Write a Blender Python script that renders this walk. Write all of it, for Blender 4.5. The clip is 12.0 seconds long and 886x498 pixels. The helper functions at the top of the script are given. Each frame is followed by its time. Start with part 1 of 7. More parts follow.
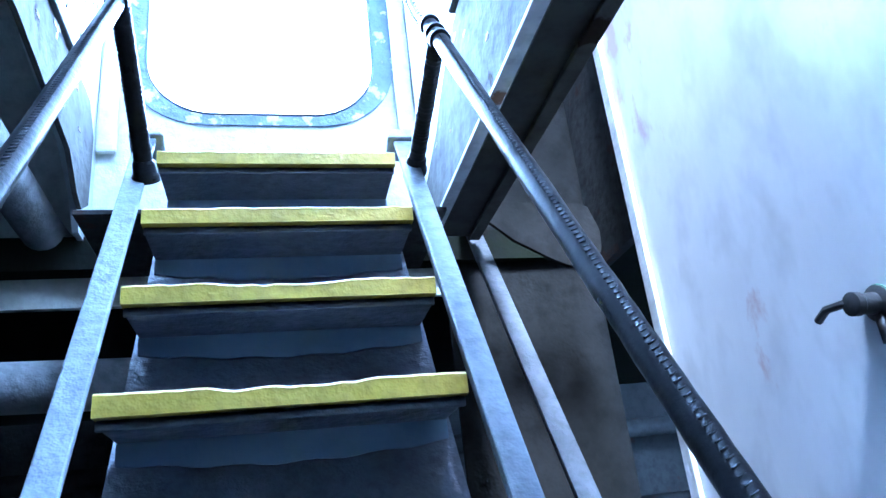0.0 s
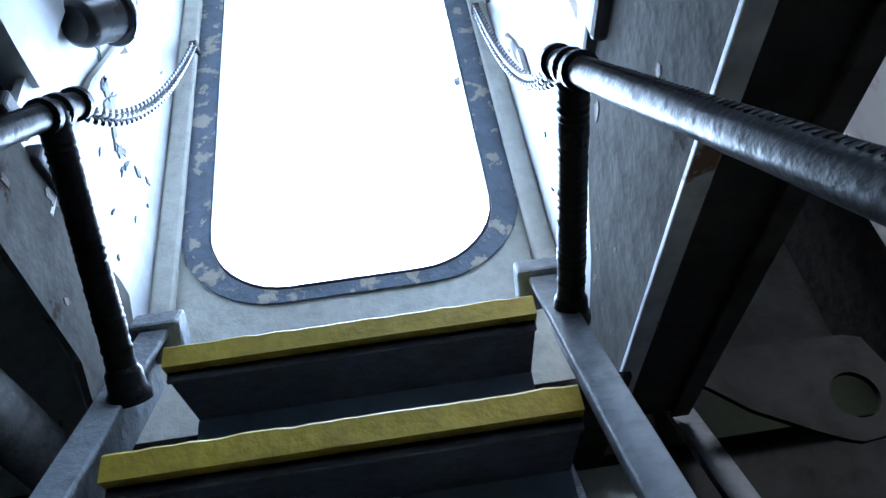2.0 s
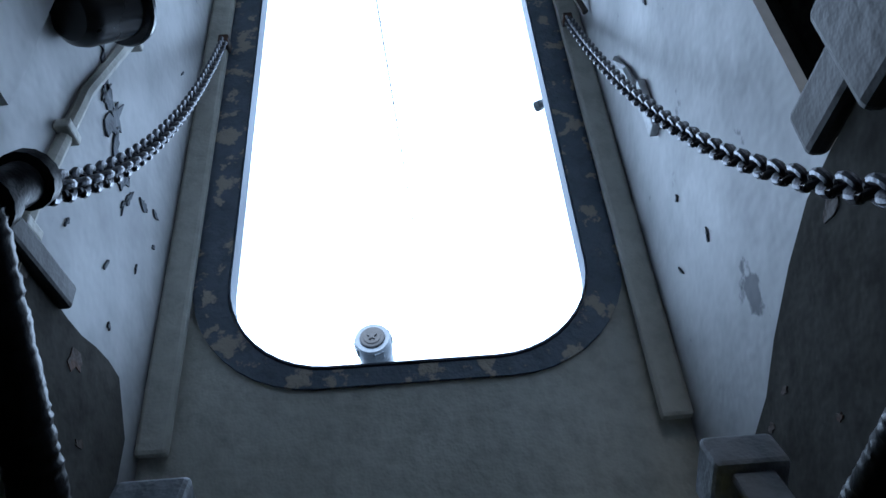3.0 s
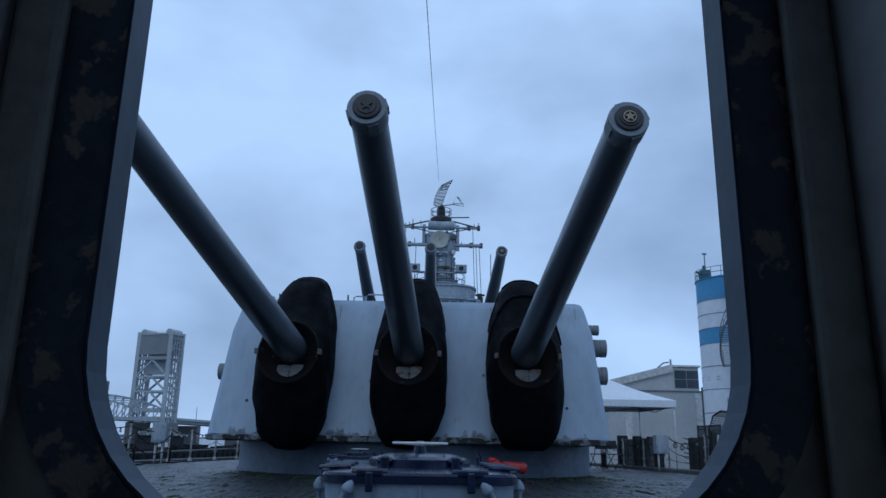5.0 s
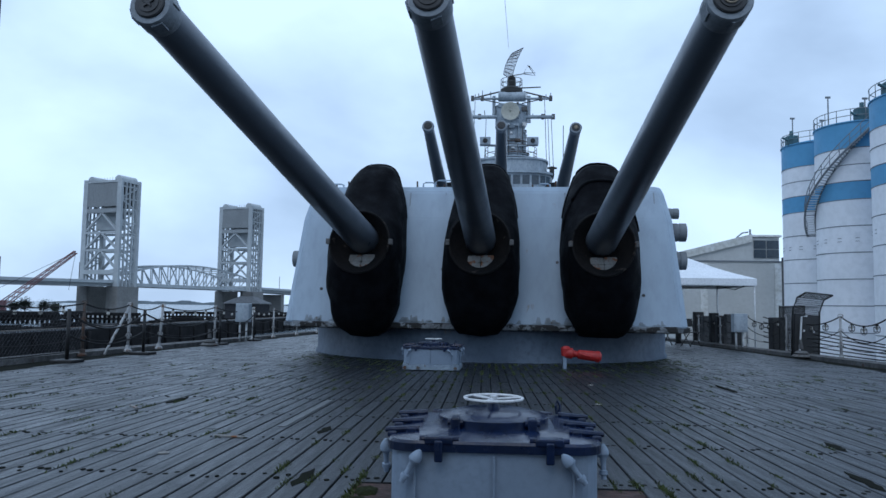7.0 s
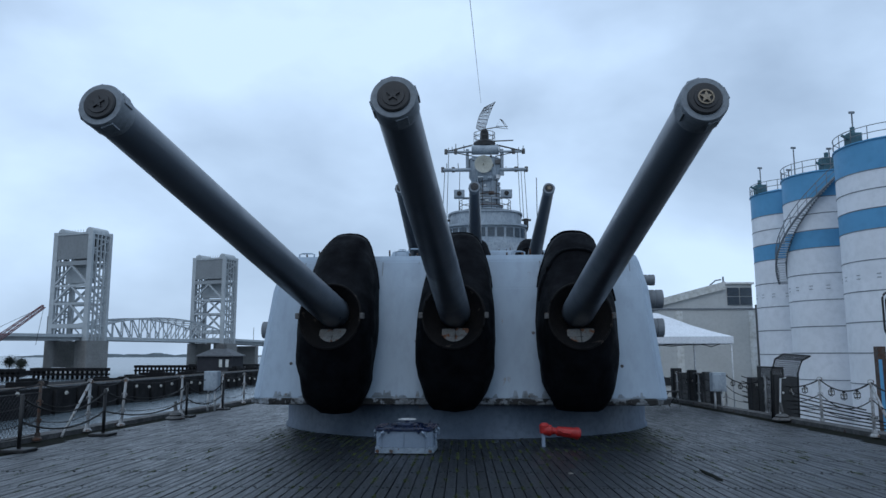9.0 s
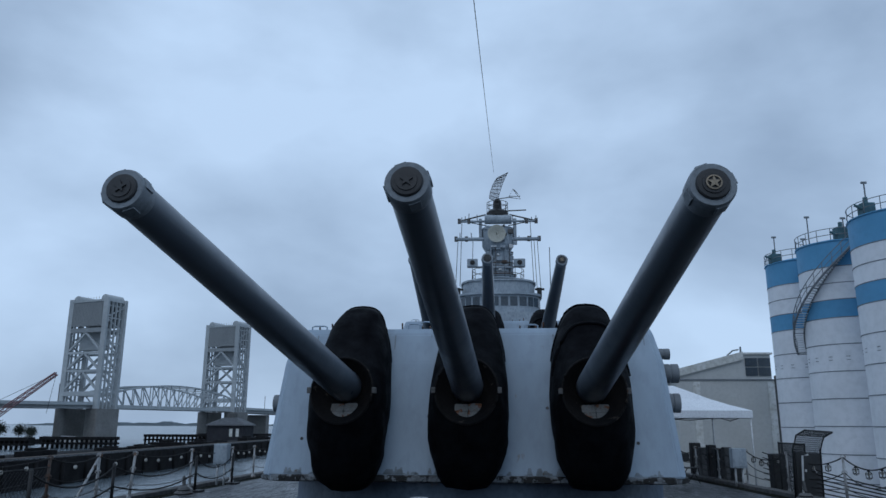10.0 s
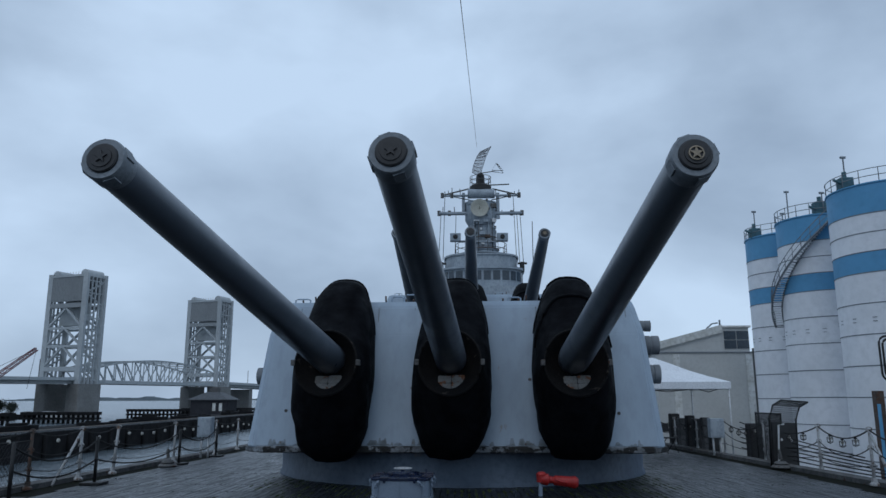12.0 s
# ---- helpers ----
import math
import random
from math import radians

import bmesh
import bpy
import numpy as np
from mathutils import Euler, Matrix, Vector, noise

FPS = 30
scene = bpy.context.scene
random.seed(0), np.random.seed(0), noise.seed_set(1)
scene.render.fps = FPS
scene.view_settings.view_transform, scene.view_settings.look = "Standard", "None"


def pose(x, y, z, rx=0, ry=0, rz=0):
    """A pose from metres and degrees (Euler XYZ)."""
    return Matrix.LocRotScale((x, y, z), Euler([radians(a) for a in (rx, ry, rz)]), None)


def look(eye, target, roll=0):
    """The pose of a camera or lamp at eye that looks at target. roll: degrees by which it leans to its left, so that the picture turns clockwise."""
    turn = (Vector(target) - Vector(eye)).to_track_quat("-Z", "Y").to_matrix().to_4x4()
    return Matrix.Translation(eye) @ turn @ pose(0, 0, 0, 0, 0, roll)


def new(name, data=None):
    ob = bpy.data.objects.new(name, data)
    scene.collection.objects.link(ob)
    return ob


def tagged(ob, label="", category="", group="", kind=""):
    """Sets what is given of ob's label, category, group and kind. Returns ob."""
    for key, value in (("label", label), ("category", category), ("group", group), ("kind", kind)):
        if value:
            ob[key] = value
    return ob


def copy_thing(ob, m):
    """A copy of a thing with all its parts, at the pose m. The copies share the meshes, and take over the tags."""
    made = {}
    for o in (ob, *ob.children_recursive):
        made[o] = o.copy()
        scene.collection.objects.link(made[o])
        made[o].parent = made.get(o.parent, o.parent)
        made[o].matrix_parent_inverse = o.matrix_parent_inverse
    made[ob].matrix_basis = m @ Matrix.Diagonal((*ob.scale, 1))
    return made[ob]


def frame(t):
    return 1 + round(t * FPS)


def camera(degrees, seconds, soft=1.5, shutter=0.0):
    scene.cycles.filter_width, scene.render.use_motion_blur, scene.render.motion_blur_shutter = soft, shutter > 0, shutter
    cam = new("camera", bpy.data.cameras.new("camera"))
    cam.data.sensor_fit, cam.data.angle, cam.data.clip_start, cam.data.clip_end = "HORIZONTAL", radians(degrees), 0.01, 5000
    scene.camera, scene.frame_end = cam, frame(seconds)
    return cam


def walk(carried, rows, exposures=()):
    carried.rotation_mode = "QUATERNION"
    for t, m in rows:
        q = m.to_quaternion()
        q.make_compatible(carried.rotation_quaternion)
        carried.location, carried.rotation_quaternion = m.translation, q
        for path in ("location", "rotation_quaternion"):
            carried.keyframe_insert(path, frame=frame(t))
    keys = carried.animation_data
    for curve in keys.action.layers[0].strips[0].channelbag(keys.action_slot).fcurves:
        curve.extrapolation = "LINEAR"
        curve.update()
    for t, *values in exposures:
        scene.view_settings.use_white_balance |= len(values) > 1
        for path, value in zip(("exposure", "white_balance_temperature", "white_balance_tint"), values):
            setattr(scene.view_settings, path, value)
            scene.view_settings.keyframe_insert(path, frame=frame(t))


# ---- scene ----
cam = camera(62.0, 12.0)
PATH = [
    (0, (0.021, -1.933, -0.803), (0.467, -0.132, -0.056), -6.6),
    (0.5, (0.073, -1.813, -0.873), (0.353, -0.072, 0.071), -5.1),
    (1, (0.067, -1.722, -0.821), (0.279, 0.046, 0.09), -5.7),
    (1.2, (0.062, -1.669, -0.724), (0.211, 0.087, 0.222), -5.6),
    (1.5, (0.075, -1.562, -0.662), (0.197, 0.121, 0.411), -7.2),
    (2, (0.13, -1.377, -0.507), (0.217, 0.239, 0.668), -9.8),
    (2.5, (0.084, -1.235, -0.397), (0.123, 0.304, 0.88), -10.5),
    (2.7, (0.056, -1.205, -0.300), (0.098, 0.362, 0.942), -8.4),
    (4.5, (-0.033, -0.918, 0.416), (0.082, 0.952, 1.115), 0.4),
    (5, (-0.009, -0.756, 0.54), (0.059, 1.178, 1.043), 1.0),
    (5.5, (-0.027, -0.608, 0.638), (-0.05, 1.363, 0.975), 1.8),
    (6, (-0.04, -0.593, 0.792), (-0.111, 1.397, 0.98), 1.1),
    (6.5, (-0.03, -0.547, 0.88), (-0.138, 1.448, 0.979), 1.1),
    (6.7, (-0.02, -0.495, 0.886), (-0.136, 1.498, 1.004), 0.9),
    (8.5, (0.005, -0.181, 1.269), (-0.1, 1.801, 1.515), 0.4),
    (9, (0.022, -0.161, 1.379), (-0.031, 1.818, 1.661), -0.1),
    (9.5, (0.031, -0.188, 1.465), (-0.039, 1.772, 1.856), -0.0),
    (10, (0.033, -0.224, 1.474), (-0.055, 1.72, 1.936), 0.2),
    (10.5, (0.036, -0.248, 1.469), (-0.003, 1.699, 1.926), -0.0),
    (11, (0.027, -0.249, 1.454), (0.015, 1.707, 1.871), -0.1),
    (11.5, (0.026, -0.242, 1.442), (-0.004, 1.715, 1.852), -0.2),
    (12, (0.023, -0.233, 1.441), (-0.019, 1.728, 1.836), -0.1),
]
EXPOSURES = [
    (0.0, 7.75, 4600, 10), (0.5, 7.0, 4500, 10), (1.0, 6.7, 4800, 10), (1.5, 6.55, 5400, 10), (2.0, 5.4, 5900, 10), (2.5, 4.25, 6050, 10),
    (2.7, 3.7, 6050, 10), (4.3, -0.5, 5100, 10), (4.7, -0.35, 5300, 10), (5.5, 0.05, 5800, 10), (6.5, 0.4, 6000, 10), (8.5, 0.33, 6450, 10), (9.5, -0.02, 6250, 10), (10.5, -0.22, 6200, 10), (12.0, -0.15, 6500, 10),
]
walk(cam, [(t, look(eye, target, roll)) for t, eye, target, roll in PATH], EXPOSURES)

# world: overcast sky, brighter overhead, with soft cloud banks
world = bpy.data.worlds.new("overcast_sky")
scene.world = world
world.use_nodes = True
wn, wl = world.node_tree.nodes, world.node_tree.links
wn.clear()
w_out = wn.new("ShaderNodeOutputWorld")
w_bg = wn.new("ShaderNodeBackground")
w_sky = wn.new("ShaderNodeTexSky")
w_sky.sky_type, w_sky.sun_disc = "NISHITA", False
w_sky.sun_elevation, w_sky.sun_rotation = radians(48), radians(200)
w_dim = wn.new("ShaderNodeVectorMath")
w_dim.operation = "SCALE"
w_dim.inputs["Scale"].default_value = 0.06
wl.new(w_sky.outputs[0], w_dim.inputs[0])
w_co = wn.new("ShaderNodeTexCoord")
w_sep = wn.new("ShaderNodeSeparateXYZ")
wl.new(w_co.outputs["Generated"], w_sep.inputs[0])
w_map = wn.new("ShaderNodeMapping")
w_map.inputs["Scale"].default_value = (1.5, 1.5, 2.6)
w_map.inputs["Location"].default_value = (0.35, 0.2, 0.1)
wl.new(w_co.outputs["Generated"], w_map.inputs[0])
w_noise = wn.new("ShaderNodeTexNoise")
w_noise.inputs["Scale"].default_value, w_noise.inputs["Detail"].default_value = 1.5, 6
w_noise.inputs["Roughness"].default_value, w_noise.inputs["Distortion"].default_value = 0.48, 0.1
wl.new(w_map.outputs[0], w_noise.inputs["Vector"])
w_ramp = wn.new("ShaderNodeValToRGB")
w_ramp.color_ramp.elements[0].position, w_ramp.color_ramp.elements[0].color = 0.33, (0.355, 0.475, 0.645, 1)
w_ramp.color_ramp.elements[1].position, w_ramp.color_ramp.elements[1].color = 0.62, (0.635, 0.82, 1.06, 1)
wl.new(w_noise.outputs[0], w_ramp.inputs[0])
w_up = wn.new("ShaderNodeMapRange")
w_up.inputs["From Min"].default_value, w_up.inputs["From Max"].default_value = 0.25, 1.0
w_up.inputs["To Min"].default_value, w_up.inputs["To Max"].default_value = 1.0, 1.1
wl.new(w_sep.outputs["Z"], w_up.inputs["Value"])
w_mul = wn.new("ShaderNodeVectorMath")
w_mul.operation = "SCALE"
wl.new(w_ramp.outputs[0], w_mul.inputs[0])
wl.new(w_up.outputs[0], w_mul.inputs["Scale"])
w_mix = wn.new("ShaderNodeMixRGB")
w_mix.inputs[0].default_value = 0.9
wl.new(w_dim.outputs[0], w_mix.inputs[1])
wl.new(w_mul.outputs[0], w_mix.inputs[2])
wl.new(w_mix.outputs[0], w_bg.inputs["Color"])
w_bg.inputs["Strength"].default_value = 1.0
wl.new(w_bg.outputs[0], w_out.inputs[0])
sun = new("sun", bpy.data.lights.new("sun", "SUN"))
sun.data.energy, sun.data.angle, sun.data.color = 0.3, radians(25), (1.0, 0.97, 0.92)
sun.matrix_world = look((0, -30, 40), (6, 0, 0))
# ==== body ====

# ---- materials ----
def material(name, color, rough=0.6, metal=0.0, dark=None, scale=3.0, fine=40.0, bump=0.15, spots=None, spot_scale=6.0, spot_cut=0.62, spec=0.5, vary=0.0, stretch=(1, 1, 1), rough2=None, grit=0.8):
    """A weathered surface: large stains towards dark, fine grain, spots of rust or bare metal, fine relief."""
    m = bpy.data.materials.new(name)
    m.use_nodes = True
    n, l = m.node_tree.nodes, m.node_tree.links
    b = n["Principled BSDF"]
    b.inputs["Metallic"].default_value, b.inputs["Specular IOR Level"].default_value = metal, spec
    dark = dark or tuple(c * 0.7 for c in color)
    co = n.new("ShaderNodeTexCoord")
    mp = n.new("ShaderNodeMapping")
    mp.inputs["Scale"].default_value = stretch
    l.new(co.outputs["Object"], mp.inputs[0])

    def tex(s, detail=5):
        t = n.new("ShaderNodeTexNoise")
        t.inputs["Scale"].default_value, t.inputs["Detail"].default_value = s, detail
        t.inputs["Roughness"].default_value = 0.6
        l.new(mp.outputs[0], t.inputs["Vector"])
        return t

    def ramp(src, a, z):
        r = n.new("ShaderNodeMapRange")
        r.inputs["From Min"].default_value, r.inputs["From Max"].default_value = a, z
        l.new(src, r.inputs["Value"])
        return r.outputs[0]

    def mix(fac, a, z):
        x = n.new("ShaderNodeMixRGB")
        if isinstance(fac, float):
            x.inputs[0].default_value = fac
        else:
            l.new(fac, x.inputs[0])
        for i, v in ((1, a), (2, z)):
            if isinstance(v, tuple):
                x.inputs[i].default_value = (*v, 1)
            else:
                l.new(v, x.inputs[i])
        return x.outputs[0]

    big, grain = tex(scale), tex(fine, 3)
    col = mix(ramp(big.outputs[0], 0.35, 0.72), color, dark)
    col = mix(ramp(grain.outputs[0], 0.45, 0.8), col, tuple(c * grit for c in dark))
    if spots:
        sp = tex(spot_scale, 8)
        col = mix(ramp(sp.outputs[0], spot_cut, spot_cut + 0.04), col, spots)
    if vary:
        info = n.new("ShaderNodeObjectInfo")
        hs = n.new("ShaderNodeHueSaturation")
        vr = n.new("ShaderNodeMapRange")
        vr.inputs["To Min"].default_value, vr.inputs["To Max"].default_value = 1 - vary, 1 + vary
        l.new(info.outputs["Random"], vr.inputs["Value"])
        l.new(vr.outputs[0], hs.inputs["Value"])
        l.new(col, hs.inputs["Color"])
        col = hs.outputs[0]
    l.new(col, b.inputs["Base Color"])
    rr = n.new("ShaderNodeMapRange")
    rr.inputs["From Min"].default_value, rr.inputs["From Max"].default_value = 0.3, 0.7
    rr.inputs["To Min"].default_value, rr.inputs["To Max"].default_value = rough, (rough2 if rough2 is not None else min(1, rough + 0.2))
    l.new(big.outputs[0], rr.inputs["Value"])
    l.new(rr.outputs[0], b.inputs["Roughness"])
    bp = n.new("ShaderNodeBump")
    bp.inputs["Strength"].default_value, bp.inputs["Distance"].default_value = bump, 0.02
    l.new(grain.outputs[0], bp.inputs["Height"])
    l.new(bp.outputs[0], b.inputs["Normal"])
    return m


TURRET = material("turret_paint", (0.305, 0.385, 0.47), 0.42, dark=(0.25, 0.318, 0.395), scale=0.9, fine=5, bump=0.05, stretch=(1, 1, 0.35), grit=0.93, spots=(0.235, 0.245, 0.245), spot_scale=3.4, spot_cut=0.665)
HAZE = material("haze_grey_paint", (0.36, 0.41, 0.455), 0.5, dark=(0.23, 0.27, 0.31), scale=1.3, fine=9, bump=0.1, spots=(0.24, 0.17, 0.11), spot_scale=1.8, spot_cut=0.70, stretch=(1, 1, 0.6))
# darker than the turret paint: shade from the overhang is in this colour
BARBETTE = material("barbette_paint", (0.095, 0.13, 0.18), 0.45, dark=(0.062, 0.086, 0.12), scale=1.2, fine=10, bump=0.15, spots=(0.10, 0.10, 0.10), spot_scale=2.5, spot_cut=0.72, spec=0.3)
GUN = material("gun_paint", (0.075, 0.095, 0.12), 0.27, dark=(0.10, 0.12, 0.145), scale=1.5, fine=14, bump=0.06, spec=0.6)
MUZZLE = material("muzzle_paint", (0.20, 0.23, 0.26), 0.45, fine=30)
TOMPION = material("tompion_black", (0.02, 0.021, 0.024), 0.45, fine=30)
BRASS = material("star_brass", (0.30, 0.25, 0.19), 0.45, 0.7, fine=50)
BAG = material("blast_bag_canvas", (0.0045, 0.0055, 0.0075), 0.55, dark=(0.0018, 0.002, 0.003), scale=3.5, fine=5, bump=0.5, spec=0.06, rough2=0.9)
CONE = material("worn_cone", (0.011, 0.010, 0.010), 0.7, dark=(0.008, 0.008, 0.009), scale=5, fine=22, bump=0.3, spots=(0.05, 0.042, 0.036), spot_scale=5, spot_cut=0.62, spec=0.12)
PATCH = material("weathered_patch", (0.24, 0.235, 0.225), 0.7, dark=(0.16, 0.15, 0.135), scale=8, fine=40, spots=(0.18, 0.07, 0.03), spot_scale=9, spot_cut=0.56)
LIP = material("stained_lip", (0.25, 0.28, 0.31), 0.7, dark=(0.06, 0.06, 0.06), scale=3.0, fine=20, spots=(0.015, 0.015, 0.015), spot_scale=5, spot_cut=0.48)
STREAK = material("grime_streak", (0.17, 0.19, 0.20), 0.7, dark=(0.24, 0.29, 0.34), scale=7, fine=30, bump=0.1, spots=(0.12, 0.10, 0.08), spot_scale=9, spot_cut=0.6)
RUSTY = material("rust_streaked_steel", (0.10, 0.085, 0.075), 0.7, dark=(0.05, 0.030, 0.022), scale=5, fine=30, bump=0.4, spots=(0.085, 0.04, 0.024), spot_scale=7, spot_cut=0.52)
TEAK = material("wet_teak", (0.020, 0.024, 0.030), 0.22, dark=(0.0085, 0.010, 0.0125), scale=1.8, fine=26, bump=0.35, vary=0.28, stretch=(6, 0.6, 6), spots=(0.016, 0.018, 0.012), spot_scale=1.6, spot_cut=0.60, rough2=0.55, spec=0.31)
CAULK = material("deck_caulk", (0.008, 0.008, 0.008), 0.9, dark=(0.011, 0.013, 0.007), scale=4, fine=20, spec=0.05)
MOSS = material("moss_green", (0.060, 0.085, 0.020), 0.9, dark=(0.026, 0.034, 0.010), scale=5, fine=30, bump=0.5)
HATCH = material("hatch_white_paint", (0.205, 0.262, 0.34), 0.45, dark=(0.155, 0.20, 0.26), scale=1.6, fine=30, bump=0.06, spots=(0.17, 0.12, 0.09), spot_scale=5, spot_cut=0.74, grit=0.95)
LID = material("hatch_lid_navy", (0.007, 0.016, 0.050), 0.14, dark=(0.004, 0.009, 0.026), scale=4, fine=20, bump=0.12, spots=(0.14, 0.17, 0.22), spot_scale=7, spot_cut=0.74, spec=0.32)
POSTWHITE = material("worn_post_white", (0.44, 0.45, 0.46), 0.6, dark=(0.26, 0.25, 0.24), scale=9, fine=30, spots=(0.11, 0.06, 0.035), spot_scale=9, spot_cut=0.58)
WHITE = material("white_paint", (0.66, 0.67, 0.68), 0.5, dark=(0.48, 0.49, 0.50), scale=6, fine=30, spots=(0.22, 0.12, 0.07), spot_scale=10, spot_cut=0.66)
RED = material("red_paint", (0.42, 0.018, 0.016), 0.4, dark=(0.28, 0.012, 0.011), scale=7, fine=30)
# red toned down for its distance, the haze is in the colour
HAZED_RED = material("hazed_red_paint", (0.19, 0.055, 0.06), 0.7, dark=(0.24, 0.18, 0.19), scale=0.4, fine=3)
BLACK = material("black_paint", (0.012, 0.012, 0.013), 0.5, fine=30)
TENT = material("tent_fabric", (0.75, 0.77, 0.80), 0.7, dark=(0.66, 0.68, 0.71), scale=1.5, fine=20)
SILO = material("silo_white", (0.80, 0.81, 0.84), 0.6, dark=(0.70, 0.715, 0.74), scale=0.25, fine=2, bump=0.02, grit=0.95)
SILO_BLUE = material("silo_blue", (0.10, 0.32, 0.54), 0.55, dark=(0.085, 0.28, 0.47), scale=0.3, fine=2, bump=0.02, grit=0.95)
TEAL = material("grimy_teal", (0.06, 0.15, 0.18), 0.6, dark=(0.04, 0.09, 0.11), scale=1.5, fine=8)
BEIGE_WALL = material("building_panel", (0.52, 0.525, 0.51), 0.75, dark=(0.45, 0.455, 0.44), scale=0.3, fine=3, bump=0.03, grit=0.95)
DISH = material("cream_dish", (0.46, 0.46, 0.40), 0.6, dark=(0.38, 0.37, 0.32), scale=1.5, fine=9)
ROOF = material("pale_roof", (0.72, 0.73, 0.72), 0.7, dark=(0.48, 0.47, 0.42), scale=0.3, fine=3)
GLASS_DARK = material("dark_glazing", (0.05, 0.07, 0.09), 0.12, fine=4, bump=0.02)
STEEL_PALE = material("bridge_steel", (0.42, 0.45, 0.465), 0.6, dark=(0.33, 0.355, 0.37), scale=0.05, fine=0.6, bump=0.02, grit=0.95)
CLADDING = material("bridge_cladding", (0.27, 0.29, 0.30), 0.6, dark=(0.23, 0.245, 0.255), scale=0.1, fine=0.8, bump=0.02, grit=0.95)
CONCRETE = material("pier_concrete", (0.22, 0.22, 0.215), 0.85, dark=(0.15, 0.15, 0.145), scale=0.12, fine=1.2, bump=0.05, grit=0.92)
ROAD_DARK = material("bridge_fascia", (0.16, 0.165, 0.17), 0.8, scale=0.1, fine=1)
TIMBER = material("dark_timber", (0.022, 0.022, 0.023), 0.85, spec=0.08, dark=(0.010, 0.010, 0.011), scale=0.5, fine=6, bump=0.3)
# woods paled to blue grey: distance haze is put into the colour
DISTANT = material("far_woods_haze_tint", (0.15, 0.18, 0.20), 0.95, dark=(0.12, 0.145, 0.16), scale=0.02, fine=0.2, spec=0.0)
FOLIAGE = material("foliage", (0.040, 0.052, 0.040), 0.9, dark=(0.020, 0.026, 0.020), scale=0.5, fine=3)
ROPE = material("black_rope", (0.012, 0.012, 0.013), 0.8, fine=60, bump=0.4)
BULB = material("bulb_glass", (0.55, 0.53, 0.48), 0.15, fine=60)
WIRE = material("stay_wire", (0.05, 0.05, 0.055), 0.5, 0.6, fine=50)
BRICK_DARK = material("brick_house", (0.045, 0.046, 0.052), 0.9, spec=0.1, scale=0.5, fine=6)
CREAM = material("cream_bulkhead", (0.60, 0.59, 0.53), 0.5, dark=(0.48, 0.475, 0.42), scale=5, fine=26, bump=0.3, spots=(0.102, 0.0938, 0.086), spot_scale=9, spot_cut=0.69)
PEEL = material("peeling_white", (0.443, 0.449, 0.449), 0.5, dark=(0.347, 0.353, 0.359), scale=4, fine=9, bump=0.4, spots=(0.0959, 0.102, 0.114), spot_scale=8, spot_cut=0.665)
STAINED = material("stained_white", (0.657, 0.664, 0.687), 0.45, dark=(0.564, 0.57, 0.603), scale=4, fine=9, bump=0.12, spots=(0.46, 0.368, 0.38), spot_scale=3.2, spot_cut=0.595, stretch=(1, 1.1, 0.6))
GASKET = material("worn_gasket_blue", (0.158, 0.19, 0.24), 0.55, dark=(0.117, 0.142, 0.183), scale=9, fine=40, bump=0.4, spots=(0.42, 0.38, 0.32), spot_scale=20, spot_cut=0.55)
LADDER = material("ladder_grey", (0.197, 0.214, 0.238), 0.45, dark=(0.129, 0.143, 0.163), scale=7, fine=40, bump=0.3, spots=(0.0952, 0.0952, 0.0952), spot_scale=12, spot_cut=0.68)
TREAD = material("tread_grey", (0.15, 0.158, 0.185), 0.5, dark=(0.095, 0.102, 0.122), scale=9, fine=50, bump=0.3)
YELLOW = material("yellow_nosing", (0.422, 0.313, 0.0238), 0.5, dark=(0.326, 0.238, 0.0204), scale=9, fine=40, bump=0.2, spots=(0.136, 0.116, 0.068), spot_scale=16, spot_cut=0.72)
RAIL_BLACK = material("taped_rail", (0.0128, 0.0136, 0.016), 0.26, dark=(0.0064, 0.0064, 0.008), scale=20, fine=90, bump=0.07, spec=0.11, rough2=0.42, spots=(0.028, 0.0288, 0.032), spot_scale=22, spot_cut=0.66)
# the shade below the girder is put into this grey
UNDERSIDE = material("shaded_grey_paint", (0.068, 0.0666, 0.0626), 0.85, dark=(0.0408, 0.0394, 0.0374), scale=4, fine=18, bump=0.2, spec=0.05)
# grimy cream set far darker: the shade on the girder plates is in it
GIRDER = material("grimy_shaded_cream", (0.085, 0.082, 0.075), 0.8, dark=(0.048, 0.0455, 0.0415), scale=4, fine=18, bump=0.3, spots=(0.0255, 0.0184, 0.0153), spot_scale=8, spot_cut=0.64, spec=0.05)
# near-black: the darkness of the unlit gap is put into this paint
WEB = material("unlit_black_paint", (0.0192, 0.0184, 0.0176), 0.9, dark=(0.0096, 0.0096, 0.0088), scale=4, fine=18, bump=0.3, spec=0.03)
DIRTY = material("dirty_steel", (0.15, 0.15, 0.15), 0.8, spec=0.12, dark=(0.07, 0.07, 0.07), scale=4, fine=25, bump=0.3, spots=(0.08, 0.05, 0.04), spot_scale=7, spot_cut=0.62)
# darker copy of dirty_steel with the shade of the unlit spaces put in
SHADED_STEEL = material("shaded_dirty_steel", (0.06, 0.06, 0.06), 0.85, spec=0.08, dark=(0.028, 0.028, 0.028), scale=4, fine=25, bump=0.3, spots=(0.05, 0.035, 0.03), spot_scale=7, spot_cut=0.62)
PIPE = material("pipe_lagging", (0.286, 0.286, 0.286), 0.7, dark=(0.163, 0.163, 0.163), scale=6, fine=30, bump=0.3, spots=(0.0952, 0.068, 0.0544), spot_scale=8, spot_cut=0.66)
HULL = material("hull_grey", (0.20, 0.22, 0.24), 0.6, scale=0.5, fine=5)
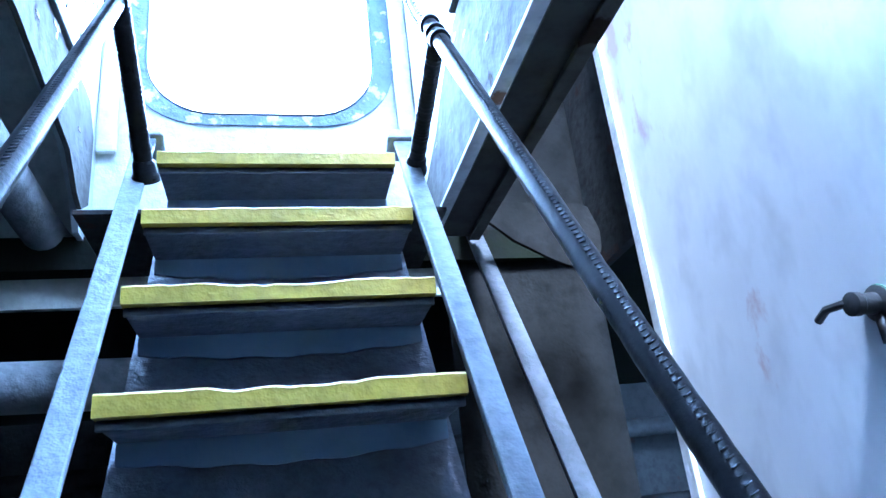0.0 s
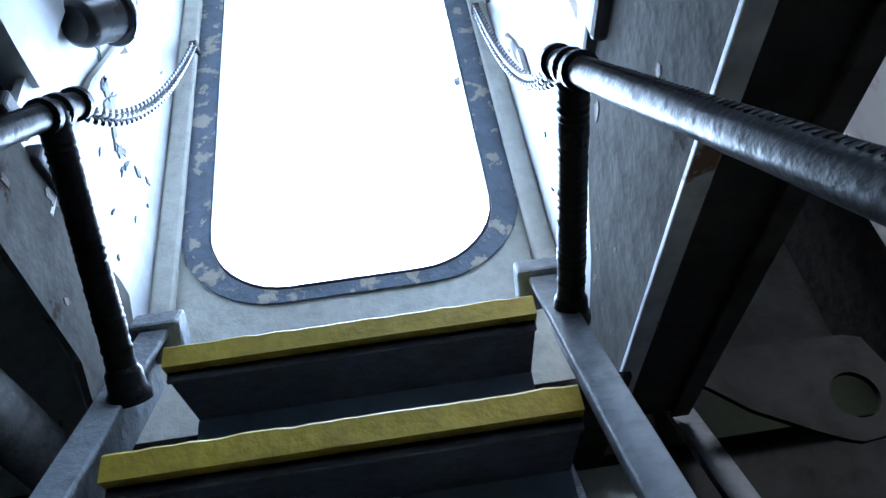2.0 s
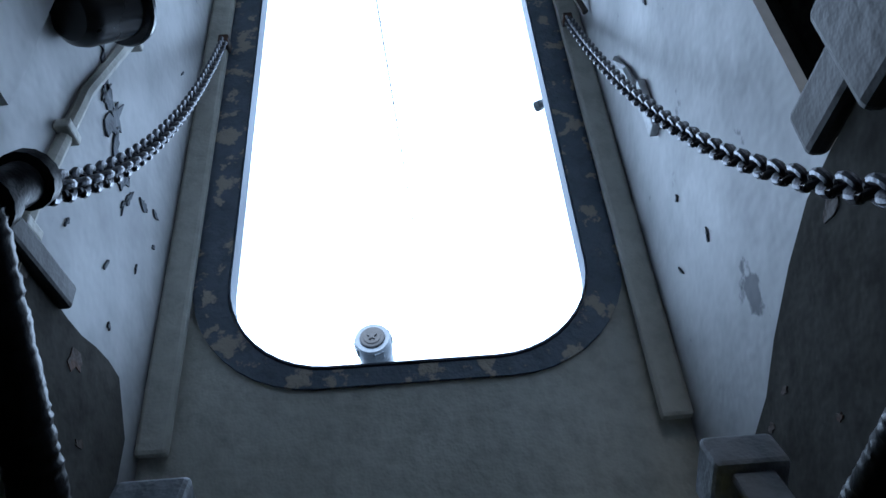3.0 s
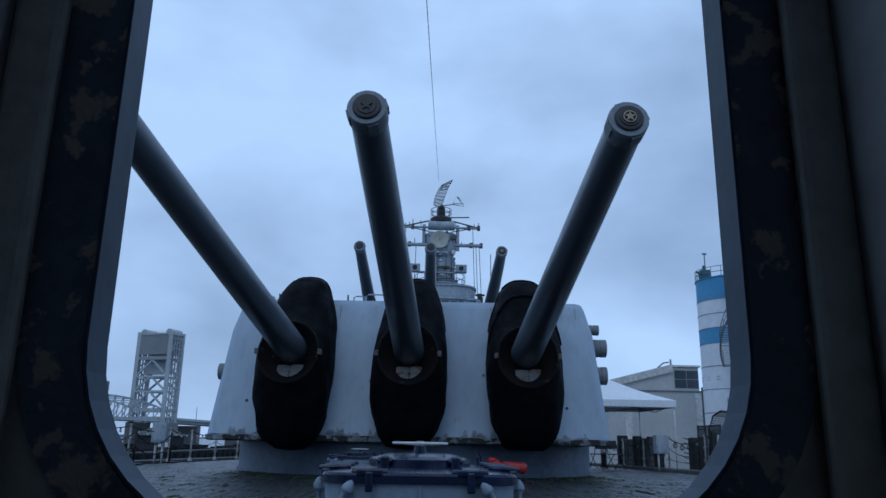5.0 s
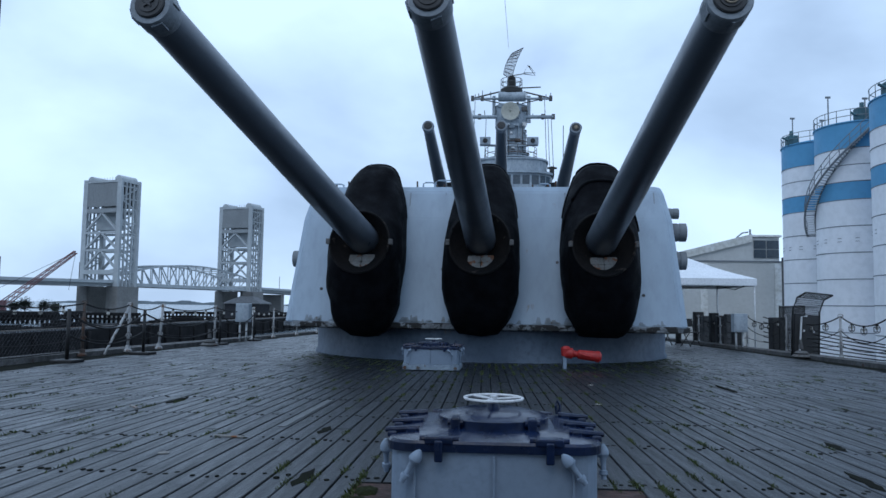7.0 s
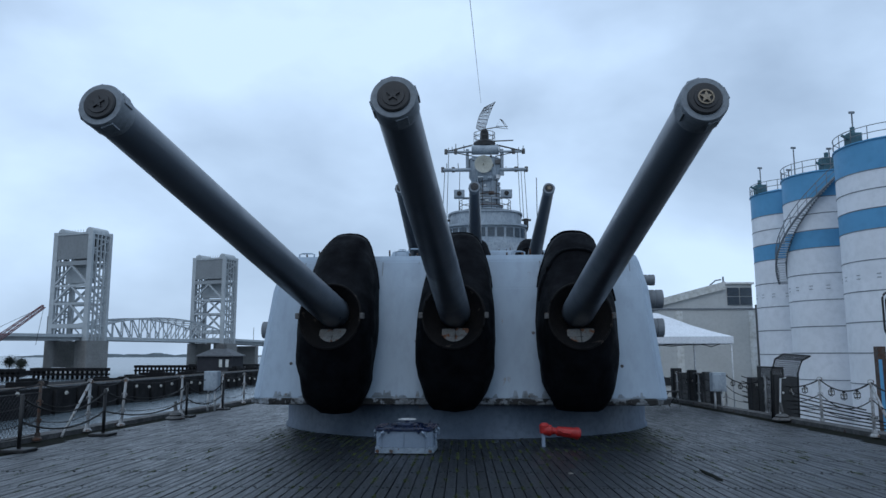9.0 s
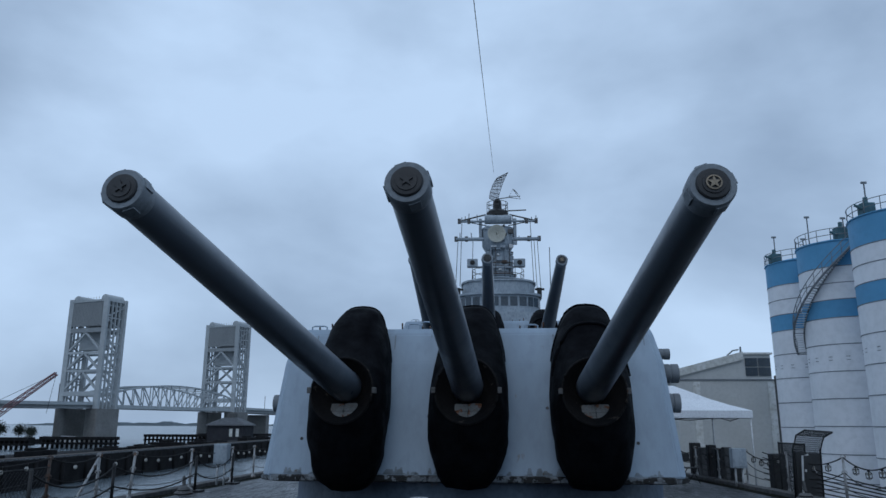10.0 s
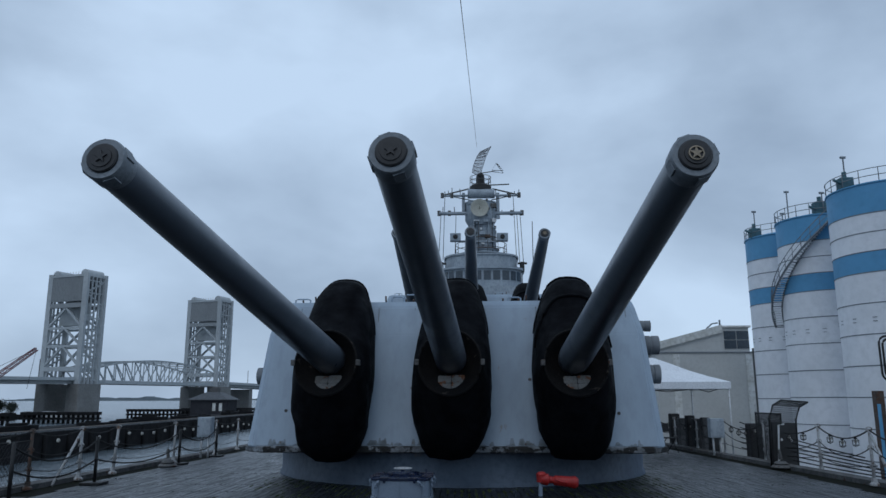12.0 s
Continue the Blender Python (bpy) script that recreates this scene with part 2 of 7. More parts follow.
CHROME = material("worn_chain", (0.11, 0.115, 0.13), 0.3, 0.8, dark=(0.05, 0.05, 0.06), scale=30, fine=60)

WATER = bpy.data.materials.new("harbour_water")
WATER.use_nodes = True
_n, _l = WATER.node_tree.nodes, WATER.node_tree.links
_b = _n["Principled BSDF"]
_b.inputs["Base Color"].default_value, _b.inputs["Roughness"].default_value, _b.inputs["IOR"].default_value = (0.10, 0.125, 0.142, 1), 0.22, 1.33
_co = _n.new("ShaderNodeTexCoord")
_t = _n.new("ShaderNodeTexNoise")
_t.inputs["Scale"].default_value, _t.inputs["Detail"].default_value = 0.55, 4
_l.new(_co.outputs["Object"], _t.inputs["Vector"])
_bp = _n.new("ShaderNodeBump")
_bp.inputs["Strength"].default_value, _bp.inputs["Distance"].default_value = 0.6, 0.30
_l.new(_t.outputs[0], _bp.inputs["Height"])
_l.new(_bp.outputs[0], _b.inputs["Normal"])


# ---- shape builders ----
def V(*a):
    return Vector(a)


def box(bm, a, z, bevel=0.0, m=None):
    """A box between two corners."""
    vs = [bm.verts.new((x, y, w)) for w in (a[2], z[2]) for x, y in ((a[0], a[1]), (z[0], a[1]), (z[0], z[1]), (a[0], z[1]))]
    fs = [bm.faces.new([vs[i] for i in q]) for q in ((3, 2, 1, 0), (4, 5, 6, 7), (0, 1, 5, 4), (1, 2, 6, 5), (2, 3, 7, 6), (3, 0, 4, 7))]
    if m is not None:
        bmesh.ops.transform(bm, matrix=m, verts=vs)
    if bevel:
        es = list({e for f in fs for e in f.edges})
        bmesh.ops.bevel(bm, geom=es, offset=bevel, segments=2, affect="EDGES", profile=0.5)
    return bm


def ring_at(bm, p, ax, r, n, up=None):
    ax = Vector(ax).normalized()
    u = (Vector(up) if up else (V(0, 0, 1) if abs(ax.z) < 0.9 else V(1, 0, 0)))
    s = ax.cross(u).normalized()
    u = s.cross(ax)
    return [bm.verts.new(Vector(p) + (s * math.cos(2 * math.pi * i / n) + u * math.sin(2 * math.pi * i / n)) * r) for i in range(n)]


def bridge_rings(bm, a, b, smooth=True):
    n = len(a)
    for i in range(n):
        f = bm.faces.new((a[i], a[(i + 1) % n], b[(i + 1) % n], b[i]))
        f.smooth = smooth


def rod(bm, p, q, r, r2=None, n=10, caps=True):
    """A round bar from p to q."""
    d = Vector(q) - Vector(p)
    a, b = ring_at(bm, p, d, r, n), ring_at(bm, q, d, r if r2 is None else r2, n)
    bridge_rings(bm, a, b)
    if caps:
        bm.faces.new(a[::-1])
        bm.faces.new(b)
    return bm


def tube(bm, pts, r, n=8, closed=False):
    """A round tube along a line of points."""
    pts = [Vector(p) for p in pts]
    rings = []
    for i, p in enumerate(pts):
        d = (pts[(i + 1) % len(pts)] - pts[i - 1]) if closed else (pts[min(i + 1, len(pts) - 1)] - pts[max(i - 1, 0)])
        rings.append(ring_at(bm, p, d, r, n))
    for i in range(len(rings) - (0 if closed else 1)):
        bridge_rings(bm, rings[i], rings[(i + 1) % len(rings)])
    if not closed:
        bm.faces.new(rings[0][::-1])
        bm.faces.new(rings[-1])
    return bm


def lathe(bm, profile, m=None, n=32, caps=True):
    """A turned shape about the local z axis from (radius, height) pairs."""
    m = m or Matrix()
    rings = [[bm.verts.new(m @ V(r * math.cos(2 * math.pi * i / n), r * math.sin(2 * math.pi * i / n), h)) for i in range(n)] for r, h in profile]
    for a, b in zip(rings, rings[1:]):
        bridge_rings(bm, a, b)
    if caps:
        bm.faces.new(rings[0][::-1])
        bm.faces.new(rings[-1])
    return bm


def prism(bm, poly, h0, h1, m=None):
    """A flat polygon (x, y) raised from h0 to h1."""
    m = m or Matrix()
    a, b = [bm.verts.new(m @ V(x, y, h0)) for x, y in poly], [bm.verts.new(m @ V(x, y, h1)) for x, y in poly]
    bm.faces.new(a[::-1])
    bm.faces.new(b)
    bridge_rings(bm, a, b, False)
    return bm


def loft(bm, loops, caps=True, smooth=True):
    rings = [[bm.verts.new(p) for p in lp] for lp in loops]
    for a, b in zip(rings, rings[1:]):
        bridge_rings(bm, a, b, smooth)
    if caps:
        bm.faces.new(rings[0][::-1])
        bm.faces.new(rings[-1])
    return bm


def rounded(w, h, r, n=6, cx=0.0, cy=0.0):
    """A rounded rectangle's outline, counter-clockwise."""
    out = []
    for sx, sy, a0 in ((1, -1, -90), (1, 1, 0), (-1, 1, 90), (-1, -1, 180)):
        for i in range(n + 1):
            a = radians(a0 + 90 * i / n)
            out.append((cx + sx * (w / 2 - r) + r * math.cos(a), cy + sy * (h / 2 - r) + r * math.sin(a)))
    return out


def framed(bm, outer, inner, h0, h1, m):
    """A plate with a hole: outer and inner outlines with as many points, from h0 to h1."""
    o0, o1 = ([bm.verts.new(m @ V(x, y, h)) for x, y in outer] for h in (h0, h1))
    i0, i1 = ([bm.verts.new(m @ V(x, y, h)) for x, y in inner] for h in (h0, h1))
    bridge_rings(bm, o0, o1, False)
    bridge_rings(bm, i1, i0, False)
    bridge_rings(bm, o1, i1, False)
    bridge_rings(bm, i0, o0, False)
    return bm


def finish(name, bm, mat, sharp=35):
    bmesh.ops.recalc_face_normals(bm, faces=bm.faces)
    for e in bm.edges:
        if len(e.link_faces) == 2 and e.calc_face_angle(0) > radians(sharp):
            e.smooth = False
    me = bpy.data.meshes.new(name)
    bm.to_mesh(me)
    bm.free()
    me.materials.append(mat)
    return me


def part(name, bm, mat, parent, label=""):
    ob = new(name, finish(name, bm, mat))
    ob.parent = parent
    return tagged(ob, label)


def solid(name, bm, mat, label, category="", group="", kind=""):
    return tagged(new(name, finish(name, bm, mat)), label, category, group, kind)


def empty(name, label, category, at=(0, 0, 0), group="", kind=""):
    ob = new(name)
    ob.matrix_basis = Matrix.Translation(at)
    return tagged(ob, label, category, group, kind)


def B():
    return bmesh.new()


def dz(y):
    """The height of the weather deck, which falls gently aft."""
    return 0.06 - 0.013 * y


def half(y):
    """The half breadth of the deck."""
    return 7.75 if y > 14 else 7.75 - 0.011 * (14 - y) ** 2 * 0.75


SEA = -6.5

# ---- structure outdoors ----
bm = B()
g = [bm.verts.new(p) for p in ((-4500, -4500, SEA), (4500, -4500, SEA), (4500, 4500, SEA), (-4500, 4500, SEA))]
bm.faces.new(g)
solid("water", bm, WATER, "grey harbour water with small ripples reaching the horizon", "water", kind="structure")

# hull and deck bed, open over the ladder well
ys = [-9, -6, -3, -2.7, -0.06, 1, 4, 8, 12, 14, 20, 30, 45, 60, 85]
bm = B()
WELL = 0.98
for y0, y1 in zip(ys, ys[1:]):
    spans = ((-1, None), (1, None)) if (y0, y1) in ((-2.7, -0.06), (-3, -2.7)) and y0 == -2.7 else ((0, None),)
    for side, _ in spans:
        a0, a1 = (-half(y0), half(y0)) if side == 0 else ((-half(y0), -WELL) if side < 0 else (WELL, half(y0)))
        b0, b1 = (-half(y1), half(y1)) if side == 0 else ((-half(y1), -WELL) if side < 0 else (WELL, half(y1)))
        lo = [bm.verts.new(p) for p in ((a0, y0, dz(y0) - 0.12), (a1, y0, dz(y0) - 0.12), (b1, y1, dz(y1) - 0.12), (b0, y1, dz(y1) - 0.12))]
        hi = [bm.verts.new(p) for p in ((a0, y0, dz(y0) - 0.03), (a1, y0, dz(y0) - 0.03), (b1, y1, dz(y1) - 0.03), (b0, y1, dz(y1) - 0.03))]
        bm.faces.new(lo[::-1])
        bm.faces.new(hi)
        bridge_rings(bm, lo, hi, False)
deck = solid("floor", bm, CAULK, "dark wet teak planked weather deck with mossy seams", "deck", kind="structure")

for side, nm in ((-1, "hull_port"), (1, "hull_starboard")):
    bm = B()
    loops = []
    for y in ys:
        x = side * half(y)
        loops.append([(x, y, dz(y) - 0.03), (x + side * 0.05, y, dz(y) + 0.03), (x + side * 0.06, y, dz(y) - 0.3), (x * 0.93, y, SEA - 1), (x * 0.93 - side * 0.3, y, SEA - 1), (x - side * 0.3, y, dz(y) - 0.16)])
    loft(bm, loops, smooth=False)
    solid(nm, bm, HULL, "grey steel ship side with a low deck edge", "hull", kind="structure")


XZM = Matrix(((1, 0, 0, 0), (0, 0, 1, 0), (0, 1, 0, 0), (0, 0, 0, 1)))


# ---- the two gun turrets ----
def barrel_profile(length):
    return [(0.285, 0), (0.275, length * 0.18), (0.235, length * 0.45), (0.19, length * 0.75), (0.158, length * 0.965), (0.156, length * 0.978)]


def turret(at, turn, elevation, label):
    """A triple gun turret; its guns point to local -y."""
    t = empty("gun_turret", label, "gun turret", at)
    t.matrix_basis = Matrix.Translation(at) @ pose(0, 0, 0, 0, 0, turn)
    z0, z1 = 0.72, 3.42
    # the armoured house: outlines at four heights, drawn back towards the roof
    bm = B()
    rows = []
    for z, hw, yf in ((z0, 3.72, -3.45), (2.75, 3.58, -2.85), (z1 - 0.12, 3.46, -2.64), (z1, 3.42, -2.55)):
        c = 0.12
        rows.append([(-hw + c, yf, z), (hw - c, yf, z), (hw, yf + c, z), (hw + 0.22, yf + 2.2, z), (hw, 1.8, z), (hw - 0.7, 4.2, z), (-hw + 0.7, 4.2, z), (-hw, 1.8, z), (-hw - 0.22, yf + 2.2, z), (-hw, yf + c, z)])
    loft(bm, rows, smooth=False)
    bmesh.ops.bevel(bm, geom=[e for e in bm.edges], offset=0.025, segments=2, affect="EDGES")
    house = part("armour_house", bm, TURRET, t)
    # lip with bolt heads round the foot
    bm = B()
    loft(bm, [[(x * s, y * s if y < 0 else y, z) for x, y in ((-3.48, -3.5), (3.48, -3.5), (3.79, -3.2), (3.7, 1.5), (3.05, 4.25), (-3.05, 4.25), (-3.7, 1.5), (-3.79, -3.2))] for s, z in ((0.985, z0 - 0.10), (1.0, z0 - 0.08), (1.0, z0), (0.99, z0 + 0.02))], smooth=False)
    lip = part("foot_lip", bm, LIP, t, "stained and rusty steel lip")
    for i in range(26):
        bm = B()
        rod(bm, (-3.3 + i * 0.264, -3.49, z0 - 0.04), (-3.3 + i * 0.264, -3.525, z0 - 0.04), 0.025, n=6)
        part("bolt", bm, LIP, lip)
    # barbette, its colour darkened for the shade under the house
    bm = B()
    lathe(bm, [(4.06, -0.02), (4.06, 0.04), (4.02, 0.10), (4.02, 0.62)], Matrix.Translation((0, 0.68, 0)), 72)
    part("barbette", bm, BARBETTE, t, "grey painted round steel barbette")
    # sight hoods and range finder ends
    for sx, zz, r, ln, yy in ((1, 2.58, 0.17, 0.66, -2.05), (1, 2.02, 0.17, 0.60, -2.05), (1, 2.95, 0.10, 0.55, -2.1), (-1, 2.02, 0.16, 0.74, -1.6), (-1, 2.58, 0.05, 0.35, -1.9)):
        bm = B()
        x = sx * (3.62 - (zz - z0) * 0.10)
        prof = [(r, 0), (r, ln * 0.55), (r * 1.08, ln * 0.58), (r * 1.08, ln * 0.75), (r * 0.98, ln * 0.78), (r * 1.08, ln * 0.82), (r * 1.08, ln), (r * 0.8, ln), (r * 0.78, ln - 0.05)]
        lathe(bm, prof, Matrix.Translation((x - sx * 0.12, yy, zz)) @ pose(0, 0, 0, 0, sx * 90, 0), 24)
        part("sight_hood", bm, HULL, t, "round grey sight hood")
    # roof edge fittings
    for x in (-3.0, -2.75, -1.35, -0.95, -0.8, 0.95, 1.25, 1.4, 2.9, 3.0):
        bm = B()
        rod(bm, (x, -2.45, z1 - 0.02), (x, -2.5, z1 + (0.12 if x in (-2.75, -1.35, 1.4) else 0.05)), 0.018, n=6)
        part("roof_cleat", bm, RUSTY, t)
    for x0, x1, h in ((-1.25, -1.02, 0.13), (-1.0, -0.62, 0.17), (1.05, 1.3, 0.10), (-3.2, -2.9, 0.10)):
        bm = B()
        tube(bm, [(x0, -2.3, z1 - 0.02), (x0, -2.3, z1 + h * 0.8), (x0 + 0.05, -2.3, z1 + h), (x1 - 0.05, -2.3, z1 + h), (x1, -2.3, z1 + h * 0.8), (x1, -2.3, z1 - 0.02)], 0.016, 6)
        part("roof_handrail", bm, TURRET, t)
    # rust and soot runs below the roof edge and above the foot
    rw = random.Random(int(at[1] * 10))
    for k in range(90):
        low = k % 6 != 0
        x = rw.uniform(-3.3, 3.3)
        if min(abs(x - g_) for g_ in (-2.13, 0.0, 2.13)) < 0.5:
            continue
        zt_ = (z0 + 0.04 + 0.12 * rw.random() ** 2) if low else z1 - 0.13
        zb_ = z0 + 0.03 if low else zt_ - rw.uniform(0.06, 0.35)
        w_ = rw.uniform(0.02, 0.07) if low else rw.uniform(0.006, 0.02)
        yy_ = lambda z: -3.45 + (z - z0) * 0.6 / 2.03 if z < 2.75 else -2.85 + (z - 2.75) * 0.21 / 0.55
        bm = B()
        loft(bm, [[(x - ww, yy_(z) - 0.002, z), (x + ww, yy_(z) - 0.002, z), (x + ww, yy_(z) + 0.01, z), (x - ww, yy_(z) + 0.01, z)] for z, ww in ((zb_, w_ * (1.2 if low else 0.4)), ((zb_ + zt_) / 2, w_ * 0.9), (zt_, w_ * (0.5 if low else 1.0)))], smooth=False)
        part("grime_run", bm, STREAK, house, "grimy run on the paint")
    # small dark port marks on the face
    for x, z in ((-0.75, 1.75), (1.4, 1.9), (2.95, 1.3), (-3.05, 1.35)):
        bm = B()
        yf = -3.45 + (z - z0) * 0.6 / 2.03
        rod(bm, (x, yf + 0.02, z), (x, yf - 0.012, z), 0.03, n=8)
        part("plug", bm, DIRTY, t)
    # guns and blast bags
    for gx, de in ((-2.13, 0.0), (0.0, 0.0), (2.13, -0.45)):
        e = radians(elevation + de)
        pivot = V(gx, -2.2, 2.02)
        d = V(0, -math.cos(e), math.sin(e))
        axis = d.to_track_quat("Z", "Y").to_matrix().to_4x4()
        L = 9.72
        gun = new("gun")
        gun.parent = t
        bm = B()
        lathe(bm, barrel_profile(L), Matrix.Translation(pivot) @ axis, 40)
        part("barrel", bm, GUN, gun, "long tapered dark grey gun barrel")
        bm = B()
        lathe(bm, [(0.156, L * 0.978), (0.166, L * 0.98), (0.168, L * 0.998), (0.158, L), (0.118, L), (0.116, L - 0.03)], Matrix.Translation(pivot) @ axis, 40)
        for k in range(4):
            box(bm, (-0.045, 0.150, L * 0.986), (0.045, 0.174, L * 0.9975), 0.004, Matrix.Translation(pivot) @ axis @ pose(0, 0, 0, 0, 0, 90 * k + 20))
        part("muzzle_ring", bm, MUZZLE, gun, "notched muzzle ring")
        bm = B()
        lathe(bm, [(0.117, L - 0.02), (0.117, L + 0.012), (0.108, L + 0.02), (0.08, L + 0.022), (0.078, L + 0.03)], Matrix.Translation(pivot) @ axis, 32)
        part("tompion", bm, TOMPION, gun, "black muzzle plug")
        bm = B()
        big = gx > 1
        star = [((0.05 if i % 2 == 0 else 0.02) * math.sin(i * math.pi / 5), (0.05 if i % 2 == 0 else 0.02) * math.cos(i * math.pi / 5)) for i in range(10)]
        prism(bm, star, L + 0.03, L + 0.042, Matrix.Translation(pivot) @ axis)
        if big:
            lathe(bm, [(0.045, L + 0.029), (0.055, L + 0.034), (0.055, L + 0.039), (0.045, L + 0.04)], Matrix.Translation(pivot) @ axis, 20, caps=False)
        part("star_badge", bm, BRASS if big else TOMPION, gun, "worn brass star" if big else "dark star emblem")
        # collar where the bag is clamped to the gun
        yc = -4.22
        zc = 2.02 + math.tan(e) * 2.02 - 0.12
        bm = B()
        tube(bm, [(gx + 0.53 * math.cos(a), yc + 0.16 * math.sin(a), zc + 0.56 * math.sin(a)) for a in (2 * math.pi * i / 40 for i in range(40))], 0.02, 8, closed=True)
        bag = new("blast_bag")
        bag.parent = t
        bm2 = B()
        rnd = random.Random(int(gx * 10) + 50)
        n = 48
        wob = [0.012 * math.sin(q * 0.42 + gx) + 0.006 * math.sin(q * 1.3 + 2 * gx) + rnd.uniform(-0.006, 0.006) for q in range(n)]
        loops = []
        for yy, sx_, zt, zb, mix_ in ((-2.60, 0.62, 3.78, 0.66, 0), (-2.95, 0.67, 3.82, 0.55, 0), (-3.30, 0.69, 3.72, 0.50, 0), (-3.62, 0.70, 3.38, 0.52, 0.12), (-3.80, 0.69, 3.14, 0.66, 0.25), (-3.92, 0.66, 2.98, 0.86, 0.4), (-4.06, 0.60, 2.86, 1.16, 0.65), (-4.16, 0.565, 2.78, 1.42, 0.88), (-4.22, 0.53, zc + 0.56, zc - 0.56, 1)):
            lp = []
            for i in range(n):
                a = 2 * math.pi * i / n
                c, s = math.cos(a), math.sin(a)
                p_ = (0.56 if s < 0 else 0.62) * (1 - mix_) + mix_
                x = sx_ * math.copysign(abs(c) ** p_, c) + wob[i] * (1 - mix_) * (1.7 if s < 0 else 0.4) + 0.012 * math.sin(9 * a + 7 * yy) * (1 - mix_)
                zm, zr = (zt + zb) / 2, (zt - zb) / 2
                # the lower half hangs forward over the lip
                lp.append((gx + x * (1 - 0.15 * max(0, s) * (1 - mix_)) + 0.05 * max(0, s) * (1 - mix_), yy + 0.16 * s * mix_ - (0.22 * max(0, -s) * (1 - mix_) if yy < -3 else 0) + (0.15 * max(0, s) * (1 - mix_)), zm + zr * math.copysign(abs(s) ** (0.8 + 0.2 * mix_), s) + wob[i - 5] * (1 - mix_) * (2.6 if s < 0 else 0.4)))
            loops.append(lp)
        loft(bm2, loops, caps=False)
        part("canvas", bm2, BAG, bag, "black canvas blast bag")
        for row, lift_, rr in (((3, 0.015, 0.028), (1, 0.01, 0.022)) if gx > 1 else ((1, 0.006, 0.014),)):
            bm2 = B()
            tube(bm2, [(p[0], p[1] - 0.01, p[2] + lift_) for p in loops[row][2:23]], rr, 8)
            part("fold", bm2, BAG, bag, "rolled canvas fold")
        bm2 = B()
        ring_ = [2 * math.pi * i / n for i in range(n)]
        loft(bm2, [[(gx + rx * math.cos(q), yy + ty * math.sin(q), zz + rz * math.sin(q)) for q in ring_] for rx, rz, yy, ty, zz in ((0.53, 0.56, -4.22, 0.16, zc), (0.46, 0.49, -4.10, 0.14, zc + 0.01), (0.36, 0.38, -3.96, 0.08, zc + 0.05), (0.27, 0.29, -3.88, 0.05, zc + 0.08))], caps=False)
        part("inner_cone", bm2, CONE, bag, "worn brown black leather cone round the gun")
        part("clamp_ring", bm, CONE, bag, "grimy steel clamp ring")
        for sx in (-1, 1):
            bm = B()
            box(bm, (gx + sx * 0.56 - 0.035, yc - 0.06, zc - 0.05), (gx + sx * 0.56 + 0.035, yc + 0.05, zc + 0.05), 0.01)
            part("clamp_bolt", bm, DIRTY, bag)
        # worn plate under the barrel
        bm = B()
        m = Matrix.Translation((gx + 0.02, -4.10, zc - 0.36)) @ pose(0, 0, 0, -36, 0, 0) @ Matrix.Diagonal((1.2, 1.2, 1.2, 1))
        for ax_, bx_, az_, bz_ in ((-0.19, -0.004, 0.003, 0.13), (0.004, 0.19, 0.003, 0.14), (-0.17, -0.004, -0.15, -0.003), (0.004, 0.15, -0.15, -0.003)):
            prism(bm, rounded(bx_ - ax_, bz_ - az_, 0.02, 3, (ax_ + bx_) / 2, (az_ + bz_) / 2), -0.02, 0.02, m @ XZM)
        part("worn_plate", bm, PATCH, bag, "weathered pale plate with rust stains")
    return t


turret((0.04, 16.62, -0.14), -2.4, 7.6, "pale grey gun turret with three dark barrels, black blast bags")
turret((0.62, 32.3, 2.15), -1.2, 11.7, "raised grey triple gun turret standing behind the first")
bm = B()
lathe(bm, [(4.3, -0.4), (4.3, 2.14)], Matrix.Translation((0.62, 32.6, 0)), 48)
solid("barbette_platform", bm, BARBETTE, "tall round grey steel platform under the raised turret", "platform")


# ---- things on the weather deck ----
TAG = material("pale_tag", (0.42, 0.52, 0.50), 0.5, fine=40)
FLAKE = material("flaking_paint", (0.24, 0.295, 0.355), 0.7, dark=(0.16, 0.20, 0.24), scale=12, fine=30, bump=0.9, spots=(0.09, 0.06, 0.045), spot_scale=11, spot_cut=0.63)
BEDRUST = material("wet_rust_bed", (0.052, 0.019, 0.012), 0.45, dark=(0.012, 0.008, 0.007), scale=4, fine=24, bump=0.4, spots=(0.060, 0.024, 0.016), spot_scale=5, spot_cut=0.60, rough2=0.85, spec=0.22)


def densify(poly, step):
    """The closed outline with points no further apart than step."""
    out = []
    for (x0, y0), (x1, y1) in zip(poly, poly[1:] + poly[:1]):
        k = max(1, int(math.hypot(x1 - x0, y1 - y0) / step))
        out += [(x0 + (x1 - x0) * i / k, y0 + (y1 - y0) * i / k) for i in range(k)]
    return out


